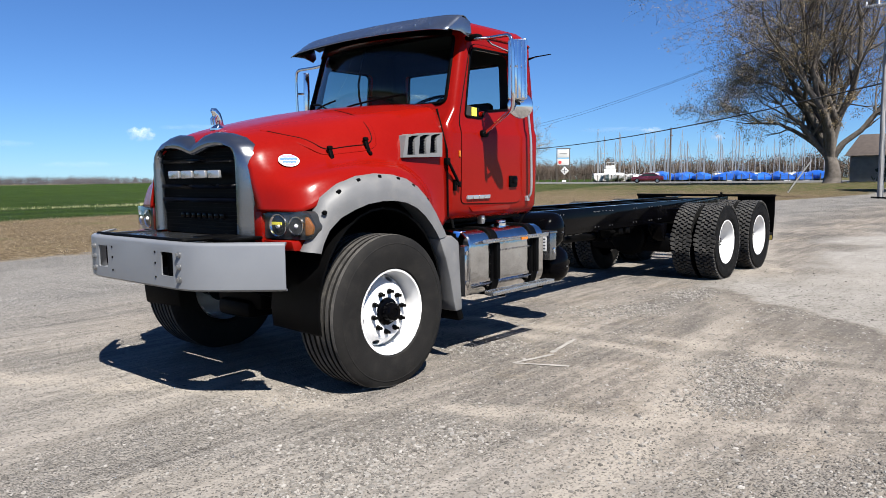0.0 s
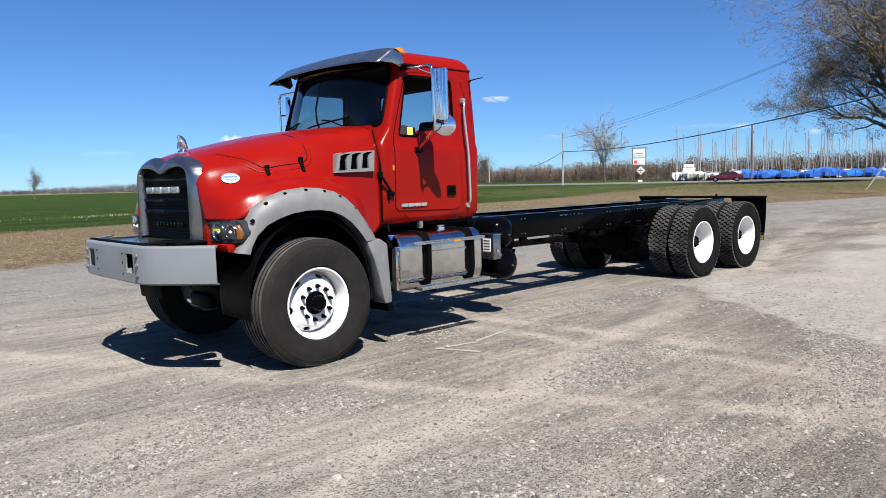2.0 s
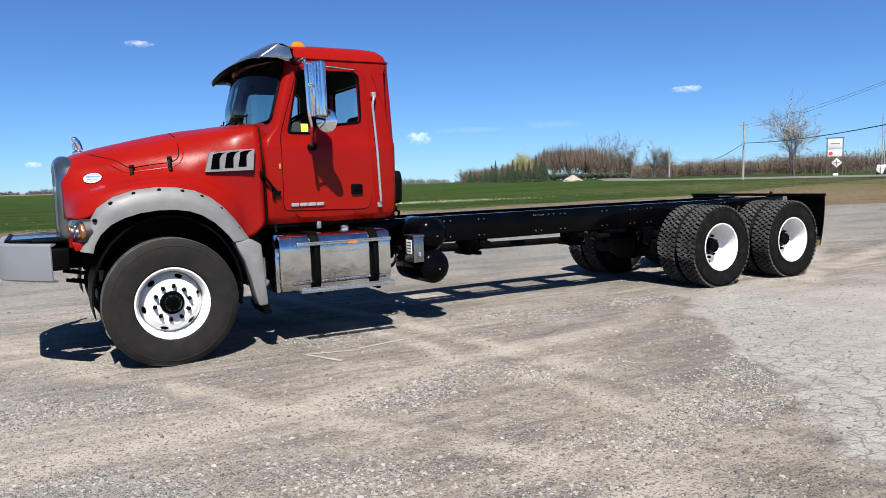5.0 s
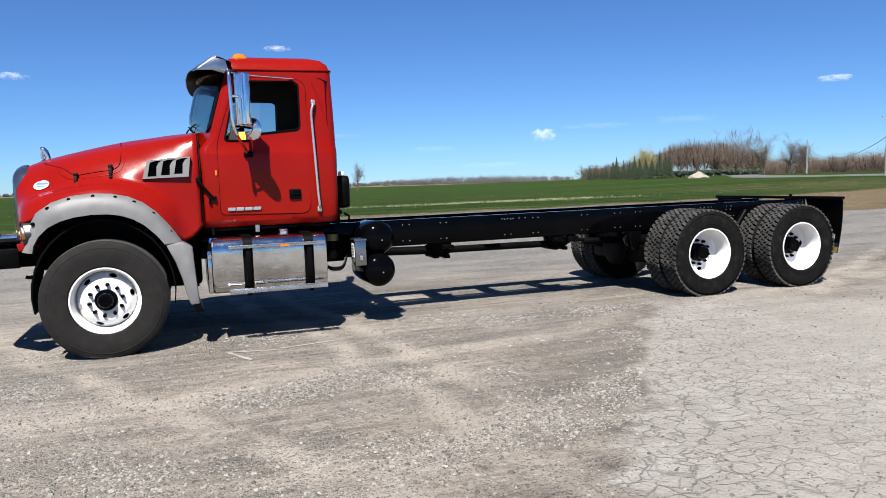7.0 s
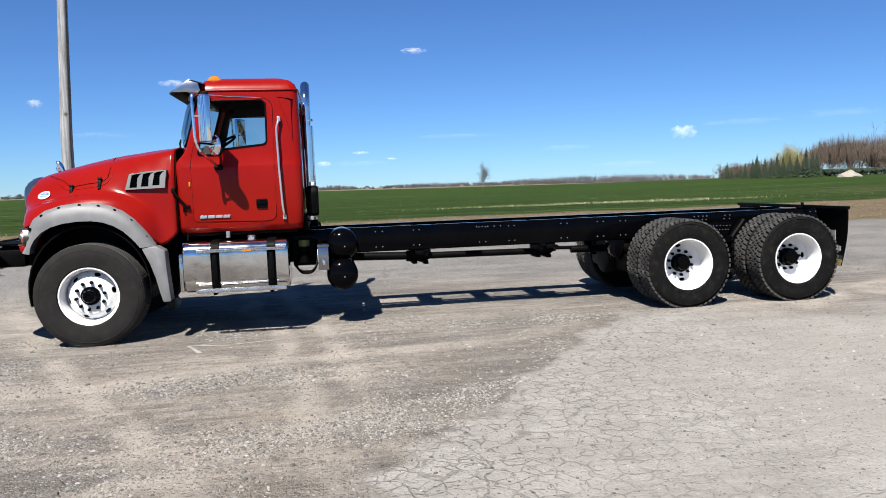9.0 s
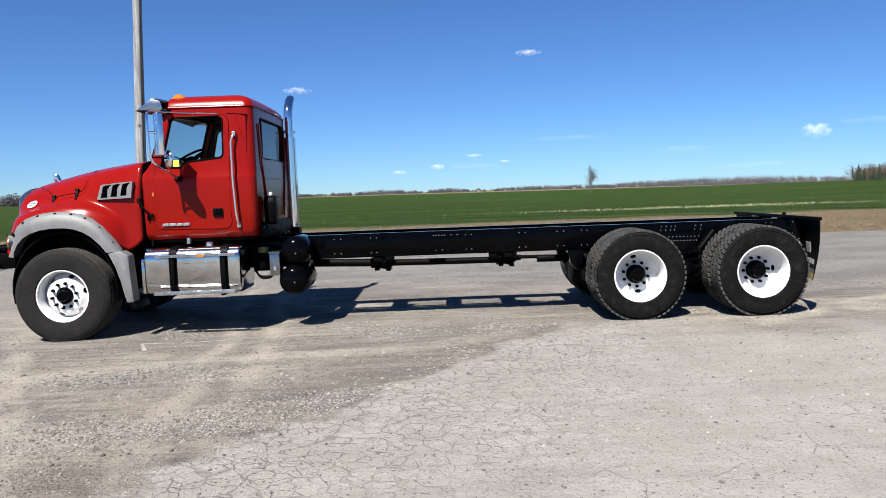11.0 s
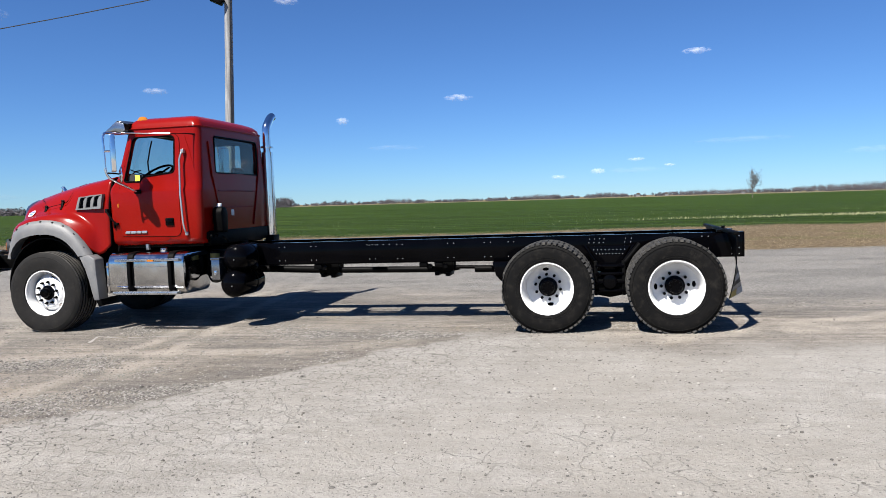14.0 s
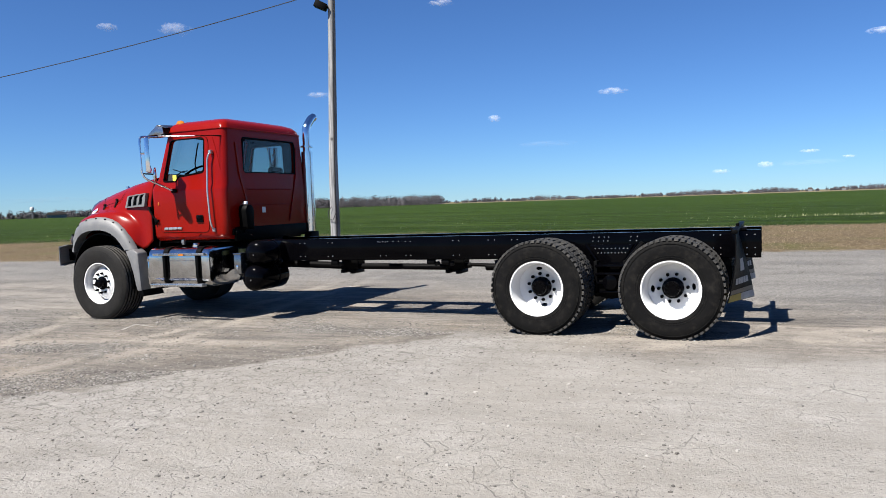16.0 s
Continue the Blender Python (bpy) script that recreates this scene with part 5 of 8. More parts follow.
grille = part("grille_surround", surround(), SATIN, truck, "polished steel grille surround with a dipped top edge", 70)
grille_in = part("grille_panel", box(-0.705, -0.69, -0.50, 0.50, 1.06, 1.66, 0.0), BLACK, grille)
for z in (1.575, 1.395, 1.300):
    part("grille_bar", loft([[(-0.70, y, z - 0.018), (-0.752 + 0.05 * abs(y), y, z - 0.014), (-0.762 + 0.05 * abs(y), y, z), (-0.752 + 0.05 * abs(y), y, z + 0.014), (-0.70, y, z + 0.018)] for y in np.linspace(-0.50, 0.50, 13)]), BLACKGLOSS, grille, "black horizontal grille bar")
slat = finish(box(-0.712, -0.704, -0.5, 0.5, -0.004, 0.004, 0.0), BLACK)
for k in range(22):
    part("grille_slat", slat, None, grille).location.z = 1.09 + 0.026 * k
for k, w in enumerate((0.165, 0.15, 0.14, 0.15)):
    y = 0.262 - 0.172 * k
    part("emblem_block", prism(round_outline([(y - 0.07, 1.452), (y + 0.07, 1.452), (y + 0.075, 1.508), (y - 0.065, 1.508)], 0.012, 3), -0.775, -0.752, 0.006, "x"), BRIGHT, grille, "plain chrome emblem block")
for k in range(8):
    y = 0.25 - 0.072 * k
    part("lower_mark", box(-0.722, -0.71, y - 0.024, y + 0.024, 1.165, 1.205, 0.003), BLACKGLOSS, grille)


def ornament():
    """A small chrome figure, kept as one plain upright shape."""
    base = lathe([(0.0, 0.0), (0.0, 0.045), (0.012, 0.045), (0.02, 0.035), (0.035, 0.018), (0.035, 0.0)], 16)
    base = turned(base, Matrix.Rotation(radians(90), 4, "X"))
    body = tube([(0.02, 0, 0.03), (0.012, 0, 0.06), (-0.002, 0, 0.095), (-0.02, 0, 0.12), (-0.038, 0, 0.125)], [0.022, 0.024, 0.026, 0.022, 0.012], 10)
    legs = join(tube([(-0.012, 0.014, 0.09), (-0.03, 0.016, 0.07), (-0.028, 0.016, 0.035)], 0.009, 8), tube([(-0.012, -0.014, 0.09), (-0.03, -0.016, 0.07), (-0.028, -0.016, 0.035)], 0.009, 8))
    return join(base, body, legs)


orn = part("hood_ornament", ornament(), CHROME, truck, "small chrome hood ornament")
orn.location = (-0.56, 0.0, 1.795)
orn.scale = (1.15, 1.15, 1.15)

# -- hood side vents, latches, sticker --


def on_hood(x, z, lift=0.0):
    p = hood_at(x, z)
    return (p.x, p.y - lift, p.z)


VENT = [(0.366, 1.588), (0.772, 1.598), (0.797, 1.785), (0.415, 1.752)]
SLOT = [(0.000, 1.608), (0.078, 1.609), (0.084, 1.700), (0.108, 1.738), (0.138, 1.755), (0.075, 1.752), (0.028, 1.738)]
slot_at = lambda k, i: (0.412 + 0.117 * k + SLOT[i][0] * (0.96 if k == 2 else 1.0), SLOT[i][1] + 0.009 * k)


def vent_face(bm):
    for v in bm.verts:
        v.co.y += (0.745 - v.co.x) * 0.09 + (v.co.z - 1.6) * 0.10
    return bm


def vent_body():
    """A frame and two fins round three sail-shaped openings."""
    pieces = [[VENT[0], (0.772, 1.598), *[slot_at(k, i) for k in (2, 1, 0) for i in (1, 0)]]]
    pieces.append([VENT[0], slot_at(0, 0), slot_at(0, 6), slot_at(0, 5), (0.455, 1.764), VENT[3]])
    for k in (0, 1):
        pieces.append([slot_at(k, 1), slot_at(k + 1, 0), slot_at(k + 1, 6), slot_at(k + 1, 5), slot_at(k, 4), slot_at(k, 3), slot_at(k, 2)])
    pieces.append([slot_at(2, 1), (0.772, 1.598), VENT[2], slot_at(2, 4), slot_at(2, 3), slot_at(2, 2)])
    pieces.append([(0.440, 1.754), slot_at(0, 5), slot_at(0, 4), slot_at(1, 5), slot_at(1, 4), slot_at(2, 5), slot_at(2, 4), VENT[2], (0.60, 1.776)])
    return vent_face(join(*[prism(q, -0.992, -0.90, 0) for q in pieces]))


for s in (1, -1):
    fl = (lambda b: b) if s > 0 else mirrored
    vent = part("hood_vent", fl(vent_body()), FLARE, truck, "silver-grey hood side vent with three slanted openings")
    part("vent_backing", fl(vent_face(prism([(0.40, 1.60), (0.765, 1.608), (0.785, 1.772), (0.43, 1.746)], -0.965, -0.94, 0))), BLACK, vent)
    for k in range(3):
        for q in range(5):
            x0 = 0.416 + 0.117 * k + 0.004 * q
            part("louvre", fl(vent_face(box(x0, x0 + 0.074, -0.976, -0.955, 1.624 + 0.021 * q + 0.008 * k, 1.631 + 0.021 * q + 0.008 * k, 0))), BLACKGLOSS, vent)
for s in (1, -1):
    for x, z in ((-0.205, 1.600), (0.095, 1.668)):
        p = hood_at(x, z)
        n = part("hood_latch", join(box(-0.016, 0.016, -0.018, 0.004, -0.06, 0.055, 0.006), box(-0.020, 0.020, -0.024, 0.0, 0.035, 0.062, 0.005), box(-0.014, 0.014, -0.03, 0.0, -0.075, -0.05, 0.005)), BLACK, truck, "black rubber hood latch")
        n.matrix_basis = pose(p.x, s * (p.y - 0.004), p.z, -20, 0, 0 if s > 0 else 180)
p = hood_at(-0.50, 1.555)
stk = part("oval_sticker", turned(lathe([(0.0, 0.0), (0.0, 0.062), (0.003, 0.062), (0.003, 0.0)], 28), Matrix.Diagonal((1.15, 1, 0.92, 1))), WHITELABEL, truck, "white oval sticker with blue and pink marks")
ta, tb = hood_at(-0.46, 1.555) - hood_at(-0.54, 1.555), hood_at(-0.50, 1.60) - hood_at(-0.50, 1.51)
n = ta.cross(tb).normalized()
n = n if n.y < 0 else -n
ta.normalize()
up = ta.cross(-n)
stk.matrix_basis = Matrix(((ta.x, -n.x, up.x, p.x + n.x * 0.012), (ta.y, -n.y, up.y, p.y + n.y * 0.012), (ta.z, -n.z, up.z, p.z + n.z * 0.012), (0, 0, 0, 1)))
part("blue_band", box(-0.058, 0.058, -0.0015, 0.0, 0.002, 0.026, 0), BLUEINK, stk)
part("blue_band", box(-0.045, 0.045, -0.0015, 0.0, -0.024, -0.006, 0), BLUEINK, stk)
part("pink_band", box(-0.045, 0.045, -0.0015, 0.0, 0.03, 0.048, 0), PINKINK, stk)
part("pink_band", box(-0.03, 0.03, -0.0015, 0.0, -0.046, -0.032, 0), PINKINK, stk)

# -- cab --
CZ = [1.10, 1.13, 1.18, 1.40, 1.78, 1.815, 1.86, 2.20, 2.50, 2.60, 2.675, 2.725, 2.760, 2.780]
CW = [0.885, 0.93, 0.952, 0.962, 0.968, 0.962, 0.945, 0.920, 0.896, 0.890, 0.868, 0.81, 0.69, 0.44]
CR = [2.170, 2.185, 2.195, 2.200, 2.204, 2.204, 2.202, 2.197, 2.190, 2.190, 2.165, 2.115, 2.03, 1.90]
CF = [0.885, 0.88, 0.88, 0.88, 0.88, 0.88, 0.885, 1.035, 1.125, 1.152, 1.175, 1.205, 1.26, 1.36]     # at the pillars
CB = [0.0, 0.0, 0.0, 0.0, 0.0, 0.0, 0.06, 0.250, 0.262, 0.245, 0.18, 0.12, 0.07, 0.03]               # how far the front bows out


def cab_ring(z, inset=0.0, n=24):
    w, xr, xf, bow = (float(np.interp(z, CZ, c)) for c in (CW, CR, CF, CB))
    if 1.86 < z < 2.6:
        xf = 0.985 + (z - 1.98) * 0.295 if z > 1.98 else 0.885 + (z - 1.86) / 0.12 * 0.10
    w, xr, xf = w - inset, xr - inset, xf + inset
    rr, rf = max(0.02, 0.085 - inset), max(0.02, 0.07 - inset * 0.6)
    pts = []
    # left side from front to rear, rear, right side, front
    for k in range(8):
        t = k / 7 * math.pi / 2
        pts.append((xf + rf - rf * math.cos(t), -(w - rf + rf * math.sin(t))))
    for k in range(1, 10):
        pts.append((xf + rf + (xr - rr - xf - rf) * k / 10, -w))
    for k in range(9):
        t = k / 8 * math.pi / 2
        pts.append((xr - rr + rr * math.sin(t), -(w - rr + rr * math.cos(t))))
    for k in range(1, 8):
        pts.append((xr + 0.012 * (1 - (2 * k / 8 - 1) ** 2), -(w - rr) * (1 - 2 * k / 8)))
    left = pts[:8 + 9 + 9]
    right = [(x, -y) for x, y in left[::-1]]
    out = left + pts[26:] + right
    wf = w - rf
    for k in range(1, 14):
        y = wf * (1 - 2 * k / 14)
        out.append((xf - bow * (1 - (y / wf) ** 2), y))
    return [(x, y, z) for x, y in out]


def cab_solid(inset=0.0, z0=1.10, z1=2.78):
    zs = sorted({z0, z1, *[z for z in CZ if z0 < z < z1], *[z for z in (1.60, 1.98, 2.02, 2.10, 2.30, 2.40, 2.55, 2.57, 2.62) if z0 < z < z1]})
    rings = [cab_ring(z, inset) for z in zs]
    top = rings[-1]
    c = (sum(p[0] for p in top) / len(top), 0.0)
    rings.append([(c[0] + (x - c[0]) * 0.6, y * 0.6, z1 + 0.008) for x, y, _ in top])
    return loft(rings)


def cab_side(x, z):
    """The half width of the cab at that height."""
    return float(np.interp(z, CZ, CW))


DOORWIN = round_outline([(1.118, 1.930), (1.350, 1.925), (1.385, 1.985), (1.840, 2.030), (1.845, 2.470), (1.800, 2.498), (1.255, 2.498)], [0.03, 0.02, 0.05, 0.05, 0.05, 0.02, 0.07], 5)
DOOR = round_outline([(1.045, 1.225), (1.905, 1.205), (1.915, 2.520), (1.262, 2.535), (1.045, 1.90)], [0.05, 0.10, 0.12, 0.09, 0.10], 6)
REARWIN = round_outline([(-0.555, 2.015), (0.670, 2.015), (0.660, 2.495), (-0.545, 2.495)], 0.05, 5)


def shield_outline(d=0.0):
    return round_outline([(-0.845 + d, 2.035 + d), (0.845 - d, 2.035 + d), (0.810 - d, 2.605 - d), (-0.810 + d, 2.605 - d)], 0.06, 5)


window_cuts = lambda: [prism(DOORWIN, -1.2, 1.2, 0), prism(REARWIN, 1.8, 2.4, 0, "x"), prism(shield_outline(), 0.5, 1.45, 0, "x")]
cab = part("cab", carved(cab_solid(), [(cab_solid(0.055, 1.17, 2.70), LINING)] + window_cuts(), RED, LINING), None, truck, "red day cab with a flat rear wall and rounded roof")
for s in (1, -1):
    me = carved(cab_solid(-0.007), [cab_solid(0.030, 1.0, 2.74), prism(DOORWIN, -1.2, 1.2, 0)], RED, None, [prism(DOOR, -1.2 if s > 0 else 0.5, -0.5 if s > 0 else 1.2, 0)])
    door = part("door", me, None, cab, "red cab door with an open-topped side window")
    side = lambda x, z, out=0.0: (x, -s * (cab_side(x, z) + out), z)
    part("window_rubber", tube([side(x, z, 0.008) for x, z in DOORWIN], 0.010, 6, True), BLACK, door, "black rubber window seal")
    part("door_gap", tube([side(x, z, 0.001) for x, z in DOOR], 0.006, 6, True), BLACK, door)
    pane = bmesh.new()
    vs = [pane.verts.new(side(x, z, -0.025)) for x, z in DOORWIN]
    pane.faces.new(vs)
    if s < 0:
        g = part("window_pane", pane, GLASS, door, "tinted door glass", 0)
        g.visible_shadow = False
    else:
        pane.free()
    # latch in its black tray
    tray = prism(round_outline([(1.700, 1.345), (1.815, 1.345), (1.815, 1.445), (1.700, 1.445)], 0.015, 3), -0.985, -0.955, 0.006)
    part("handle_tray", tray if s > 0 else mirrored(tray), BLACK, door, "black recessed door handle")
    lever = join(box(1.735, 1.805, -0.994, -0.984, 1.380, 1.430, 0.006), cyl((1.718, -0.99, 1.395), (1.718, -0.98, 1.395), 0.010, n=12))
    part("door_lever", lever if s > 0 else mirrored(lever), BLACKGLOSS, door)
    for k in range(4):
        blk = prism(round_outline([(1.105 + 0.080 * k, 1.256), (1.176 + 0.080 * k, 1.256), (1.184 + 0.080 * k, 1.288), (1.113 + 0.080 * k, 1.288)], 0.007, 3), -0.978, -0.958, 0.002)
        part("emblem_block", blk if s > 0 else mirrored(blk), BRIGHT, door, "plain chrome emblem block")
    # grab rail
    rail = tube(rounded([side(1.978, 2.300, 0.0), side(1.978, 2.275, 0.055), side(1.950, 2.20, 0.062), side(1.962, 1.75, 0.060), side(1.978, 1.36, 0.062), side(1.990, 1.27, 0.052), side(1.992, 1.235, 0.0)], 0.05), 0.0125, 10)
    part("grab_rail", rail, BRIGHT, cab, "bright curved grab rail beside the door")
    for foot in (box(1.960, 2.000, -0.965, -0.912, 2.262, 2.318, 0.008), box(1.970, 2.012, -0.985, -0.95, 1.212, 1.262, 0.008)):
        part("rail_foot", foot if s > 0 else mirrored(foot), BRIGHT, cab)
    # step recess under the door, cowl clamp, side marker
    rec = prism(round_outline([(1.20, 1.150), (1.70, 1.150), (1.76, 1.196), (1.14, 1.196)], 0.015, 3), -0.962, -0.90, 0.004)
    part("sill_recess", rec if s > 0 else mirrored(rec), RED, cab)
    hook = join(tube(rounded([(0.845, -0.985, 1.575), (0.870, -0.992, 1.535), (0.930, -0.995, 1.450), (0.975, -0.990, 1.395), (0.998, -0.982, 1.365)], 0.02), 0.012, 8), box(0.835, 0.875, -0.995, -0.955, 1.535, 1.590, 0.006), box(0.945, 1.012, -0.995, -0.960, 1.375, 1.405, 0.006), box(0.94, 0.965, -0.985, -0.955, 1.33, 1.42, 0.004))
    part("cowl_hook", hook if s > 0 else mirrored(hook), BLACK, cab, "black hood hold-down hook on the cowl")
    mk = prism(round_outline([(1.012, 1.600), (1.030, 1.600), (1.030, 1.650), (1.012, 1.650)], 0.008, 3), -0.975, -0.955, 0.003)
    part("side_marker", mk if s > 0 else mirrored(mk), AMBER, cab)
    # black bead drawn for the dark gap between hood and cab
    seam = [(0.878, -(float(np.interp(z, [1.12, 1.65, 1.985], [0.956, 0.955, 0.85])) + 0.002), z) for z in np.linspace(1.12, 1.98, 14)]
    part("cowl_seam", tube([(x, s * y, z) for x, y, z in seam], 0.008, 6), BLACK, cab)

# rolled gutter round the roof's foot, pressed crease behind each door
gutter = [p for p in cab_ring(2.612, -0.006) if p[0] > 1.22]
part("roof_gutter", tube(gutter, 0.011, 8), RED, cab, "rolled red roof gutter")
for s in (1, -1):
    part("quarter_crease", tube([(1.985, -s * (cab_side(0, 2.50) + 0.002), 2.50), (2.06, -s * (cab_side(0, 2.28) + 0.002), 2.28), (2.125, -s * (cab_side(0, 2.05) - 0.004), 2.05)], 0.006, 6), RED, cab)

# rear wall pressing, label
for s in (1, -1):
    part("rear_rib", tube([(2.206, s * 0.70, 2.42), (2.216, s * 0.66, 2.0), (2.220, s * 0.44, 1.30)], 0.010, 6), RED, cab)
part("rear_rib", tube([(2.214, -0.52, 1.78), (2.222, 0, 1.78), (2.214, 0.52, 1.78)], 0.008, 6), RED, cab)
part("rear_rib", tube([(2.214, -0.47, 1.56), (2.220, 0, 1.56), (2.214, 0.47, 1.56)], 0.006, 6), RED, cab)
# Black panel over the wall's foot, standing in for the shaded gap below.
part("rear_sill", box(2.185, 2.228, -0.80, 0.86, 1.075, 1.255, 0.006), BLACK, cab)
part("rear_label", box(2.208, 2.216, -0.20, -0.125, 1.445, 1.525, 0), WHITELABEL, cab, "white paper label")
part("window_rubber", tube([(2.206 - abs(y) * 0.012, y, z) for y, z in REARWIN], 0.013, 6, True), BLACK, cab, "black rubber window seal")
rear_pane = bmesh.new()
rear_pane.faces.new([rear_pane.verts.new((2.180, y, z)) for y, z in REARWIN])
g = part("rear_window", rear_pane, GLASS, cab, "tinted rear window", 0)
g.visible_shadow = False

# windscreen: bowed glass in a black seal


def front_x(y, z):
    xf = 0.985 + (z - 1.98) * 0.295
    bow = float(np.interp(z, CZ, CB))
    wf = float(np.interp(z, CZ, CW)) - 0.07
    return xf - bow * max(0.0, 1 - (y / wf) ** 2)


rows = []
for z in np.linspace(2.03, 2.61, 9):
    half = 0.835 - (z - 2.03) * 0.04
    rows.append([(front_x(y, z) + 0.012, y, z) for y in np.linspace(-half, half, 25)])
g = part("windscreen", loft(rows, closed=False, caps=False), GLASS, cab, "tinted one-piece curved windscreen", 60)
g.visible_shadow = False
part("screen_rubber", tube([(front_x(y, z) - 0.002, y, z) for y, z in shield_outline()], 0.016, 6, True), BLACK, cab, "black windscreen seal")
# Black strip laid over the red header, for the shade beneath the visor.
header = []
for z in np.linspace(2.60, 2.715, 6):
    header.append([(min(front_x(y, z), float(np.interp(z, CZ, CF)) - float(np.interp(z, CZ, CB)) * max(0.0, 1 - (y / 0.80) ** 2)) - 0.012, y, z) for y in np.linspace(-0.80, 0.80, 21)])
part("screen_header", loft(header, closed=False, caps=False), BLACK, cab, "black strip for the shade between visor and windscreen", 60)
part("screen_divider", tube([(front_x(0.0, z) + 0.03, 0.0, z) for z in np.linspace(2.04, 2.54, 6)], 0.010, 6), BLACK, cab)
for y0, sgn in ((-0.42, 1), (0.38, 1)):
    base = (front_x(y0, 2.04) - 0.03, y0, 2.045)
    arm = tube([base, (front_x(y0 + 0.1, 2.09) - 0.03, y0 + 0.16, 2.105), (front_x(y0 + 0.2, 2.12) - 0.022, y0 + 0.28, 2.12)], 0.008, 6)
    blade = tube([(front_x(y, 2.10 + 0.02 * k) - 0.014, y, 2.125 - 0.012 * k) for k, y in enumerate(np.linspace(y0 - 0.08, y0 + 0.52, 7))], 0.008, 6)
    part("wiper", join(arm, blade), BLACK, cab, "black windscreen wiper")

# sun visor over the screen


def visor_skin():
    rows = []
    for y in np.linspace(-0.965, 0.965, 41):
        t = abs(y) / 0.965
        wrap = max(0.0, (t - 0.80) / 0.20)
        xf = 0.815 + 0.045 * t ** 2 + 0.025 * wrap ** 2
        zf = 2.618 - 0.030 * t ** 2 - 0.012 * wrap ** 2
        xb = 1.035 + 0.030 * t ** 2 + 0.015 * wrap ** 2
        zb = 2.752 - 0.024 * t ** 2 - 0.012 * wrap ** 2
        row = []
        for q in np.linspace(0, 1, 6):
            row.append((xf + (xb - xf) * q, y, zf + (zb - zf) * q))
        row.append((xb + 0.03, y, zb - 0.004))
        row.append((xb + 0.19 - 0.06 * wrap, y * 0.975, zb - 0.055 + 0.012 * t))
        rows.append(row)
    return loft(rows, closed=False, caps=False)


visor = part("sun_visor", visor_skin(), VISOR, cab, "brushed steel drop sun visor over the windscreen", 50)
# Shade under the visor, made as a black skin just below it.
shade_skin = visor_skin()
for v in shade_skin.verts:
    v.co.z -= 0.009
    v.co.x += 0.004
part("visor_lining", shade_skin, BLACK, visor, "black skin standing in for the shade under the visor", 50)
th = visor.modifiers.new("thick", "SOLIDIFY")
th.thickness, th.offset = 0.006, 1
part("visor_seam", tube([(0.815, 0.0, 2.619), (1.035, 0.0, 2.757)], 0.006, 6), CHROME, visor)
for s in (1, -1):
    cheek = prism([(0.90, 2.590), (1.06, 2.712), (1.17, 2.685), (1.19, 2.60), (1.15, 2.560), (1.05, 2.590)], -0.967, -0.955, 0.003)
    part("visor_cheek", cheek if s > 0 else mirrored(cheek), VISOR, visor)
    rv = finish(cyl((0, 0, 0), (-0.006, 0, 0.004), 0.008, n=8), CHROME)
for y in (-0.75, -0.6, -0.45, -0.3, 0.3, 0.6):
    part("rivet", rv, None, visor).location = (0.895 + 0.05 * abs(y) ** 2, y, 2.676 - 0.02 * y * y)

# roof marker lamps
for y in (-0.76, -0.30, 0.0, 0.30, 0.76):
    lamp = lathe([(0.0, 0.0), (0.0, 0.058), (0.012, 0.058), (0.018, 0.050), (0.040, 0.040), (0.052, 0.022), (0.055, 0.0)], 20)
    lamp = turned(lamp, Matrix.Rotation(radians(90), 4, "X") @ Matrix.Diagonal((1.35, 1, 0.8, 1)))
    ob = part("marker_lamp", lamp, AMBER, cab, "amber roof marker lamp")
    ob.location = (1.315 - 0.03 * (1 - (y / 0.76) ** 2), y, 2.728 + 0.036 * (1 - (y / 0.76) ** 2))
part("antenna", tube([(2.13, -0.885, 2.50), (2.075, -1.00, 2.503), (1.985, -1.22, 2.492)], [0.012, 0.006, 0.004], 6), BLACK, cab, "short black whip antenna")

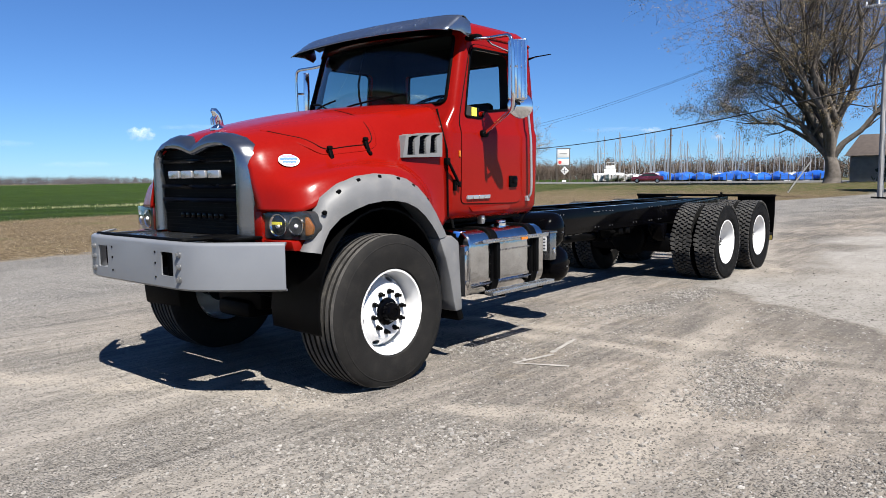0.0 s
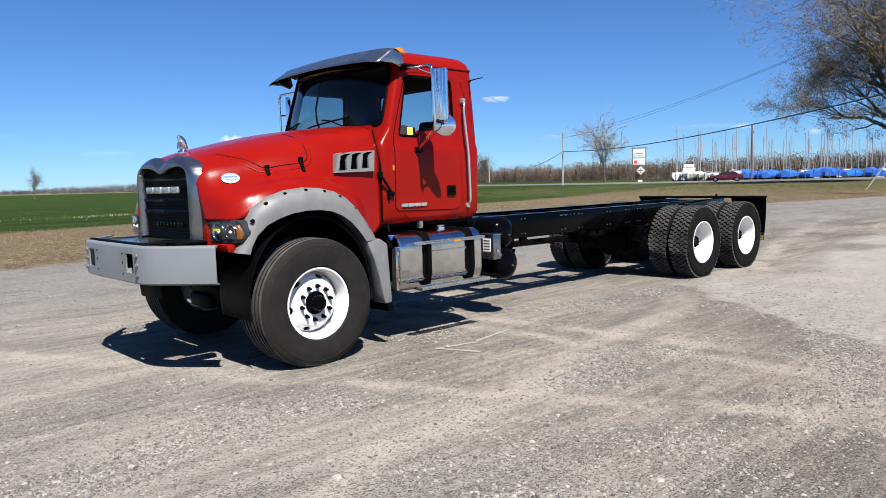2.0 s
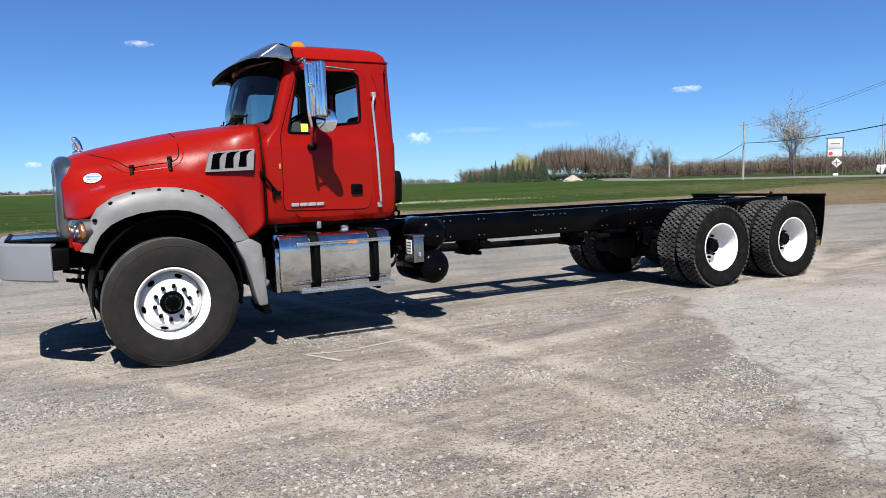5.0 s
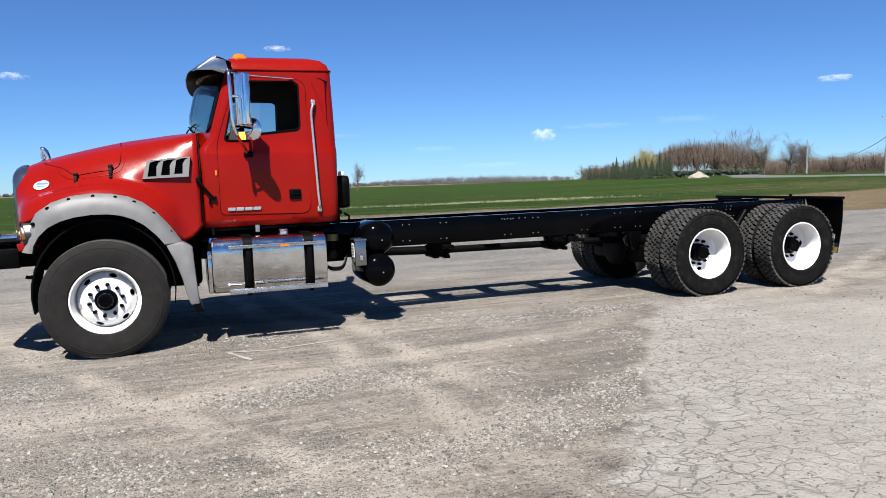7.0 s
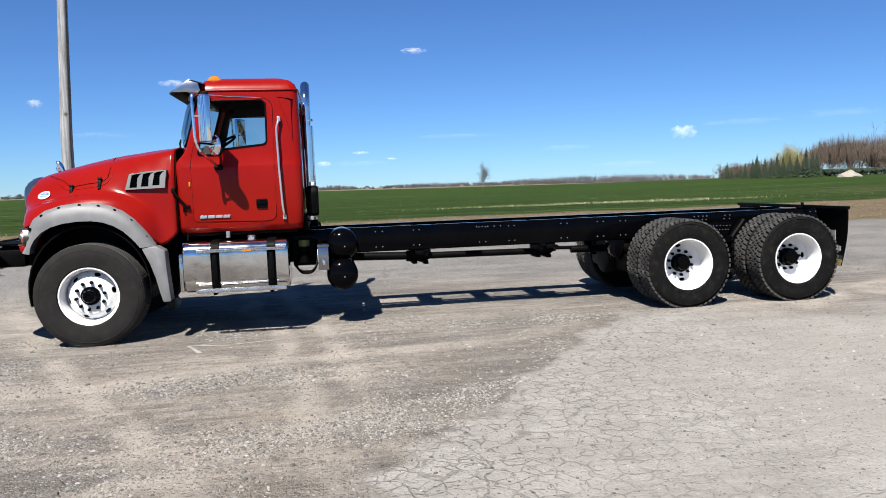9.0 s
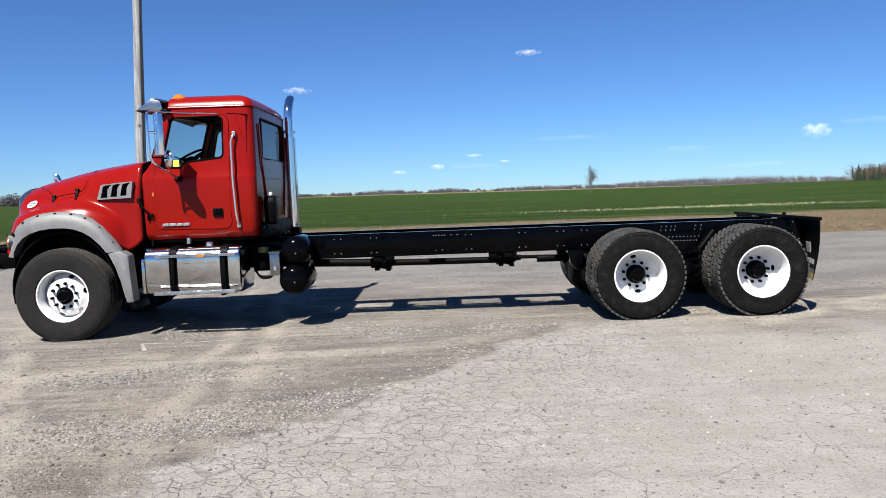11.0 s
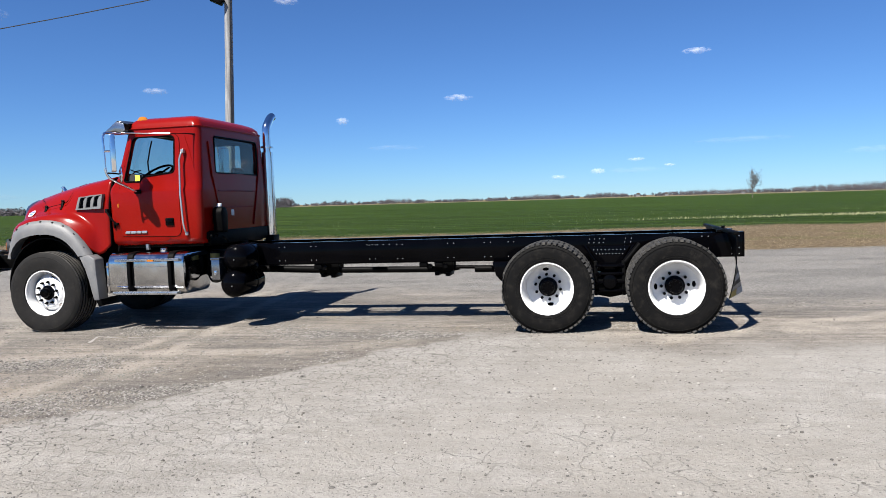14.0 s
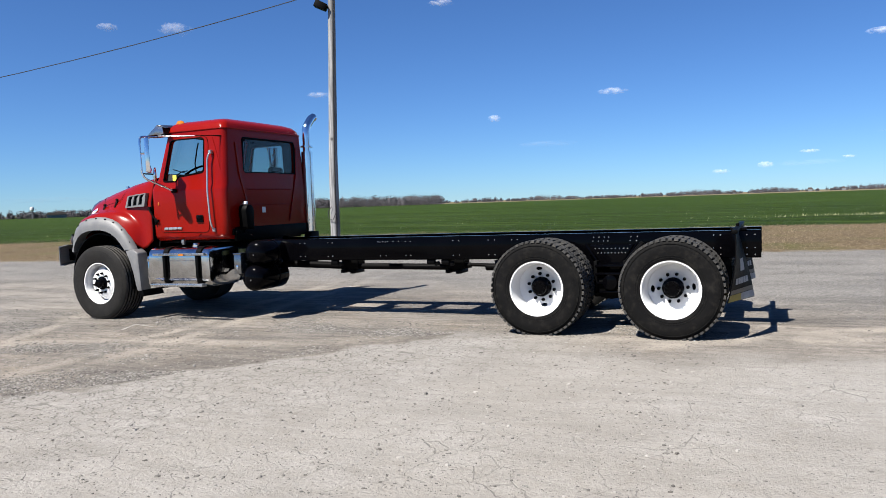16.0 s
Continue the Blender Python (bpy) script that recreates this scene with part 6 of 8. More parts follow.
# mirrors on both doors
for s in (1, -1):
    mir = new("door_mirror")
    mir.parent = truck
    mir["label"] = "chrome door mirror on a tubular bracket"
    mir.location = (0.0, 0.0, 0.0) if s > 0 else (0.06, -0.06, 0.0)
    fl = (lambda p: p) if s > 0 else (lambda p: (p[0], -p[1], p[2]))
    arm = rounded([fl(p) for p in ((1.225, -0.90, 2.565), (1.19, -1.10, 2.535), (1.165, -1.365, 2.530), (1.165, -1.385, 2.44), (1.175, -1.385, 2.05), (1.20, -1.36, 1.965), (1.325, -0.99, 1.795))], 0.06)
    part("bracket", tube(arm, 0.0145, 10), CHROME, mir, "bent chrome tube bracket")
    part("stay_rod", tube([fl(p) for p in ((1.21, -1.08, 2.55), (1.45, -0.975, 2.54), (1.80, -0.915, 2.525))], 0.008, 8), CHROME, mir, "thin chrome stay rod")
    for foot in (box(1.285, 1.375, -1.01, -0.955, 1.765, 1.825, 0.02), box(1.19, 1.27, -1.02, -0.89, 2.545, 2.59, 0.015)):
        part("bracket_foot", foot if s > 0 else mirrored(foot), BLACK, mir, "black rubber bracket foot")
    head = prism(round_outline([(-0.075, -0.235), (0.075, -0.235), (0.075, 0.235), (-0.075, 0.235)], 0.02, 3), -0.028, 0.028, 0.012)
    h = part("mirror_head", head, CHROME, mir, "ribbed bright mirror housing")
    h.matrix_basis = pose(1.275, -s * 1.355, 2.275, 0, 0, s * -52.0)
    part("mirror_glass", box(-0.066, 0.066, 0.0275, 0.0305, -0.215, 0.215, 0), MIRROR, h)
    if s < 0:
        h.matrix_basis = pose(1.275, 1.355, 2.275, 0, 0, -128.0)
    ribs = join(*[cyl((x, -0.029, -0.225), (x, -0.029, 0.225), 0.006, n=6) for x in (-0.06, -0.03, 0.0, 0.03, 0.06)])
    part("housing_rib", ribs, CHROME, h)
    conv = turned(lathe([(-0.03, 0.0), (-0.028, 0.05), (-0.012, 0.098), (0.0, 0.105), (0.006, 0.10), (0.010, 0.06), (0.012, 0.0)], 28), Matrix.Rotation(radians(-50), 4, "Z"))
    cv = part("convex_mirror", conv, CHROME, mir, "round convex mirror in a chrome shell")
    cv.matrix_basis = pose(1.355, -s * 1.325, 2.005, 0, 0, 0 if s > 0 else -80)
    part("mirror_clamp", tube([fl(p) for p in ((1.20, -1.375, 2.03), (1.30, -1.35, 2.02), (1.345, -1.33, 2.01))], 0.010, 6), BLACK, mir)
    part("mirror_clamp", tube([fl(p) for p in ((1.17, -1.385, 2.30), (1.24, -1.36, 2.30))], 0.012, 6), CHROME, mir)

# cab interior
part("dashboard", join(prism([(1.05, 1.50), (1.22, 1.55), (1.20, 1.85), (1.13, 1.985), (1.05, 2.0)], -0.84, 0.84, 0.03), prism([(0.93, 1.52), (1.06, 1.52), (1.06, 1.99), (0.93, 2.01)], -0.52, 0.52, 0.02)), DASH, cab, "grey-green dashboard")
part("cab_floor", box(0.92, 2.10, -0.85, 0.85, 1.175, 1.20, 0), LINING, cab)
for y in (-0.42, 0.45):
    seat = part("seat", join(box(1.48, 1.98, y - 0.25, y + 0.25, 1.45, 1.62, 0.05, 3), box(1.55, 1.9, y - 0.2, y + 0.2, 1.18, 1.46, 0.03)), LINING, cab, "dark cloth high-backed seat")
    part("backrest", turned(join(box(-0.06, 0.06, -0.25, 0.25, 0.0, 0.44, 0.05, 3), box(-0.05, 0.05, -0.15, 0.15, 0.40, 0.55, 0.045, 3)), pose(1.93, y, 1.58, 0, 8, 0)), LINING, seat)
wheel = part("steering_wheel", join(tube([(0.235 * math.cos(a), 0.235 * math.sin(a), 0) for a in (2 * math.pi * k / 36 for k in range(36))], 0.016, 8, True), box(-0.22, 0.22, -0.02, 0.02, -0.03, -0.01, 0.006), box(-0.02, 0.02, -0.22, 0.0, -0.03, -0.01, 0.006), cyl((0, 0, -0.03), (0, 0, 0.01), 0.07, n=20)), BLACK, cab, "black steering wheel")
wheel.matrix_basis = pose(1.265, -0.42, 2.045, 0, -30, 0)
wheel.scale = (0.92, 0.92, 0.92)
part("steering_column", cyl((1.33, -0.42, 2.0), (1.10, -0.42, 1.78), 0.04, n=12), BLACK, cab)
part("yellow_note", box(1.255, 1.322, -0.912, -0.908, 1.938, 2.012, 0), YELLOWPAPER, cab, "yellow paper note in the door window")
part("note_panel", prism([(1.14, 1.90), (1.36, 1.90), (1.36, 2.01), (1.20, 2.03), (1.16, 2.0)], -0.905, -0.895, 0), LINING, cab)

# -- fuel tank, steps, battery box, air tanks, exhaust --
tank = new("fuel_tank")
tank.parent = truck
tank["label"] = "polished aluminium fuel tank with black straps"


def tank_ring(x, d=0.0):
    line = round_outline([(-1.135 + d, 0.475 + d), (-0.50 - d, 0.475 + d), (-0.50 - d, 1.010 - d), (-1.135 + d, 1.010 - d)], [0.14, 0.10, 0.10, 0.14], 8)
    return [(x, y, z) for y, z in line]


part("shell", loft([tank_ring(0.925, 0.03), tank_ring(0.932, 0.008), tank_ring(0.945), tank_ring(1.3), tank_ring(1.7), tank_ring(1.995), tank_ring(2.01, 0.008), tank_ring(2.018, 0.03)]), ALU, tank, "polished aluminium tank shell", 30)
for x0, x1 in ((1.212, 1.302), (1.792, 1.882)):
    part("strap", loft([tank_ring(x0, -0.008), tank_ring(x0 + 0.004, -0.012), tank_ring(x1 - 0.004, -0.012), tank_ring(x1, -0.008)]), BLACK, tank, "black rubber-backed strap", 30)
part("filler_cap", join(cyl((1.625, -0.93, 1.005), (1.625, -0.93, 1.035), 0.055, n=24), cyl((1.625, -0.93, 1.035), (1.625, -0.93, 1.06), 0.048, n=24, bev=0.01)), CHROME, tank, "chrome filler cap")
rail_me = join(box(1.080, 1.988, -1.20, -1.15, 0.905, 0.932, 0.004), box(1.080, 1.988, -1.205, -1.165, 0.926, 0.936, 0.002))
part("upper_step", rail_me, STEPALU, tank, "bright aluminium step rail")
for x in (1.235, 1.815):
    part("step_bracket", box(x, x + 0.045, -1.18, -1.13, 0.60, 0.90, 0.004), BLACK, tank)
part("rail_reflector", box(1.55, 1.64, -1.209, -1.204, 0.903, 0.925, 0), AMBER, tank)
step = part("lower_step", join(box(1.070, 1.985, -1.263, -1.251, 0.488, 0.524, 0.003), box(1.07, 1.985, -1.183, -1.171, 0.488, 0.524, 0.003), box(1.07, 1.082, -1.255, -1.175, 0.488, 0.524, 0.002), box(1.973, 1.985, -1.255, -1.175, 0.488, 0.524, 0.002)), STEPALU, tank, "bright perforated aluminium step")
bar = finish(box(0.0, 0.016, -1.252, -1.182, 0.508, 0.522, 0.0), STEPALU)
for k in range(27):
    part("step_bar", bar, None, step).location.x = 1.085 + 0.0332 * k
part("step_spine", box(1.08, 1.98, -1.225, -1.209, 0.505, 0.519, 0.0), STEPALU, step)
for x in (1.235, 1.815):
    part("step_bracket", box(x, x + 0.035, -1.235, -0.9, 0.462, 0.490, 0.004), BLACK, tank)
rv2 = finish(cyl((0, 0, 0), (0, -0.004, 0), 0.007, n=8), ALU)
for k in range(24):
    part("rivet", rv2, None, tank).location = (1.31 + 0.021 * k, -1.1355, 0.83)
part("weld_bead", tube([(1.05 + 0.045 * k, -1.137, 0.578 + 0.002 * (k % 2)) for k in range(20)], 0.007, 6), CHROME, tank)
part("end_cover", join(box(0.885, 0.93, -1.12, -0.70, 0.49, 0.90, 0.02), cyl((0.91, -1.125, 0.84), (0.91, -1.115, 0.84), 0.018, n=12), cyl((0.91, -1.125, 0.60), (0.91, -1.115, 0.60), 0.018, n=12)), ALU, tank)
part("blue_cap", join(cyl((0.972, -1.00, 0.955), (0.972, -1.00, 1.005), 0.056, n=20, bev=0.01)), BLUECAP, truck, "blue plastic filler cap")
part("cap_neck", join(cyl((0.965, -0.98, 0.90), (0.965, -0.98, 0.99), 0.055, n=16), cyl((0.965, -0.94, 1.03), (0.965, -0.92, 1.10), 0.012, n=8)), BLACK, truck)
bbx = part("control_box", join(box(2.325, 2.440, -1.005, -0.80, 0.640, 0.912, 0.006), box(2.318, 2.447, -1.012, -0.80, 0.895, 0.916, 0.004)), SATIN, truck, "small grey metal box with a white label")
part("box_label", box(2.3205, 2.3245, -0.965, -0.855, 0.725, 0.865, 0), WHITELABEL, bbx)
for k in range(4):
    part("label_bar", box(2.3195, 2.3215, -0.955, -0.865, 0.742 + 0.03 * k, 0.756 + 0.03 * k, 0), DARKINK, bbx)
part("box_latch", join(box(2.37, 2.40, -1.018, -1.004, 0.70, 0.755, 0.003), cyl((2.385, -1.03, 0.71), (2.385, -1.0, 0.71), 0.008, n=8)), CHROME, bbx)


def bottle(x, z, r, y0, y1):
    h = (y1 - y0)
    prof = [(0.0, 0.0), (0.004, r * 0.35), (0.022, r * 0.68), (0.05, r * 0.90), (0.085, r), (h - 0.085, r), (h - 0.05, r * 0.9), (h - 0.022, r * 0.68), (h - 0.004, r * 0.35), (h, 0.0)]
    return turned(lathe(prof, 32), Matrix.Translation((x, y0, z)))


for x, z, y0 in ((2.585, 0.575, -1.02), (2.60, 0.905, -0.96)):
    air = part("air_tank", bottle(x, z, 0.172, y0, -0.30), BLACKGLOSS, truck, "glossy black round-ended air tank")
    part("tank_band", lathe([(0, 0.175), (0.03, 0.175)], 32), BLACK, air).location = (x, -0.60, z)
    part("drain_plug", cyl((x + 0.02, y0 - 0.01, z - 0.02), (x + 0.02, y0 + 0.02, z - 0.02), 0.008, n=8), ZINC, air)
part("tank_hanger", join(box(2.54, 2.64, -0.62, -0.43, 0.55, 1.0, 0.01), box(2.50, 2.68, -0.50, -0.43, 0.72, 0.95, 0.01)), BLACK, truck)
part("dryer_canister", join(cyl((2.17, -0.62, 0.80), (2.17, -0.62, 0.98), 0.06, n=16, bev=0.01), cyl((2.17, -0.62, 0.70), (2.17, -0.62, 0.80), 0.07, n=16)), BLACK, truck)
part("canister_band", cyl((2.17, -0.62, 0.885), (2.17, -0.62, 0.955), 0.0625, n=18), surface("olive_label", (0.16, 0.14, 0.03), (0.20, 0.18, 0.05), (0.5, 0.6)), truck)
for k in range(3):
    part("hose", tube(rounded([(2.05, -0.62, 0.68 + 0.02 * k), (2.12, -0.66, 0.60 - 0.012 * k), (2.26, -0.66, 0.60 - 0.012 * k), (2.31, -0.62, 0.68), (2.34, -0.55, 0.76)], 0.06), 0.011, 8), BLACK, truck)
part("mount_block", join(box(2.04, 2.30, -0.60, -0.435, 0.66, 0.95, 0.02)), BLACK, truck)
# cab supports
for s in (1, -1):
    for sup in (box(1.98, 2.08, -0.52, -0.40, 1.05, 1.13, 0.01), box(0.95, 1.05, -0.50, -0.40, 1.02, 1.13, 0.01)):
        part("cab_mount", sup if s > 0 else mirrored(sup), BLACK, truck)
part("cab_underside", box(0.88, 2.12, -0.80, 0.80, 1.06, 1.10, 0.01), BLACK, truck)
part("side_bracket", join(box(1.36, 1.40, -0.93, -0.88, 1.04, 1.11, 0.004), cyl((1.38, -0.94, 1.075), (1.38, -0.92, 1.075), 0.015, n=10)), ZINC, truck)

# exhaust stack behind the cab
stack = part("exhaust_pipe", tube(rounded([(2.265, 0.83, 0.80), (2.265, 0.83, 2.66), (2.265, 0.85, 2.76), (2.265, 0.99, 2.90), (2.265, 1.06, 2.93)], 0.12, 8), 0.0635, 20), CHROME, truck, "tall chrome exhaust stack with a curved tip")
shield = bmesh.new()
rings = []
for k in range(2):
    z = 1.12 + 1.25 * k
    rings.append([shield.verts.new((2.265 + 0.092 * math.cos(a), 0.83 + 0.092 * math.sin(a), z)) for a in (math.pi * (-0.75 + 1.5 * q / 20) for q in range(21))])
for q in range(20):
    shield.faces.new((rings[0][q], rings[0][q + 1], rings[1][q + 1], rings[1][q]))
part("heat_shield", shield, CHROME, stack, "curved chrome heat shield")
dots = bmesh.new()
for j in range(26):
    for q in range(9):
        a = math.pi * (-0.70 + 1.4 * q / 8)
        m = Matrix.Translation((2.265 + 0.0935 * math.cos(a), 0.83 + 0.0935 * math.sin(a), 1.15 + 0.022 * j)) @ Matrix.Rotation(a, 4, "Z") @ Matrix.Rotation(radians(90), 4, "Y")
        bmesh.ops.create_circle(dots, cap_ends=True, segments=6, radius=0.006, matrix=m)
tagged(part("shield_holes", dots, BLACK, stack), kind="stuff")
stack.location = (-0.035, 0.14, 0.0)
for z in (1.45, 2.0, 2.45):
    part("clamp", lathe([(-0.012, 0.068), (-0.012, 0.098), (0.012, 0.098), (0.012, 0.068)], 20), CHROME, stack).matrix_basis = pose(2.265, 0.83, z, 90, 0, 0)
part("stack_bracket", join(box(2.21, 2.25, 0.76, 0.88, 2.30, 2.34, 0.004), box(2.19, 2.25, 0.78, 0.90, 1.35, 1.39, 0.004)), CHROME, stack)
part("stack_foot", join(box(2.19, 2.33, 0.84, 1.06, 0.98, 1.12, 0.02), cyl((2.23, 0.95, 0.6), (2.23, 0.95, 1.05), 0.10, n=18), box(2.18, 2.28, 0.43, 0.92, 0.90, 0.98, 0.01)), BLACK, truck)
# intake canister behind the cab
can = part("intake_canister", join(prism(round_outline([(-0.72, 1.24), (-0.57, 1.22), (-0.56, 1.50), (-0.61, 1.565), (-0.70, 1.565), (-0.74, 1.50)], 0.03, 4), 2.225, 2.36, 0.02, "x"), tube(rounded([(2.30, -0.64, 1.17), (2.36, -0.64, 1.14), (2.36, -0.60, 1.10)], 0.02), 0.012, 6)), BLACK, truck, "black plastic intake canister behind the cab")
part("white_cap", cyl((2.29, -0.655, 1.565), (2.29, -0.655, 1.61), 0.035, 0.03, 16, 0.008), WHITELABEL, can, "white plastic cap")
part("connector_panel", join(box(2.19, 2.22, -0.85, -0.55, 1.15, 1.24, 0.01), *[cyl((2.22, -0.8 + 0.08 * k, 1.19), (2.25, -0.8 + 0.08 * k, 1.19), 0.02, n=10) for k in range(3)]), BLACK, truck)
part("rear_support", join(box(2.12, 2.22, 0.05, 0.25, 1.0, 1.16, 0.01), box(2.12, 2.20, 0.40, 0.75, 1.05, 1.12, 0.01)), BLACK, truck)

# ---- the country round the yard ----
BARK = surface("bark", (0.05, 0.042, 0.035), (0.125, 0.108, 0.092), (0.8, 0.95), 0.0, 3.0, 18.0, 0.6, 0.0, 0.0, 0.03)
TWIG = surface("twigs", (0.052, 0.042, 0.034), (0.098, 0.076, 0.059), (0.85, 0.95), 0.0, 0.08, 2.0, 0.0, shine=0.1)
BUDS = surface("spring_buds", (0.12, 0.088, 0.048), (0.22, 0.175, 0.105), (0.7, 0.9), 0.0, 0.4, 5.0, 0.0, shine=0.2)
SILVERBUDS = surface("pale_buds", (0.143, 0.128, 0.0863), (0.225, 0.206, 0.15), (0.7, 0.9), 0.0, 0.4, 5.0, 0.0)
NEEDLES = surface("needles", (0.007, 0.0155, 0.006), (0.019, 0.036, 0.012), (0.7, 0.9), 0.0, 0.8, 9.0, 0.0)
YELLOWBUDS = surface("yellow_buds", (0.125, 0.105, 0.020), (0.19, 0.165, 0.038), (0.7, 0.9), 0.0, 0.4, 5.0, 0.0)


def weathered_pole():
    """Grey sapwood with upright grain, dark checks and a few knots."""
    m, nt, b = nodes_of("grey_pole_wood")
    at = world_place(nt)
    grain = nt.nodes.new("ShaderNodeMapping")
    grain.inputs["Scale"].default_value = (16.0, 16.0, 0.7)
    nt.links.new(at, grain.inputs[0])
    fibre, blotch = noise_tex(nt, grain.outputs[0], 1.0, 6, 0.65), noise_tex(nt, at, 1.7, 5)
    tone = mix(nt, remap(nt, fibre, 0.38, 0.62), (0.125, 0.127, 0.13), (0.31, 0.312, 0.315))
    tone = mix(nt, remap(nt, blotch, 0.45, 0.70, 0.0, 0.5), tone, (0.155, 0.15, 0.145))
    check = remap(nt, fibre, 0.35, 0.30, 0.0, 0.85)
    tone = mix(nt, check, tone, (0.03, 0.028, 0.026))
    spot = add(nt, "ShaderNodeTexVoronoi", Scale=1.4)
    nt.links.new(at, spot.inputs["Vector"])
    tone = mix(nt, remap(nt, spot.outputs["Distance"], 0.10, 0.04, 0.0, 0.8), tone, (0.04, 0.036, 0.032))
    nt.links.new(tone, b.inputs["Base Color"])
    b.inputs["Roughness"].default_value = 0.9
    b.inputs["Specular IOR Level"].default_value = 0.2
    bump(nt, b, fibre, 0.6, 0.012)
    return m


POLEWOOD = weathered_pole()
DARKWOOD = surface("dark_pole_wood", (0.05, 0.042, 0.036), (0.10, 0.085, 0.072), (0.8, 0.95), 0.0, 2.0, 40.0, 0.3)
CABLE = surface("black_cable", (0.012, 0.012, 0.012), (0.022, 0.022, 0.022), (0.5, 0.7), 0.0, 3.0, 60.0, 0.0)
TARP = surface("blue_tarp", (0.006, 0.062, 0.33), (0.016, 0.115, 0.46), (0.35, 0.55), 0.0, 0.9, 6.0, 0.3, 0.0, 0.0, 0.05)
HULL = surface("white_hull", (0.422, 0.422, 0.408), (0.53, 0.53, 0.517), (0.25, 0.4), 0.0, 0.7, 12.0, 0.05)
MASTALU = surface("mast_metal", (0.30, 0.30, 0.30), (0.42, 0.42, 0.41), (0.3, 0.45), 0.6, 2.0, 30.0, 0.0)
CARPAINT = surface("dark_red_paint", (0.075, 0.008, 0.016), (0.11, 0.014, 0.024), (0.2, 0.3), 0.0, 2.0, 30.0, 0.0, 0.6)
DARKGLASS = surface("dark_glass", (0.01, 0.012, 0.014), (0.02, 0.022, 0.025), (0.05, 0.1), 0.0, 2.0, 30.0, 0.0)
SIDING = surface("grey_siding", (0.11, 0.115, 0.12), (0.16, 0.165, 0.17), (0.6, 0.8), 0.0, 1.5, 20.0, 0.2)
ROOFING = surface("brown_roof", (0.05, 0.04, 0.035), (0.085, 0.068, 0.058), (0.8, 0.9), 0.0, 2.0, 20.0, 0.3)
ASPHALT = surface("road_asphalt", (0.0656, 0.0656, 0.0656), (0.105, 0.102, 0.0984), (0.8, 0.95), 0.0, 0.6, 20.0, 0.3)
SANDPILE = surface("pale_spoil", (0.185, 0.165, 0.135), (0.26, 0.238, 0.20), (0.85, 0.95), 0.0, 0.8, 6.0, 0.5, 0.0, 0.0, 0.1)


def cloud_material(name="cloud", most=0.45):
    """Torn white vapour: ragged towards the rim, sunlit in the middle."""
    m, nt, b = nodes_of(name)
    at = coords(nt, "Object")
    xyz = nt.nodes.new("ShaderNodeSeparateXYZ")
    nt.links.new(at, xyz.inputs[0])
    r2 = op(nt, "ADD", op(nt, "POWER", op(nt, "ABSOLUTE", xyz.outputs[0]), 2.0), op(nt, "POWER", op(nt, "ABSOLUTE", xyz.outputs[2]), 2.0))
    shift = nt.nodes.new("ShaderNodeVectorMath")
    info = nt.nodes.new("ShaderNodeObjectInfo")
    sc = nt.nodes.new("ShaderNodeMapping")
    sc.inputs["Scale"].default_value = (2.2, 1.0, 1.1)
    nt.links.new(at, sc.inputs[0])
    nt.links.new(sc.outputs[0], shift.inputs[0])
    nt.links.new(op(nt, "MULTIPLY", info.outputs["Random"], 40.0), shift.inputs[1])
    rag = noise_tex(nt, shift.outputs[0], 1.3, 6, 0.62)
    dens = op(nt, "SUBTRACT", op(nt, "ADD", op(nt, "SUBTRACT", 1.0, r2), op(nt, "MULTIPLY", op(nt, "SUBTRACT", rag, 0.5), 3.2)), 0.15)
    alpha = remap(nt, dens, 0.0, 1.5, 0.0, most)
    alpha = op(nt, "MULTIPLY", alpha, remap(nt, r2, 0.7, 1.0, 1.0, 0.0))
    white = add(nt, "ShaderNodeBsdfDiffuse", Color=(0.92, 0.92, 0.93, 1))
    glow = add(nt, "ShaderNodeBsdfTranslucent", Color=(0.92, 0.92, 0.93, 1))
    body, soft = nt.nodes.new("ShaderNodeMixShader"), nt.nodes.new("ShaderNodeMixShader")
    clear = nt.nodes.new("ShaderNodeBsdfTransparent")
    body.inputs[0].default_value = 0.35
    nt.links.new(alpha, soft.inputs[0])
    for a, c in ((white.outputs[0], body.inputs[1]), (glow.outputs[0], body.inputs[2]), (clear.outputs[0], soft.inputs[1]), (body.outputs[0], soft.inputs[2]), (soft.outputs[0], nt.nodes["Material Output"].inputs["Surface"])):
        nt.links.new(a, c)
    return m


CLOUD, WISP = cloud_material(), cloud_material("thin_cloud", 0.075)


def soup(verts, faces, mat, smooth=False):
    me = bpy.data.meshes.new("mesh")
    me.from_pydata([tuple(v) for v in verts], [], faces)
    me.materials.append(mat)
    if smooth:
        me.shade_smooth()
    return me


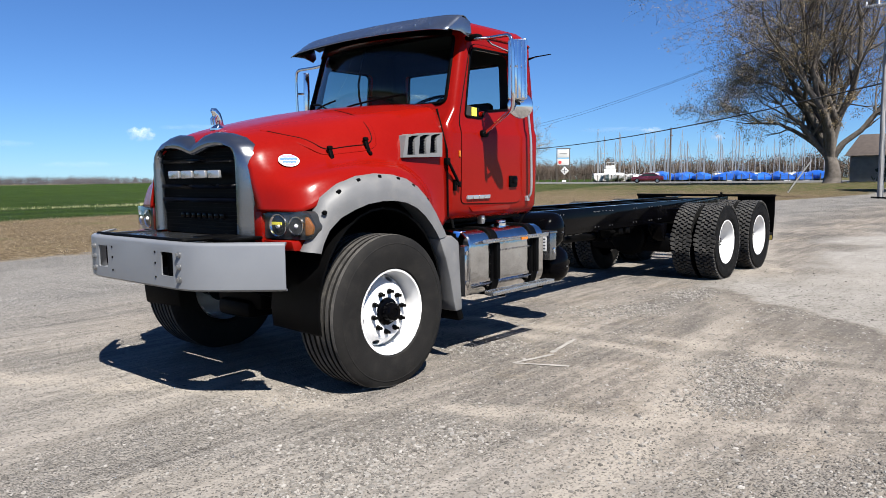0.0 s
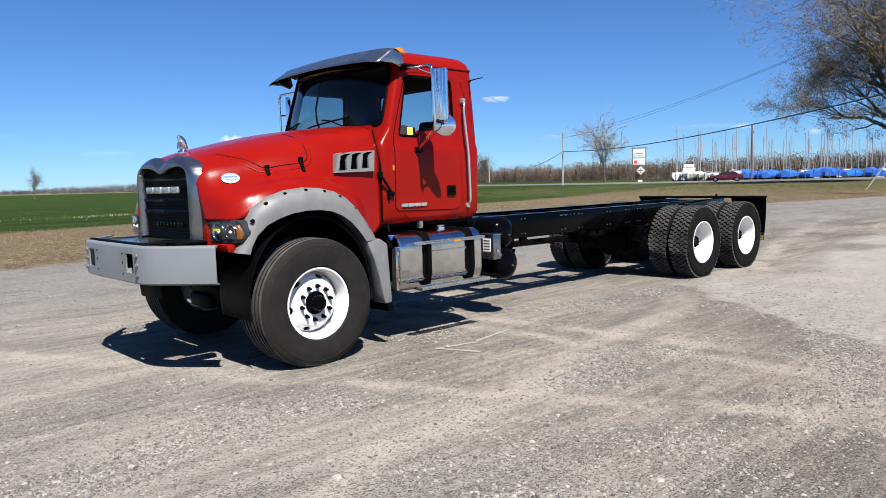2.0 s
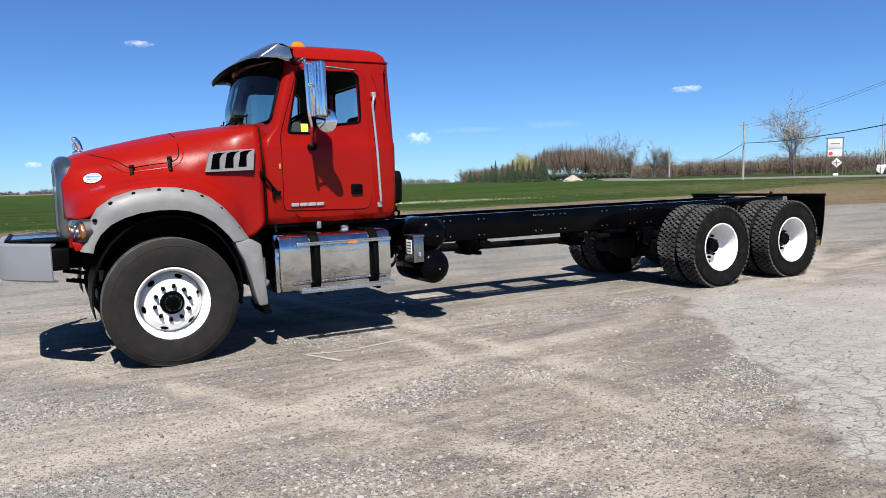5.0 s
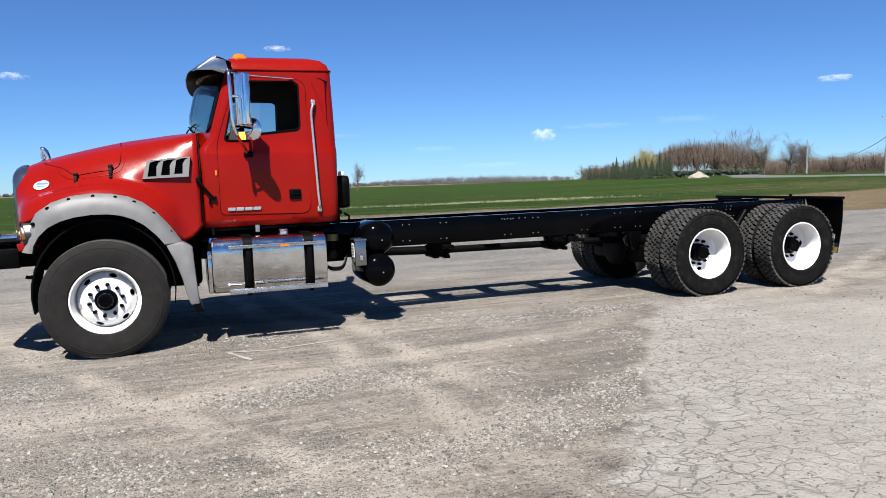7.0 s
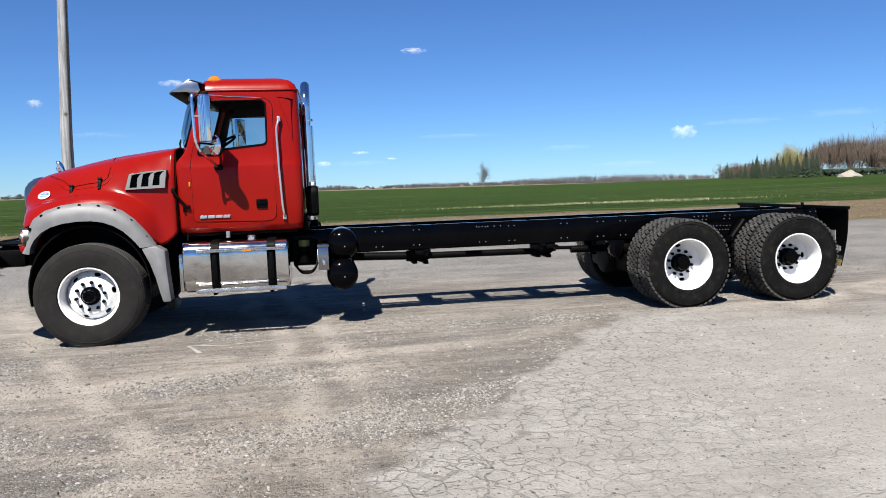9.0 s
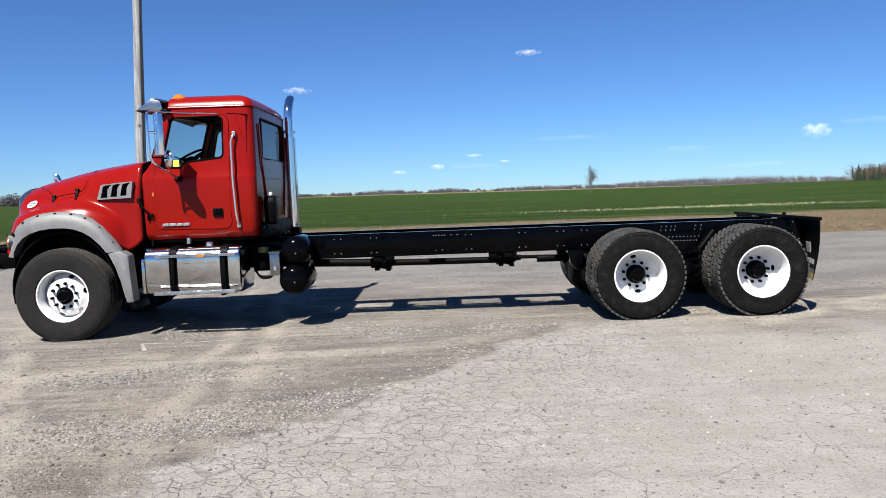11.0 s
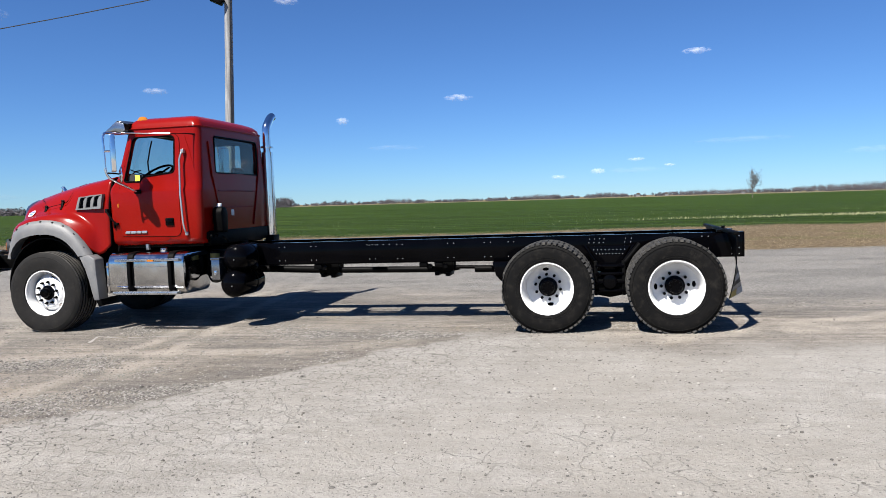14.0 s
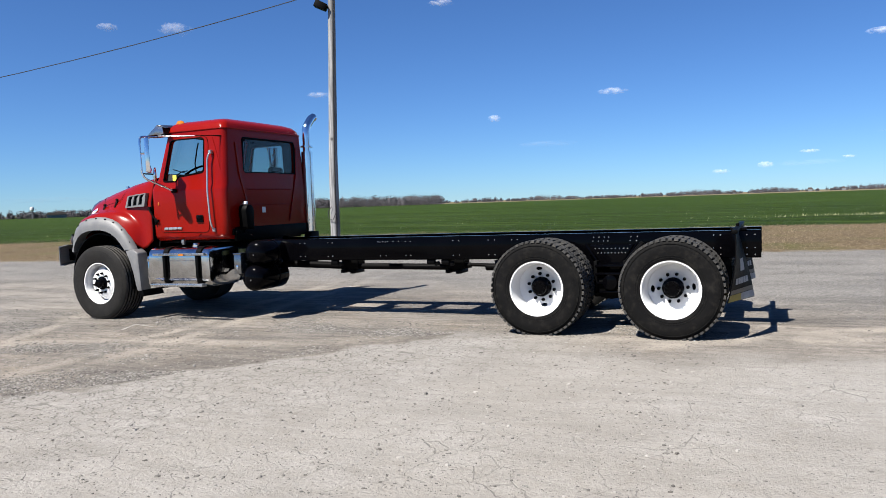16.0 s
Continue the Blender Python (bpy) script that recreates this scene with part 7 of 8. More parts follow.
def grow_tree(seed, height, limbs, spread, trunk_r, levels, kids, leaf, leaves, lean=(0, 0, 0), fork=0.16, low=None, thin=0.010):
    """Wood (tapered limbs) and leaf meshes' data for a broadleaf tree at the origin."""
    r = random.Random(seed)
    wv, wf, lv, lf = [], [], [], []

    def limb(p, d, length, rad, level):
        n = 8 if level == 0 else 6 if level == 1 else 4 if level == 2 else 3
        segs = 6 if level <= 1 else 4 if level == 2 else 3
        start = len(wv)
        ref = d.orthogonal().normalized()
        spots = []
        end = 0.55 if level == 0 else 0.18
        for k in range(segs + 1):
            t = k / segs
            rr = rad * (1 - (1 - end) * t)
            if level == 0 and k == 0:
                rr *= 1.45
            ref = (ref - d * ref.dot(d)).normalized()
            up = d.cross(ref)
            for q in range(n):
                a = 2 * math.pi * q / n
                wv.append(p + (ref * math.cos(a) + up * math.sin(a)) * rr)
            spots.append((p.copy(), d.copy(), rr))
            if k < segs:
                bend = 0.10 if level == 0 else 0.22
                d = (d + Vector((r.gauss(0, bend), r.gauss(0, bend), r.gauss(0.05 if level else 0.0, bend * 0.7)))).normalized()
                p = p + d * (length / segs)
        for k in range(segs):
            a, b = start + k * n, start + (k + 1) * n
            for q in range(n):
                wf.append((a + q, a + (q + 1) % n, b + (q + 1) % n, b + q))
        return spots

    def leafy(p, d):
        for _ in range(leaves):
            c = p + Vector((r.gauss(0, 1), r.gauss(0, 1), r.gauss(0, 1))) * leaf * 2.0
            u = Vector((r.gauss(0, 1), r.gauss(0, 1), r.gauss(0, 1))).normalized()
            v = u.orthogonal().normalized()
            s = leaf * r.uniform(0.6, 1.3)
            i = len(lv)
            lv.extend([c - u * s, c + v * s * 0.45, c + u * s, c - v * s * 0.45])
            lf.append((i, i + 1, i + 2, i + 3))

    def branch(spots, level, length):
        count = kids[min(level, len(kids) - 1)]
        for k in range(count):
            t = r.uniform(0.25, 1.0) if level else r.uniform(0.75, 1.0)
            p, d, rr = spots[min(len(spots) - 1, int(t * (len(spots) - 1) + 0.5))]
            out = Vector((r.gauss(0, 1), r.gauss(0, 1), r.gauss(0.25, 0.6))).normalized()
            out = (out - d * out.dot(d)).normalized()
            nd = (d * r.uniform(0.55, 0.95) + out * r.uniform(0.5, 0.9)).normalized()
            ln = length * r.uniform(0.42, 0.66)
            s2 = limb(p, nd, ln, max(rr * 0.62, thin), level + 1)
            if level + 1 < levels:
                branch(s2, level + 1, ln)
            else:
                for sp in s2[1:]:
                    leafy(sp[0], sp[1])

    trunk = limb(Vector((0, 0, -0.3)), (Vector((0, 0, 1)) + Vector(lean)).normalized(), height * fork, trunk_r, 0)
    for k in range(limbs):
        a = 2 * math.pi * (k + r.uniform(-0.25, 0.25)) / limbs
        steep = r.uniform(0.30, 1.0) if k else 0.1
        d = Vector((math.cos(a) * steep * spread, math.sin(a) * steep * spread, 1.0)).normalized()
        ln = height * r.uniform(0.50, 0.70)
        sp = limb(trunk[-1 - (k % 2)][0], d, ln, trunk_r * r.uniform(0.36, 0.5), 1)
        branch(sp, 1, ln)
    for d, ln, rad in (low or []):
        sp = limb(trunk[-2][0], Vector(d).normalized(), ln, rad, 1)
        branch(sp, 1, ln)
        branch(sp, 1, ln)
    return wv, wf, lv, lf


def tree(name, label, at, data, buds, group="", turn=0, scale=1.0):
    wv, wf, lv, lf = data
    t = thing(name, label, "tree", at, group, "", turn)
    t.scale = (scale,) * 3
    part("trunk", soup(wv, wf, BARK, True), None, t)
    part("crown", soup(lv, lf, buds), None, t, "sparse spring buds on fine twigs")
    return t


tree("large_tree", "huge spreading tree with grey bark and opening spring buds", (82.0, 13.9, 0.72), grow_tree(11, 31.0, 11, 0.26, 0.98, 5, [0, 6, 6, 4, 4], 0.10, 3, thin=0.012, fork=0.11, low=[((-0.1, 1.0, 0.75), 9.5, 0.38), ((-0.2, 1.0, 1.25), 10.0, 0.34), ((0.1, 0.75, 1.2), 13.0, 0.36), ((-0.3, -0.7, 1.5), 12.0, 0.36), ((0.3, -0.6, 1.4), 13.0, 0.34)]), BUDS)
small_data = grow_tree(5, 9.2, 7, 0.45, 0.20, 4, [0, 6, 5, 4], 0.09, 2, fork=0.22, thin=0.022)
tree("young_tree", "bare young tree beside the road", (104.7, 67.0, 0.75), small_data, SILVERBUDS)
tree("lone_tree", "lone bare tree standing in the crop field", (42.9, 176.8, 0.3), grow_tree(8, 5.4, 7, 0.22, 0.17, 4, [0, 6, 4, 3], 0.07, 1, fork=0.14, thin=0.03), TWIG).scale = (0.62, 0.62, 1.15)
for (x, y, z, h, sd) in ((166.9, 178.5, 1.0, 13.5, 21), (171.8, 174.0, 0.9, 11.5, 22), (176.7, 169.3, 0.9, 10.0, 23), (180.5, 166.0, 0.9, 9.0, 25)):
    tree("bare_tree", "bare grey-brown broadleaf tree at the wood's edge", (x, y, z), grow_tree(sd, h, 7, 0.5, 0.28, 3, [0, 8, 7, 5], 0.13, 2, fork=0.2, thin=0.04), TWIG, "bare trees at the wood's edge")


def bare_wood(name, label, spots, mat, seed, twigs=16, fuzz=30, size=0.5):
    """Many bare trees seen from afar: each a stem and a fan of upswept twigs."""
    r = random.Random(seed)
    vs, fs = [], []
    for x, y, z, h in spots:
        w = h * r.uniform(0.26, 0.46)
        base = Vector((x, y, z - 0.3))
        for k in range(twigs):
            a, q = r.uniform(0, 2 * math.pi), r.uniform(0.1, 1.0)
            root = base + Vector((0, 0, h * r.uniform(0.02, 0.40)))
            tip = base + Vector((math.cos(a) * w * q, math.sin(a) * w * q, h * (1.0 - 0.42 * q * q) * r.uniform(0.62, 1.0)))
            side = Vector((math.sin(a + r.uniform(-1, 1)), -math.cos(a), 0.1)).normalized() * h * r.uniform(0.008, 0.02)
            mid = (root + tip) / 2 + Vector((0, 0, -0.06 * h * q))
            i = len(vs)
            vs.extend([root - side * 0.4, root + side * 0.4, mid + side * 1.2, tip, mid - side * 1.2])
            fs.append((i, i + 1, i + 2, i + 3, i + 4))
        for k in range(fuzz):
            # haze of fine twigs filling the crown
            a, q, up = r.uniform(0, 2 * math.pi), math.sqrt(r.random()), r.random()
            c = base + Vector((math.cos(a) * w * q, math.sin(a) * w * q, h * (0.08 + 0.86 * up * (1.0 - 0.42 * q * q))))
            d1 = Vector((r.gauss(0, 1), r.gauss(0, 1), r.gauss(0, 1))).normalized()
            d2 = d1.orthogonal().normalized()
            sz = size * r.uniform(0.5, 1.3)
            i = len(vs)
            vs.extend([c - d1 * sz, c + d2 * sz * 0.5, c + d1 * sz, c - d2 * sz * 0.5])
            fs.append((i, i + 1, i + 2, i + 3))
    ob = new(name, soup(vs, fs, mat))
    return tagged(ob, label, "woodland", kind="stuff")


rw_ = random.Random(77)
# the wood on its low rise, from the spruce row to the road
spots = []
for k in range(330):
    t = rw_.random()
    d = rw_.uniform(0, 34)
    x, y = 146 + 40 * t + d * 0.68, 243 - 54 * t + d * 0.73
    hill = 5.2 * math.exp(-((t - 0.62) / 0.30) ** 2)
    spots.append((x, y, 0.9 + hill * min(1, d / 14), rw_.uniform(7.5, 12.0) * (0.60 + 0.42 * math.exp(-((t - 0.70) / 0.34) ** 2))))
bare_wood("bare_wood", "bare brown spring woodland on a low rise", spots, TWIG, 3, 12, 340, 0.20)
# low woods behind the boats and along the road
spots = []
for k in range(740):
    t = rw_.random()
    d = rw_.uniform(0, 45)
    x, y = 215 + 45 * t + d * 0.8, -40 + 335 * t + d * 0.3
    spots.append((x, y, 0.8, rw_.uniform(6.5, 10.5)))
bare_wood("roadside_wood", "low bare woodland behind the boat yard", spots, TWIG, 4, 6, 330, 0.28)
# far tree lines along the field's end
# The haze of distance is put into this greyer, bluer twig colour.
HAZYTWIG = surface("hazed_twigs", (0.058, 0.055, 0.062), (0.092, 0.087, 0.092), (0.9, 1.0), 0.0, 0.02, 0.3, 0.0, shine=0.1)
spots = []
for k in range(1900):
    az = math.radians(rw_.uniform(-40, 36))
    d = 690 + 60 * math.sin(az * 9) + rw_.uniform(0, 60)
    clump = 0.5 + 0.5 * math.sin(az * 47 + 2.0 * math.sin(az * 19))
    if rw_.random() < 0.45 + 0.55 * clump:
        spots.append((math.sin(az) * d, math.cos(az) * d, 0.2, rw_.uniform(2.8, 5.6) * (0.65 + 0.5 * clump)))
for k in range(420):
    az = math.radians(rw_.uniform(-39, -23.5))
    d = 455 + rw_.uniform(0, 40)
    spots.append((math.sin(az) * d, math.cos(az) * d, 0.0, rw_.uniform(6.0, 8.6)))
for k in range(800):
    az = math.radians(rw_.uniform(-75, -39))
    d = 430 + rw_.uniform(0, 60)
    spots.append((math.sin(az) * d, math.cos(az) * d, 0.0, rw_.uniform(2.6, 5.6)))
for k in range(420):
    az = math.radians(rw_.uniform(14, 30))
    d = 880 + rw_.uniform(0, 90)
    spots.append((math.sin(az) * d, math.cos(az) * d, 0.5, rw_.uniform(7, 11) * (0.6 + 0.5 * math.sin((math.degrees(az) - 14) / 16 * math.pi))))
bare_wood("far_tree_line", "thin grey-brown line of trees at the field's far end", spots, HAZYTWIG, 6, 5, 70, 0.42)
# far farm buildings and a water tower, tiny and pale
for az, d, w, h in ((-1.5, 715, 3, 2.2), (-3.5, 700, 2.5, 2.0), (-8.0, 705, 3, 2), (3.5, 720, 3.5, 2.2), (5.6, 715, 3, 2), (-52.0, 405, 9, 1.7), (-56.5, 440, 6, 2.2), (11.0, 690, 3, 2)):
    a = math.radians(az)
    b = thing("farmhouse", "tiny pale farmhouse among the far trees", "house", (math.sin(a) * d, math.cos(a) * d, 0.0), "far farmhouses", "", -az)
    part("wall", box(-w / 2, w / 2, -2, 2, -0.5, h, 0.0), SIDING, b)
    part("roof", prism([(-w / 2 - 0.4, h), (w / 2 + 0.4, h), (w / 2 - 0.6, h + 1.2), (-w / 2 + 0.6, h + 1.2)], -2.3, 2.3, 0.0), ROOFING, b)
wt = thing("water_tower", "pale round water tower on a slim stem", "water tower", (math.sin(math.radians(-53.5)) * 420, math.cos(math.radians(-53.5)) * 420, 0.0))
wt.scale = (0.5, 0.5, 0.72)
part("stem", cyl((0, 0, -0.5), (0, 0, 5.6), 0.7, 0.5, 12), SIDING, wt)
part("bowl", turned(lathe([(5.2, 0.6), (6.0, 1.9), (7.2, 2.1), (8.2, 1.5), (8.6, 0.0)], 16), Matrix.Rotation(radians(90), 4, "X")), HULL, wt)

# spruce row, hedge, spoil heap


def conifer(seed, h, w, tiers):
    r = random.Random(seed)
    vs, fs = [], []
    for k in range(tiers):
        t = k / tiers
        z = h * (0.06 + 0.92 * t)
        n = max(5, int(16 * (1 - t)))
        for q in range(n):
            a = 2 * math.pi * (q + r.random()) / n
            reach = w * (1 - t) ** 0.85 * r.uniform(0.65, 1.12) + 0.05
            tip = Vector((math.cos(a) * reach, math.sin(a) * reach, z - reach * 0.30 + r.uniform(-0.1, 0.1) * h * 0.1))
            side = Vector((-math.sin(a), math.cos(a), 0)) * reach * 0.26
            i = len(vs)
            vs.extend([Vector((0, 0, z + h * 0.07)), tip + side - Vector((math.cos(a), math.sin(a), 0)) * reach * 0.35, tip, tip - side - Vector((math.cos(a), math.sin(a), 0)) * reach * 0.35])
            fs.append((i, i + 1, i + 2, i + 3))
    return vs, fs


first = None
for k in range(15):
    t = k / 14
    x, y = 113.7 + 18.5 * t + rw_.uniform(-0.6, 0.6), 180.5 - 12.4 * t + rw_.uniform(-0.6, 0.6)
    sc = (0.95 + 0.55 * t) * rw_.uniform(0.8, 1.15)
    if k in (1, 2):
        sc *= 0.75
    if first is None:
        first = thing("spruce", "small dark green spruce in a row", "conifer", (x, y, 1.2), "spruce row")
        vs, fs = conifer(2, 5.0, 1.15, 26)
        part("foliage", soup(vs, fs, NEEDLES), None, first)
        part("trunk", cyl((0, 0, -0.3), (0, 0, 4.6), 0.10, 0.02, 6), BARK, first)
        first.scale = (sc,) * 3
    else:
        c = copy_thing(first, pose(x, y, 1.2, 0, 0, rw_.uniform(0, 360)))
        c.scale = (sc * rw_.uniform(0.9, 1.2), sc * rw_.uniform(0.9, 1.2), sc)
tree("willow", "yellow-green budding willow behind the spruces", (138.4, 188.3, 1.0), grow_tree(31, 9.0, 8, 0.6, 0.22, 3, [0, 8, 8, 6], 0.16, 4, fork=0.15), YELLOWBUDS)


def leaf_bank(name, label, line, h, w, count, mat, seed, size=0.30):
    r = random.Random(seed)
    vs, fs = [], []
    for k in range(count):
        t = r.random() * (len(line) - 1)
        i = int(t)
        a, b = Vector(line[i]), Vector(line[min(i + 1, len(line) - 1)])
        c = a.lerp(b, t - i) + Vector((r.uniform(-w, w), r.uniform(-w, w), h * math.sqrt(r.random()) * r.uniform(0.75, 1.05)))
        u = Vector((r.gauss(0, 1), r.gauss(0, 1), r.gauss(0, 1))).normalized()
        v = u.orthogonal()
        s = size * r.uniform(0.6, 1.4)
        j = len(vs)
        vs.extend([c - u * s, c + v * s, c + u * s, c - v * s])
        fs.append((j, j + 1, j + 2, j + 3))
    return tagged(new(name, soup(vs, fs, mat)), label, "hedge", kind="stuff")


leaf_bank("hedge", "long clipped dark green hedge at the field's edge", [(136, 178, 1.2), (146, 169.5, 1.2), (157, 160.5, 1.2)], 1.7, 0.9, 2600, NEEDLES, 9)
pb = bmesh.new()
bmesh.ops.create_uvsphere(pb, u_segments=28, v_segments=14, radius=1.0)
for v in pb.verts:
    n1 = noise.noise(v.co * 2.3) * 0.18
    h = max(0.0, 1 - math.hypot(v.co.x, v.co.y)) ** 0.9
    v.co.x *= 3.6 * (1 + n1)
    v.co.y *= 2.6 * (1 + n1)
    v.co.z = 1.55 * h * (1 + n1) if v.co.z > 0 else -0.2
tagged(part("spoil_heap", pb, SANDPILE), "pale heap of sandy spoil in the field", "heap").matrix_basis = pose(125.9, 147.7, 1.0, 0, 0, 35)

# road on its bank


def road_strip():
    line = [(128, -120), (121, -60), (115, 0), (109, 28), (103, 48), (99, 66), (106, 95), (126, 128), (165, 176), (240, 260)]
    rings = []
    for i, p in enumerate(line):
        a, b = Vector(line[max(i - 1, 0)]), Vector(line[min(i + 1, len(line) - 1)])
        d = (b - a).normalized()
        n = Vector((-d.y, d.x))
        z = ground_height(*p)
        rings.append([(p[0] + n.x * w, p[1] + n.y * w, z + h) for w, h in ((-6.0, -0.3), (-4.0, 0.12), (-3.2, 0.20), (0, 0.24), (3.2, 0.20), (4.0, 0.12), (6.0, -0.3))])
    return loft(rings, closed=False, caps=False)


tagged(part("road", road_strip(), ASPHALT), "grey asphalt country road on a low bank", "road", kind="structure")

# utility poles and cables


def wire(name, label, a, b, sag, r):
    a, b = Vector(a), Vector(b)
    pts = [a.lerp(b, k / 16) - Vector((0, 0, sag * 4 * (k / 16) * (1 - k / 16))) for k in range(17)]
    return tagged(part(name, tube(pts, r, 5), CABLE), label, "cable")


yard_pole = thing("light_pole", "tall weathered grey wooden pole with a floodlight", "pole", (-4.43, 12.18, 0.0))
part("shaft", tube([(0.0, 0, -0.4), (0.02, 0.03, 3.0), (0.12, 0.06, 6.0), (0.24, 0.08, 9.6)], [0.17, 0.15, 0.13, 0.115], 14), POLEWOOD, yard_pole, "weathered grey wooden shaft")
part("conduit", tube([(0.13, -0.12, 0.2), (0.15, -0.10, 3.0), (0.24, -0.08, 6.0), (0.33, -0.06, 8.3)], 0.022, 6), CABLE, yard_pole, "black conduit up the pole")
part("meter_loop", tube([(0.02, -0.19, 1.45), (-0.10, -0.22, 1.30), (-0.08, -0.22, 1.05), (0.06, -0.20, 1.0), (0.16, -0.16, 1.25), (0.16, -0.16, 2.2)], 0.014, 6), CABLE, yard_pole)
flood = part("floodlight", prism(round_outline([(-0.24, -0.10), (0.16, -0.14), (0.20, 0.06), (-0.20, 0.14)], 0.03, 3), -0.16, 0.16, 0.02), BLACK, yard_pole, "dark metal floodlight on a short arm")
flood.matrix_basis = pose(-0.07, -0.12, 8.06, 0, 18, 20)
part("light_arm", cyl((0.19, 0.06, 7.98), (0.00, -0.09, 8.04), 0.025, n=8), BLACK, yard_pole)
wire("yard_cable", "thin black cable strung from the yard pole", (-4.21, 12.22, 8.57), (-48.0, 9.0, 6.5), 0.92, 0.016)
far_yard_pole = thing("utility_pole", "grey wooden utility pole carrying the yard cable", "pole", (-48.0, 9.0, 0.0))
part("shaft", tube([(0, 0, -0.4), (0, 0, 7.1)], [0.16, 0.12], 12), POLEWOOD, far_yard_pole)

tp = thing("utility_pole", "wooden utility pole with crossarm and grey transformer", "pole", (43.26, 3.05, 0.35))
part("shaft", tube([(0, 0, -0.4), (0.0, 0.05, 5.5), (-0.02, 0.02, 11.2)], [0.155, 0.135, 0.11], 12), POLEWOOD, tp)
arm = part("crossarm", box(-0.06, 0.06, -1.2, 1.2, 10.35, 10.48, 0.01), POLEWOOD, tp)
for y in (-1.1, -0.5, 0.5, 1.1):
    part("insulator", cyl((0, y, 10.48), (0, y, 10.68), 0.05, 0.035, 8), WHITELABEL, arm)
part("transformer", join(cyl((-0.28, -0.16, 7.7), (-0.28, -0.16, 8.5), 0.20, n=18, bev=0.04), cyl((-0.30, -0.10, 8.5), (-0.30, -0.10, 8.72), 0.04, n=8)), HULL, tp, "pale grey transformer can")
bp = thing("utility_pole", "pale wooden roadside utility pole with a short crossarm", "pole", (90.1, 65.0, 0.70))
part("shaft", tube([(0, 0, -0.4), (0.08, -0.05, 8.3)], [0.17, 0.12], 10), POLEWOOD, bp)
part("crossarm", box(-0.9, 0.9, -0.06, 0.06, 7.85, 7.97, 0.01), POLEWOOD, bp)
dp = thing("utility_pole", "slim dark pole beside the boat yard", "pole", (106.2, 42.0, 0.9))
part("shaft", tube([(0, 0, -0.4), (0, 0, 8.3)], [0.15, 0.11], 10), DARKWOOD, dp)
part("lamp_head", box(-0.12, 0.5, -0.1, 0.1, 7.0, 7.25, 0.03), DARKWOOD, dp)
fp = thing("utility_pole", "distant wooden roadside utility pole", "pole", (158.8, 144.8, 0.6))
part("shaft", tube([(0, 0, -0.4), (0, 0, 9.6)], [0.18, 0.13], 10), POLEWOOD, fp)
wire("road_cable", "thick black cable sagging between roadside poles", (43.24, 3.05, 6.55), (90.2, 64.95, 6.0), 1.0, 0.045)
wire("road_cable", "thick black cable sagging between roadside poles", (90.2, 64.95, 6.0), (158.8, 144.8, 8.2), 3.0, 0.04)
wire("road_cable", "thick black cable sagging between roadside poles", (43.24, 3.05, 6.55), (20.0, -48.0, 7.4), 0.9, 0.035)
for dz in (0.0, 0.5):
    wire("power_line", "thin overhead power line", (43.2, 4.1, 10.9), (90.1, 65.3, 8.6 - dz), 1.1, 0.012)
wire("guy_wire", "yellow-sleeved guy wire braced to the ground", (51.84, 10.19, 0.35), (43.4, 3.4, 9.6), 0.0, 0.012)
gs = tagged(part("guy_guard", cyl((51.84, 10.19, 0.33), (52.25, 8.80, 2.58), 0.05, n=10), FADEDWHITE), "straw-coloured guy-wire guard leaning in the grass", "guy guard")

# roadside sign
sg = thing("roadside_sign", "white two-panel roadside sign on dark posts", "sign", (103.0, 59.2, 0.7), "", "", -58)
for x in (-1.05, 1.05):
    part("post", box(x - 0.07, x + 0.07, -0.06, 0.06, -0.5, 5.8, 0.01), DARKWOOD, sg)
part("crossbar", box(-1.2, 1.2, -0.06, 0.06, 5.70, 5.84, 0.01), DARKWOOD, sg)
up = part("panel", box(-0.95, 0.95, -0.05, 0.05, 4.30, 5.62, 0.01), HULL, sg, "white painted sign panel")
part("panel_bar", box(-0.6, 0.6, -0.056, -0.05, 4.85, 5.0, 0), SIDING, up)
lo = part("panel", box(-0.95, 0.95, -0.05, 0.05, 3.05, 4.05, 0.01), HULL, sg, "white painted sign panel")
part("red_disc", cyl((-0.55, -0.05, 3.5), (-0.55, -0.06, 3.5), 0.28, n=18), surface("sign_red", (0.45, 0.03, 0.03), (0.55, 0.05, 0.04), (0.4, 0.5)), lo)
di = part("diamond_panel", turned(box(-0.5, 0.5, -0.04, 0.04, -0.5, 0.5, 0.01), pose(0.25, -0.02, 2.1, 0, 45, 0)), HULL, sg, "white diamond road sign")
part("black_cross", join(box(0.20, 0.30, -0.07, -0.06, 1.70, 2.5, 0), box(-0.15, 0.65, -0.07, -0.06, 2.05, 2.15, 0)), DARKINK, di)
part("low_panel", box(-0.2, 0.5, -0.35, -0.30, -0.3, 0.55, 0.01), HULL, sg)

# boat yard


def hull_mesh(length, beam, depth):
    rings = []
    for k in range(11):
        t = k / 10
        w = beam / 2 * (math.sin(math.pi * min(1.0, 0.16 + 0.84 * (1 - t) ** 0.75)) ** 0.6 if t < 0.999 else 0.02)
        w = beam / 2 * max(0.03, (1 - t ** 2.6)) * (0.78 + 0.22 * min(1, (1 - t) * 0 + t * 3))
        x = (t - 0.5) * length
        sheer = 0.15 * t * t
        rings.append([(x, -w, depth + sheer), (x, -w * 0.92, depth * 0.55 + sheer), (x, -w * 0.5, depth * 0.15 + sheer * 2), (x, 0, 0.0 + sheer * 3 * t), (x, w * 0.5, depth * 0.15 + sheer * 2), (x, w * 0.92, depth * 0.55 + sheer), (x, w, depth + sheer)])
    return loft(rings, closed=True)


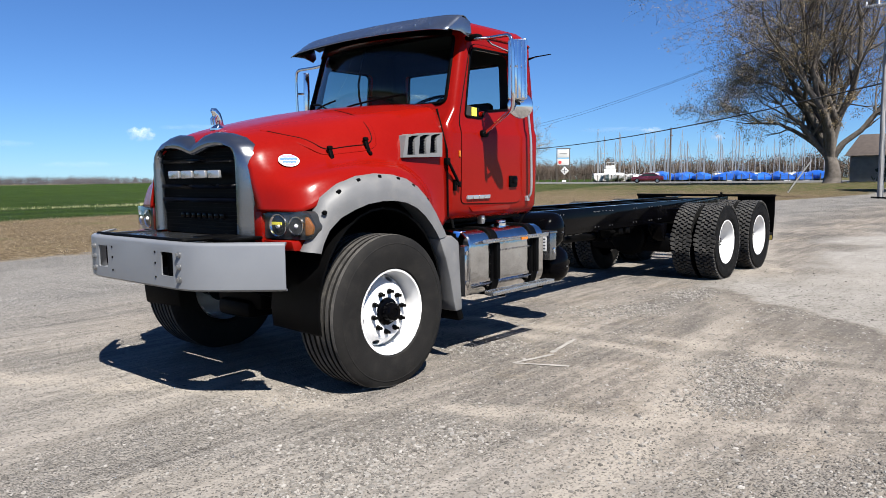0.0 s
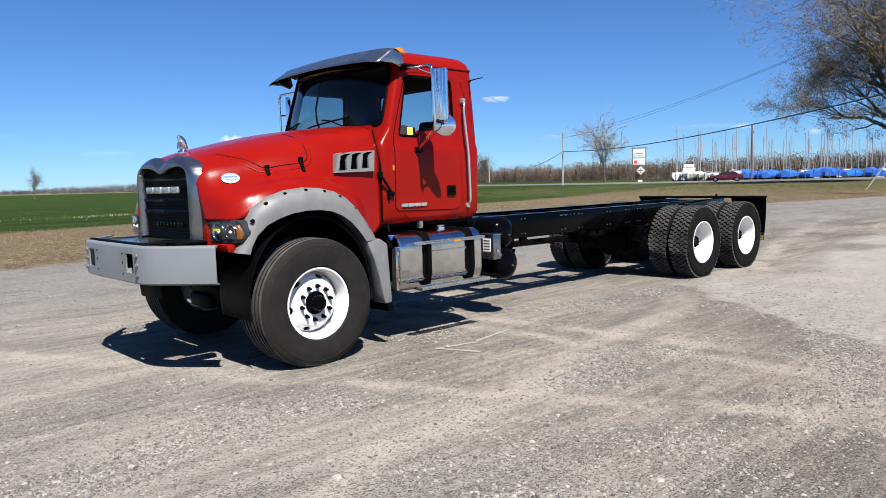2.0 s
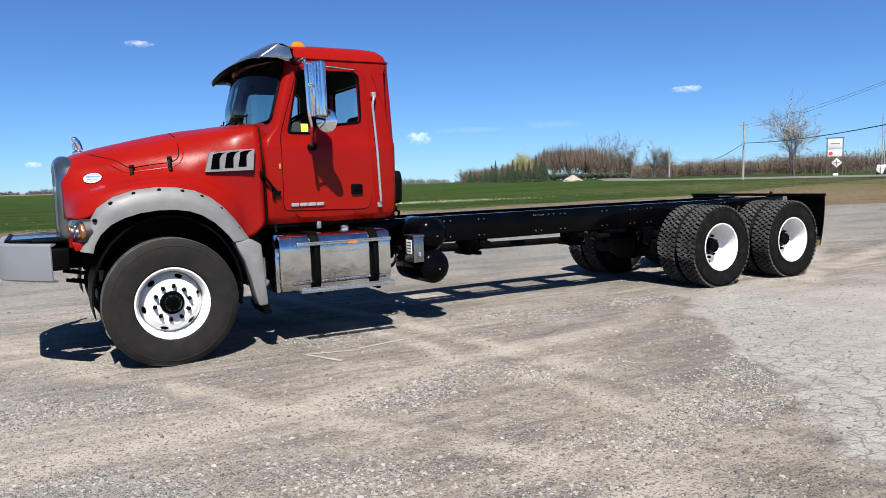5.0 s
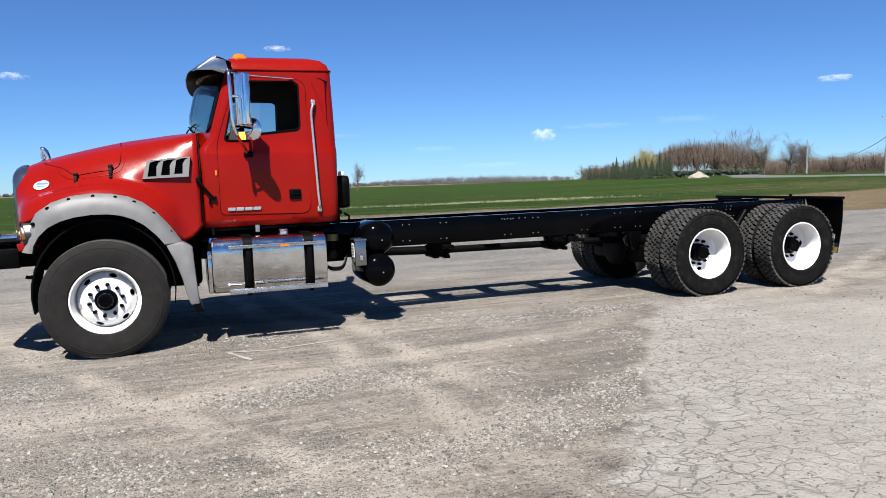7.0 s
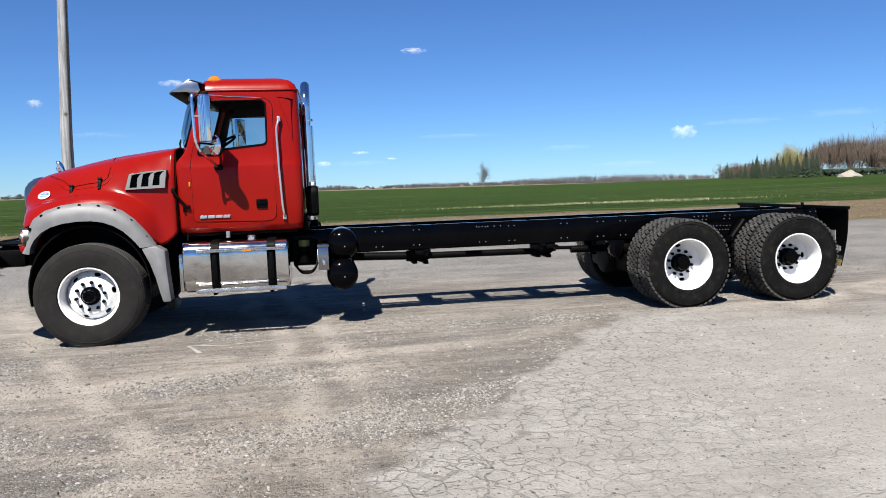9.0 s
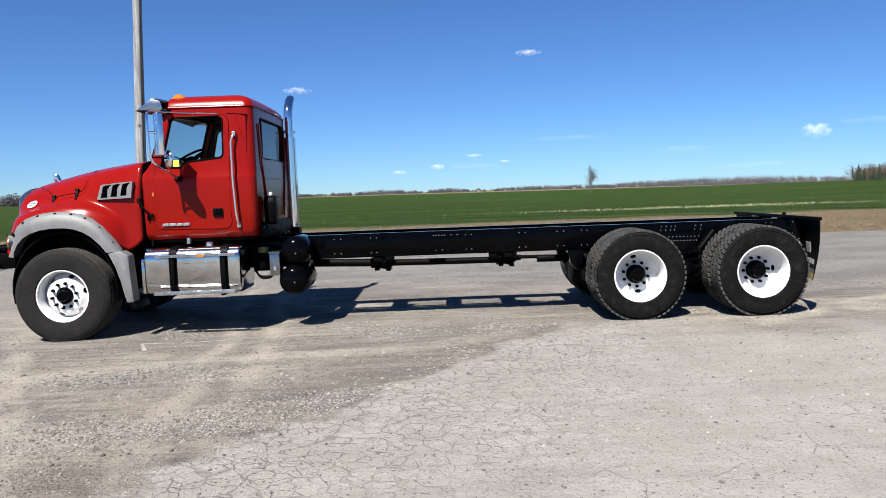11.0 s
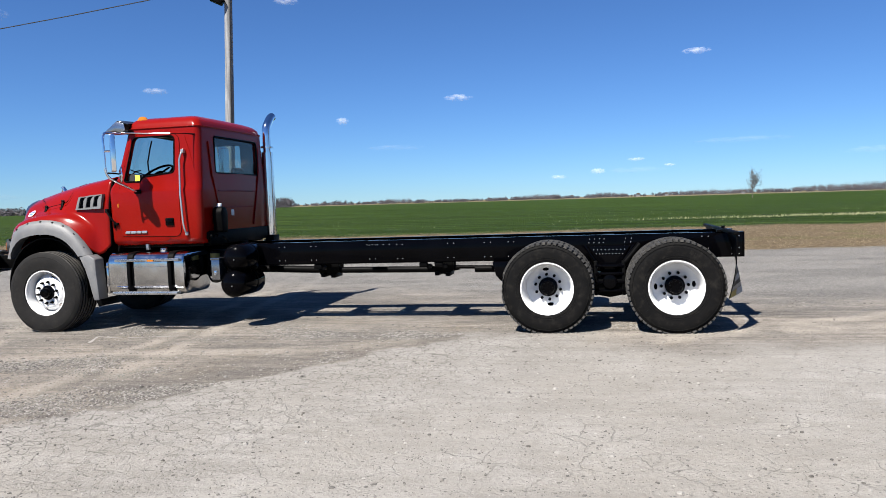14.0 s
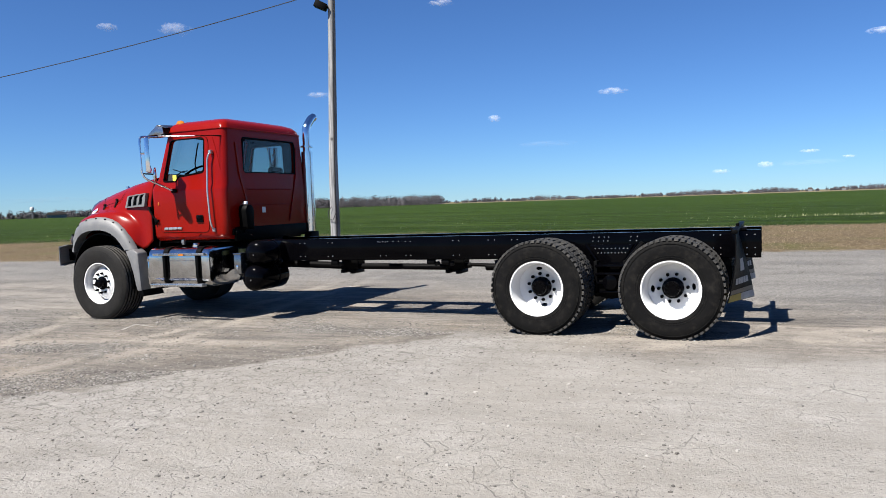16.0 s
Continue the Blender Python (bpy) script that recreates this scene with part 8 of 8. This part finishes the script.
def tent_mesh(length, beam, base, ridge, seed):
    r = random.Random(seed)
    rings = []
    for k in range(9):
        t = k / 8
        x = (t - 0.5) * length
        rg = ridge * (0.72 + 0.28 * math.sin(math.pi * (0.15 + 0.8 * t))) + r.uniform(-0.06, 0.06)
        w = beam / 2 * (1 - 0.55 * max(0, t - 0.6) / 0.4) + r.uniform(-0.05, 0.05)
        rings.append([(x, -w, base), (x, -w * 0.97, base + (rg - base) * 0.45), (x, -w * 0.45, base + (rg - base) * 0.86), (x, 0, rg), (x, w * 0.45, base + (rg - base) * 0.86), (x, w * 0.97, base + (rg - base) * 0.45), (x, w, base)])
    return loft(rings, closed=True)


def sailboat(covered, mast, label, seed):
    b = thing("sailboat", label, "boat", (0, 0, 0), "boats stored in the yard")
    part("hull", hull_mesh(7.0, 2.4, 0.95), HULL, b, "white fibreglass hull")
    if covered:
        part("tarpaulin", tent_mesh(7.2, 2.6, 0.45, 1.75, seed), TARP, b, "bright blue tarpaulin")
    else:
        part("cabin", prism([(-1.6, 0.95), (1.6, 1.0), (1.2, 1.45), (-1.5, 1.45)], -0.75, 0.75, 0.05), HULL, b)
    if mast:
        m = part("mast", tube([(0.4, 0, 0.8), (0.4, 0, mast)], [0.075, 0.05], 6), MASTALU, b, "bare metal mast")
        part("spreader", box(0.36, 0.44, -0.6, 0.6, mast * 0.62, mast * 0.62 + 0.05, 0), MASTALU, m)
        for y in (-1.0, 1.0):
            part("shroud", tube([(0.4, y, 0.95), (0.4, y * 0.55, mast * 0.62), (0.4, 0, mast * 0.97)], 0.018, 3), MASTALU, m)
        part("boom", tube([(0.4, 0, 1.6), (-2.6, 0.1, 1.7)], 0.05, 5), MASTALU, m)
    part("cradle", box(-1.5, -1.3, -0.8, 0.8, -0.25, 0.2, 0), DARKWOOD, b)
    part("cradle", box(1.3, 1.5, -0.7, 0.7, -0.25, 0.2, 0), DARKWOOD, b)
    return b


protos = [sailboat(False, 8.4, "white sailing boat with a bare mast ashore", 1), sailboat(True, 7.6, "sailing boat under a blue tarpaulin with bare mast", 2), sailboat(True, 0, "boat hull wrapped in a blue tarpaulin", 3), sailboat(False, 9.6, "white sailing boat with a tall bare mast", 4)]
u = Vector((127.5 - 113.5, 25.9 - 61.1, 0)).normalized()
v = Vector((-u.y, u.x, 0))
if v.x < 0:
    v = -v
start = Vector((113.5, 61.1, 0))
used = set()
lay = []
for row in range(5):
    for k in range(13):
        s = 1.5 + 3.05 * k + rw_.uniform(-0.5, 0.5) + 0.8 * (row % 2)
        if row == 0 and (k % 13) in (0, 1, 2, 3):
            kind = 0 if k % 2 else 2
        covered = s > 12.5
        kind = rw_.choice([1, 2, 1]) if (covered and row < 2) else rw_.choice([0, 3, 0, 1 if covered else 0])
        if row == 0 and s < 12.5:
            kind = 0 if k == 3 else None
        if kind is None:
            continue
        lay.append((s, row * 4.2 + rw_.uniform(-0.6, 0.6), kind))
for s, dep, kind in lay:
    p = start + u * s + v * dep
    m = pose(p.x, p.y, 0.95 if dep > 3 else 0.75, 0, 0, math.degrees(math.atan2(v.y, v.x)) + rw_.choice([0, 180]) + rw_.uniform(-25, 25))
    if kind not in used:
        protos[kind].matrix_basis = m
        used.add(kind)
    else:
        c = copy_thing(protos[kind], m)
        q = rw_.uniform(0.78, 1.08)
        c.scale = (q, q, q * rw_.uniform(0.9, 1.05))
mb = thing("motor_boat", "white cabin cruiser standing ashore", "boat", (115.0, 56.8, 0.75), "", "", 205)
part("hull", hull_mesh(7.4, 2.7, 1.3), HULL, mb, "white hull with dark waterline")
part("cabin", prism([(-2.2, 1.3), (1.7, 1.4), (0.9, 2.35), (-1.9, 2.45)], -1.0, 1.0, 0.08), HULL, mb)
part("cabin_glass", prism([(-1.5, 1.75), (1.0, 1.78), (0.7, 2.15), (-1.4, 2.18)], -1.01, 1.01, 0.0), DARKGLASS, mb)
part("flybridge", join(prism([(-1.6, 2.45), (0.4, 2.45), (0.1, 3.0), (-1.4, 2.9)], -0.8, 0.8, 0.06), tube([(-1.4, -0.8, 2.9), (-1.2, -0.7, 3.6), (-1.2, 0.7, 3.6), (-1.4, 0.8, 2.9)], 0.04, 5)), HULL, mb)
part("rail", tube([(3.2, -0.5, 1.9), (1.5, -1.1, 2.0), (0.5, -1.15, 2.0)], 0.025, 5), MASTALU, mb)
fence = thing("post_fence", "line of thin dark fence posts by the boat yard", "fence", (0, 0, 0))
post = finish(box(-0.05, 0.05, -0.05, 0.05, -0.4, 1.35, 0.0), DARKWOOD)
for k in range(42):
    p = Vector((109.5, 61.0, 0.7)) + u * (k * 1.15 - 6) + v * -1.2
    part("fence_post", post, None, fence).location = p
part("fence_wire", tube([Vector((109.5, 61.0, 1.75)) + u * (k * 1.15 - 6) + v * -1.2 for k in range(0, 42, 3)], 0.014, 4), DARKWOOD, fence)

# red car on the road
car = thing("car", "dark red saloon car on the road", "car", (95.9, 41.0, 0.78), "", "", 113)
cab_line = [(-2.2, 0.32), (2.2, 0.32), (2.25, 0.62), (2.1, 0.82), (1.15, 0.94), (0.45, 1.38), (-0.95, 1.42), (-1.75, 1.0), (-2.2, 0.95), (-2.3, 0.6)]
part("body", prism(cab_line, -0.86, 0.86, 0.09), CARPAINT, car, "dark red painted body")
part("side_glass", prism([(-1.45, 1.0), (0.95, 0.97), (0.42, 1.31), (-0.9, 1.34)], -0.872, 0.872, 0.0), DARKGLASS, car)
wm = finish(join(cyl((0, -0.10, 0), (0, 0.10, 0), 0.33, n=20, bev=0.03)), RUBBER)
rm = finish(cyl((0, -0.115, 0), (0, 0.115, 0), 0.2, n=14), ZINC)
for x in (-1.4, 1.4):
    for y in (-0.80, 0.80):
        w = part("wheel", wm, None, car)
        w.location = (x, y, 0.33)
        part("rim", rm, None, w)
part("headlamp", box(2.16, 2.26, -0.75, -0.4, 0.62, 0.76, 0.03), WHITELABEL, car)
part("headlamp", box(2.16, 2.26, 0.4, 0.75, 0.62, 0.76, 0.03), WHITELABEL, car)

# house, evergreen and trailer at the yard's far right
hs = thing("house", "grey weatherboarded outbuilding with a brown roof", "house", (101.5, 9.0, 0.4), "", "", 80)
part("wall", box(-6, 6, -4, 4, -0.5, 3.7, 0.02), SIDING, hs, "grey weatherboard wall")
for k in range(9):
    part("board", box(-6.03, 6.03, -4.03, 4.03, 0.1 + 0.4 * k, 0.14 + 0.4 * k, 0), SIDING, hs)
part("roof", prism([(-4.6, 3.6), (4.6, 3.6), (0.0, 6.4)], -6.5, 6.5, 0.02, "x"), ROOFING, hs, "brown pitched roof")
for x in (-3.5, 0.0, 3.5):
    wdw = part("window", box(x - 0.6, x + 0.6, -4.06, -3.98, 1.2, 2.5, 0), DARKGLASS, hs)
    part("frame", join(box(x - 0.68, x - 0.6, -4.09, -4.0, 1.12, 2.58, 0), box(x + 0.6, x + 0.68, -4.09, -4.0, 1.12, 2.58, 0)), HULL, wdw)
ev = thing("evergreen", "dense dark evergreen beside the drive", "tree", (56.0, 1.6, 0.5))
r2 = random.Random(12)
vs, fs = [], []
for k in range(9000):
    t = r2.random() ** 0.8
    a = r2.uniform(0, 2 * math.pi)
    rad = (3.2 * (1 - t) ** 0.6 + 0.3) * r2.uniform(0.55, 1.05) * (1 + 0.2 * math.sin(a * 5 + t * 9))
    c = Vector((math.cos(a) * rad, math.sin(a) * rad, 0.3 + 8.6 * t))
    q1 = Vector((r2.gauss(0, 1), r2.gauss(0, 1), r2.gauss(0, 1))).normalized()
    q2 = q1.orthogonal()
    sz = r2.uniform(0.10, 0.24)
    i = len(vs)
    vs.extend([c - q1 * sz, c + q2 * sz * 0.5, c + q1 * sz, c - q2 * sz * 0.5])
    fs.append((i, i + 1, i + 2, i + 3))
part("foliage", soup(vs, fs, NEEDLES), None, ev, "dense dark green foliage")
part("trunk", cyl((0, 0, -0.4), (0, 0, 7.5), 0.22, 0.05, 8), BARK, ev)
tr = thing("utility_trailer", "small black utility trailer parked by the drive", "trailer", (36.6, 0.3, 0.12), "", "", 75)
part("box_body", box(-1.2, 1.2, -0.75, 0.75, 0.18, 0.66, 0.02), BLACK, tr, "black steel box body")
part("fender", prism([(-0.45, 0.45), (0.45, 0.45), (0.35, 0.78), (-0.35, 0.78)], -0.98, -0.76, 0.05), BLACK, tr)
for y in (-0.88, 0.88):
    part("wheel", cyl((0, y - 0.09, 0.27), (0, y + 0.09, 0.27), 0.27, n=18, bev=0.03), RUBBER, tr)
for k in range(3):
    part("pale_mark", box(-1.21, -1.2, -0.5 + 0.35 * k, -0.3 + 0.35 * k, 0.3, 0.55, 0), WHITELABEL, tr)
part("drawbar", tube([(1.2, 0, 0.25), (2.2, 0, 0.28)], 0.04, 6), BLACK, tr)

# small fair-weather clouds


def cloud(az, el, w, h, mat, label):
    """A torn patch of vapour, far off, at an azimuth and elevation in degrees."""
    far = 3200.0
    wide, high = far * math.radians(w) * 0.62, far * math.radians(h) * 0.75
    rings = [[(x, 0.25 * (x * x + z * z), z) for x in np.linspace(-1, 1, 9)] for z in np.linspace(-1, 1, 7)]
    a, e = math.radians(az), math.radians(el)
    ob = part("cloud", loft(rings, closed=False, caps=False), mat)
    tagged(ob, label, "cloud", "clouds")
    ob.matrix_basis = pose(5 + math.sin(a) * far, -8 + math.cos(a) * far, 1.5 + math.tan(e) * far, 0, 0, -az) @ Matrix.Diagonal((wide, high, high, 1))


for az, el, w, h in ((-43.3, 13.0, 2.2, 0.75), (-47.8, 12.9, 1.3, 0.45), (-23.5, 15.0, 1.8, 0.4), (-19.6, 6.3, 1.0, 0.45), (-10.6, 7.9, 2.0, 0.40), (0.0, 1.9, 1.0, 0.35), (-3.0, 1.55, 1.1, 0.25), (7.2, 10.3, 1.9, 0.36), (-33.1, 8.45, 1.7, 0.34), (27.3, 3.45, 1.9, 0.8), (47.5, 6.35, 2.1, 0.42), (65.5, 3.6, 1.5, 0.35), (70.1, 2.95, 1.0, 0.38), (2.8, 2.7, 1.2, 0.2), (5.2, 2.2, 0.8, 0.16)):
    cloud(az, el, w, h, CLOUD, "small white fair-weather cloud in the blue sky")
rc = random.Random(15)
for az in (-54, -47, -17, 2, 9, 17, 24, 31, 36, 44, 52, 58, 63, 68, 73):
    cloud(az + rc.uniform(-2, 2), rc.uniform(1.0, 4.2), rc.uniform(3.0, 7.0), rc.uniform(0.25, 0.55), WISP, "faint thin streak of cloud low in the sky")
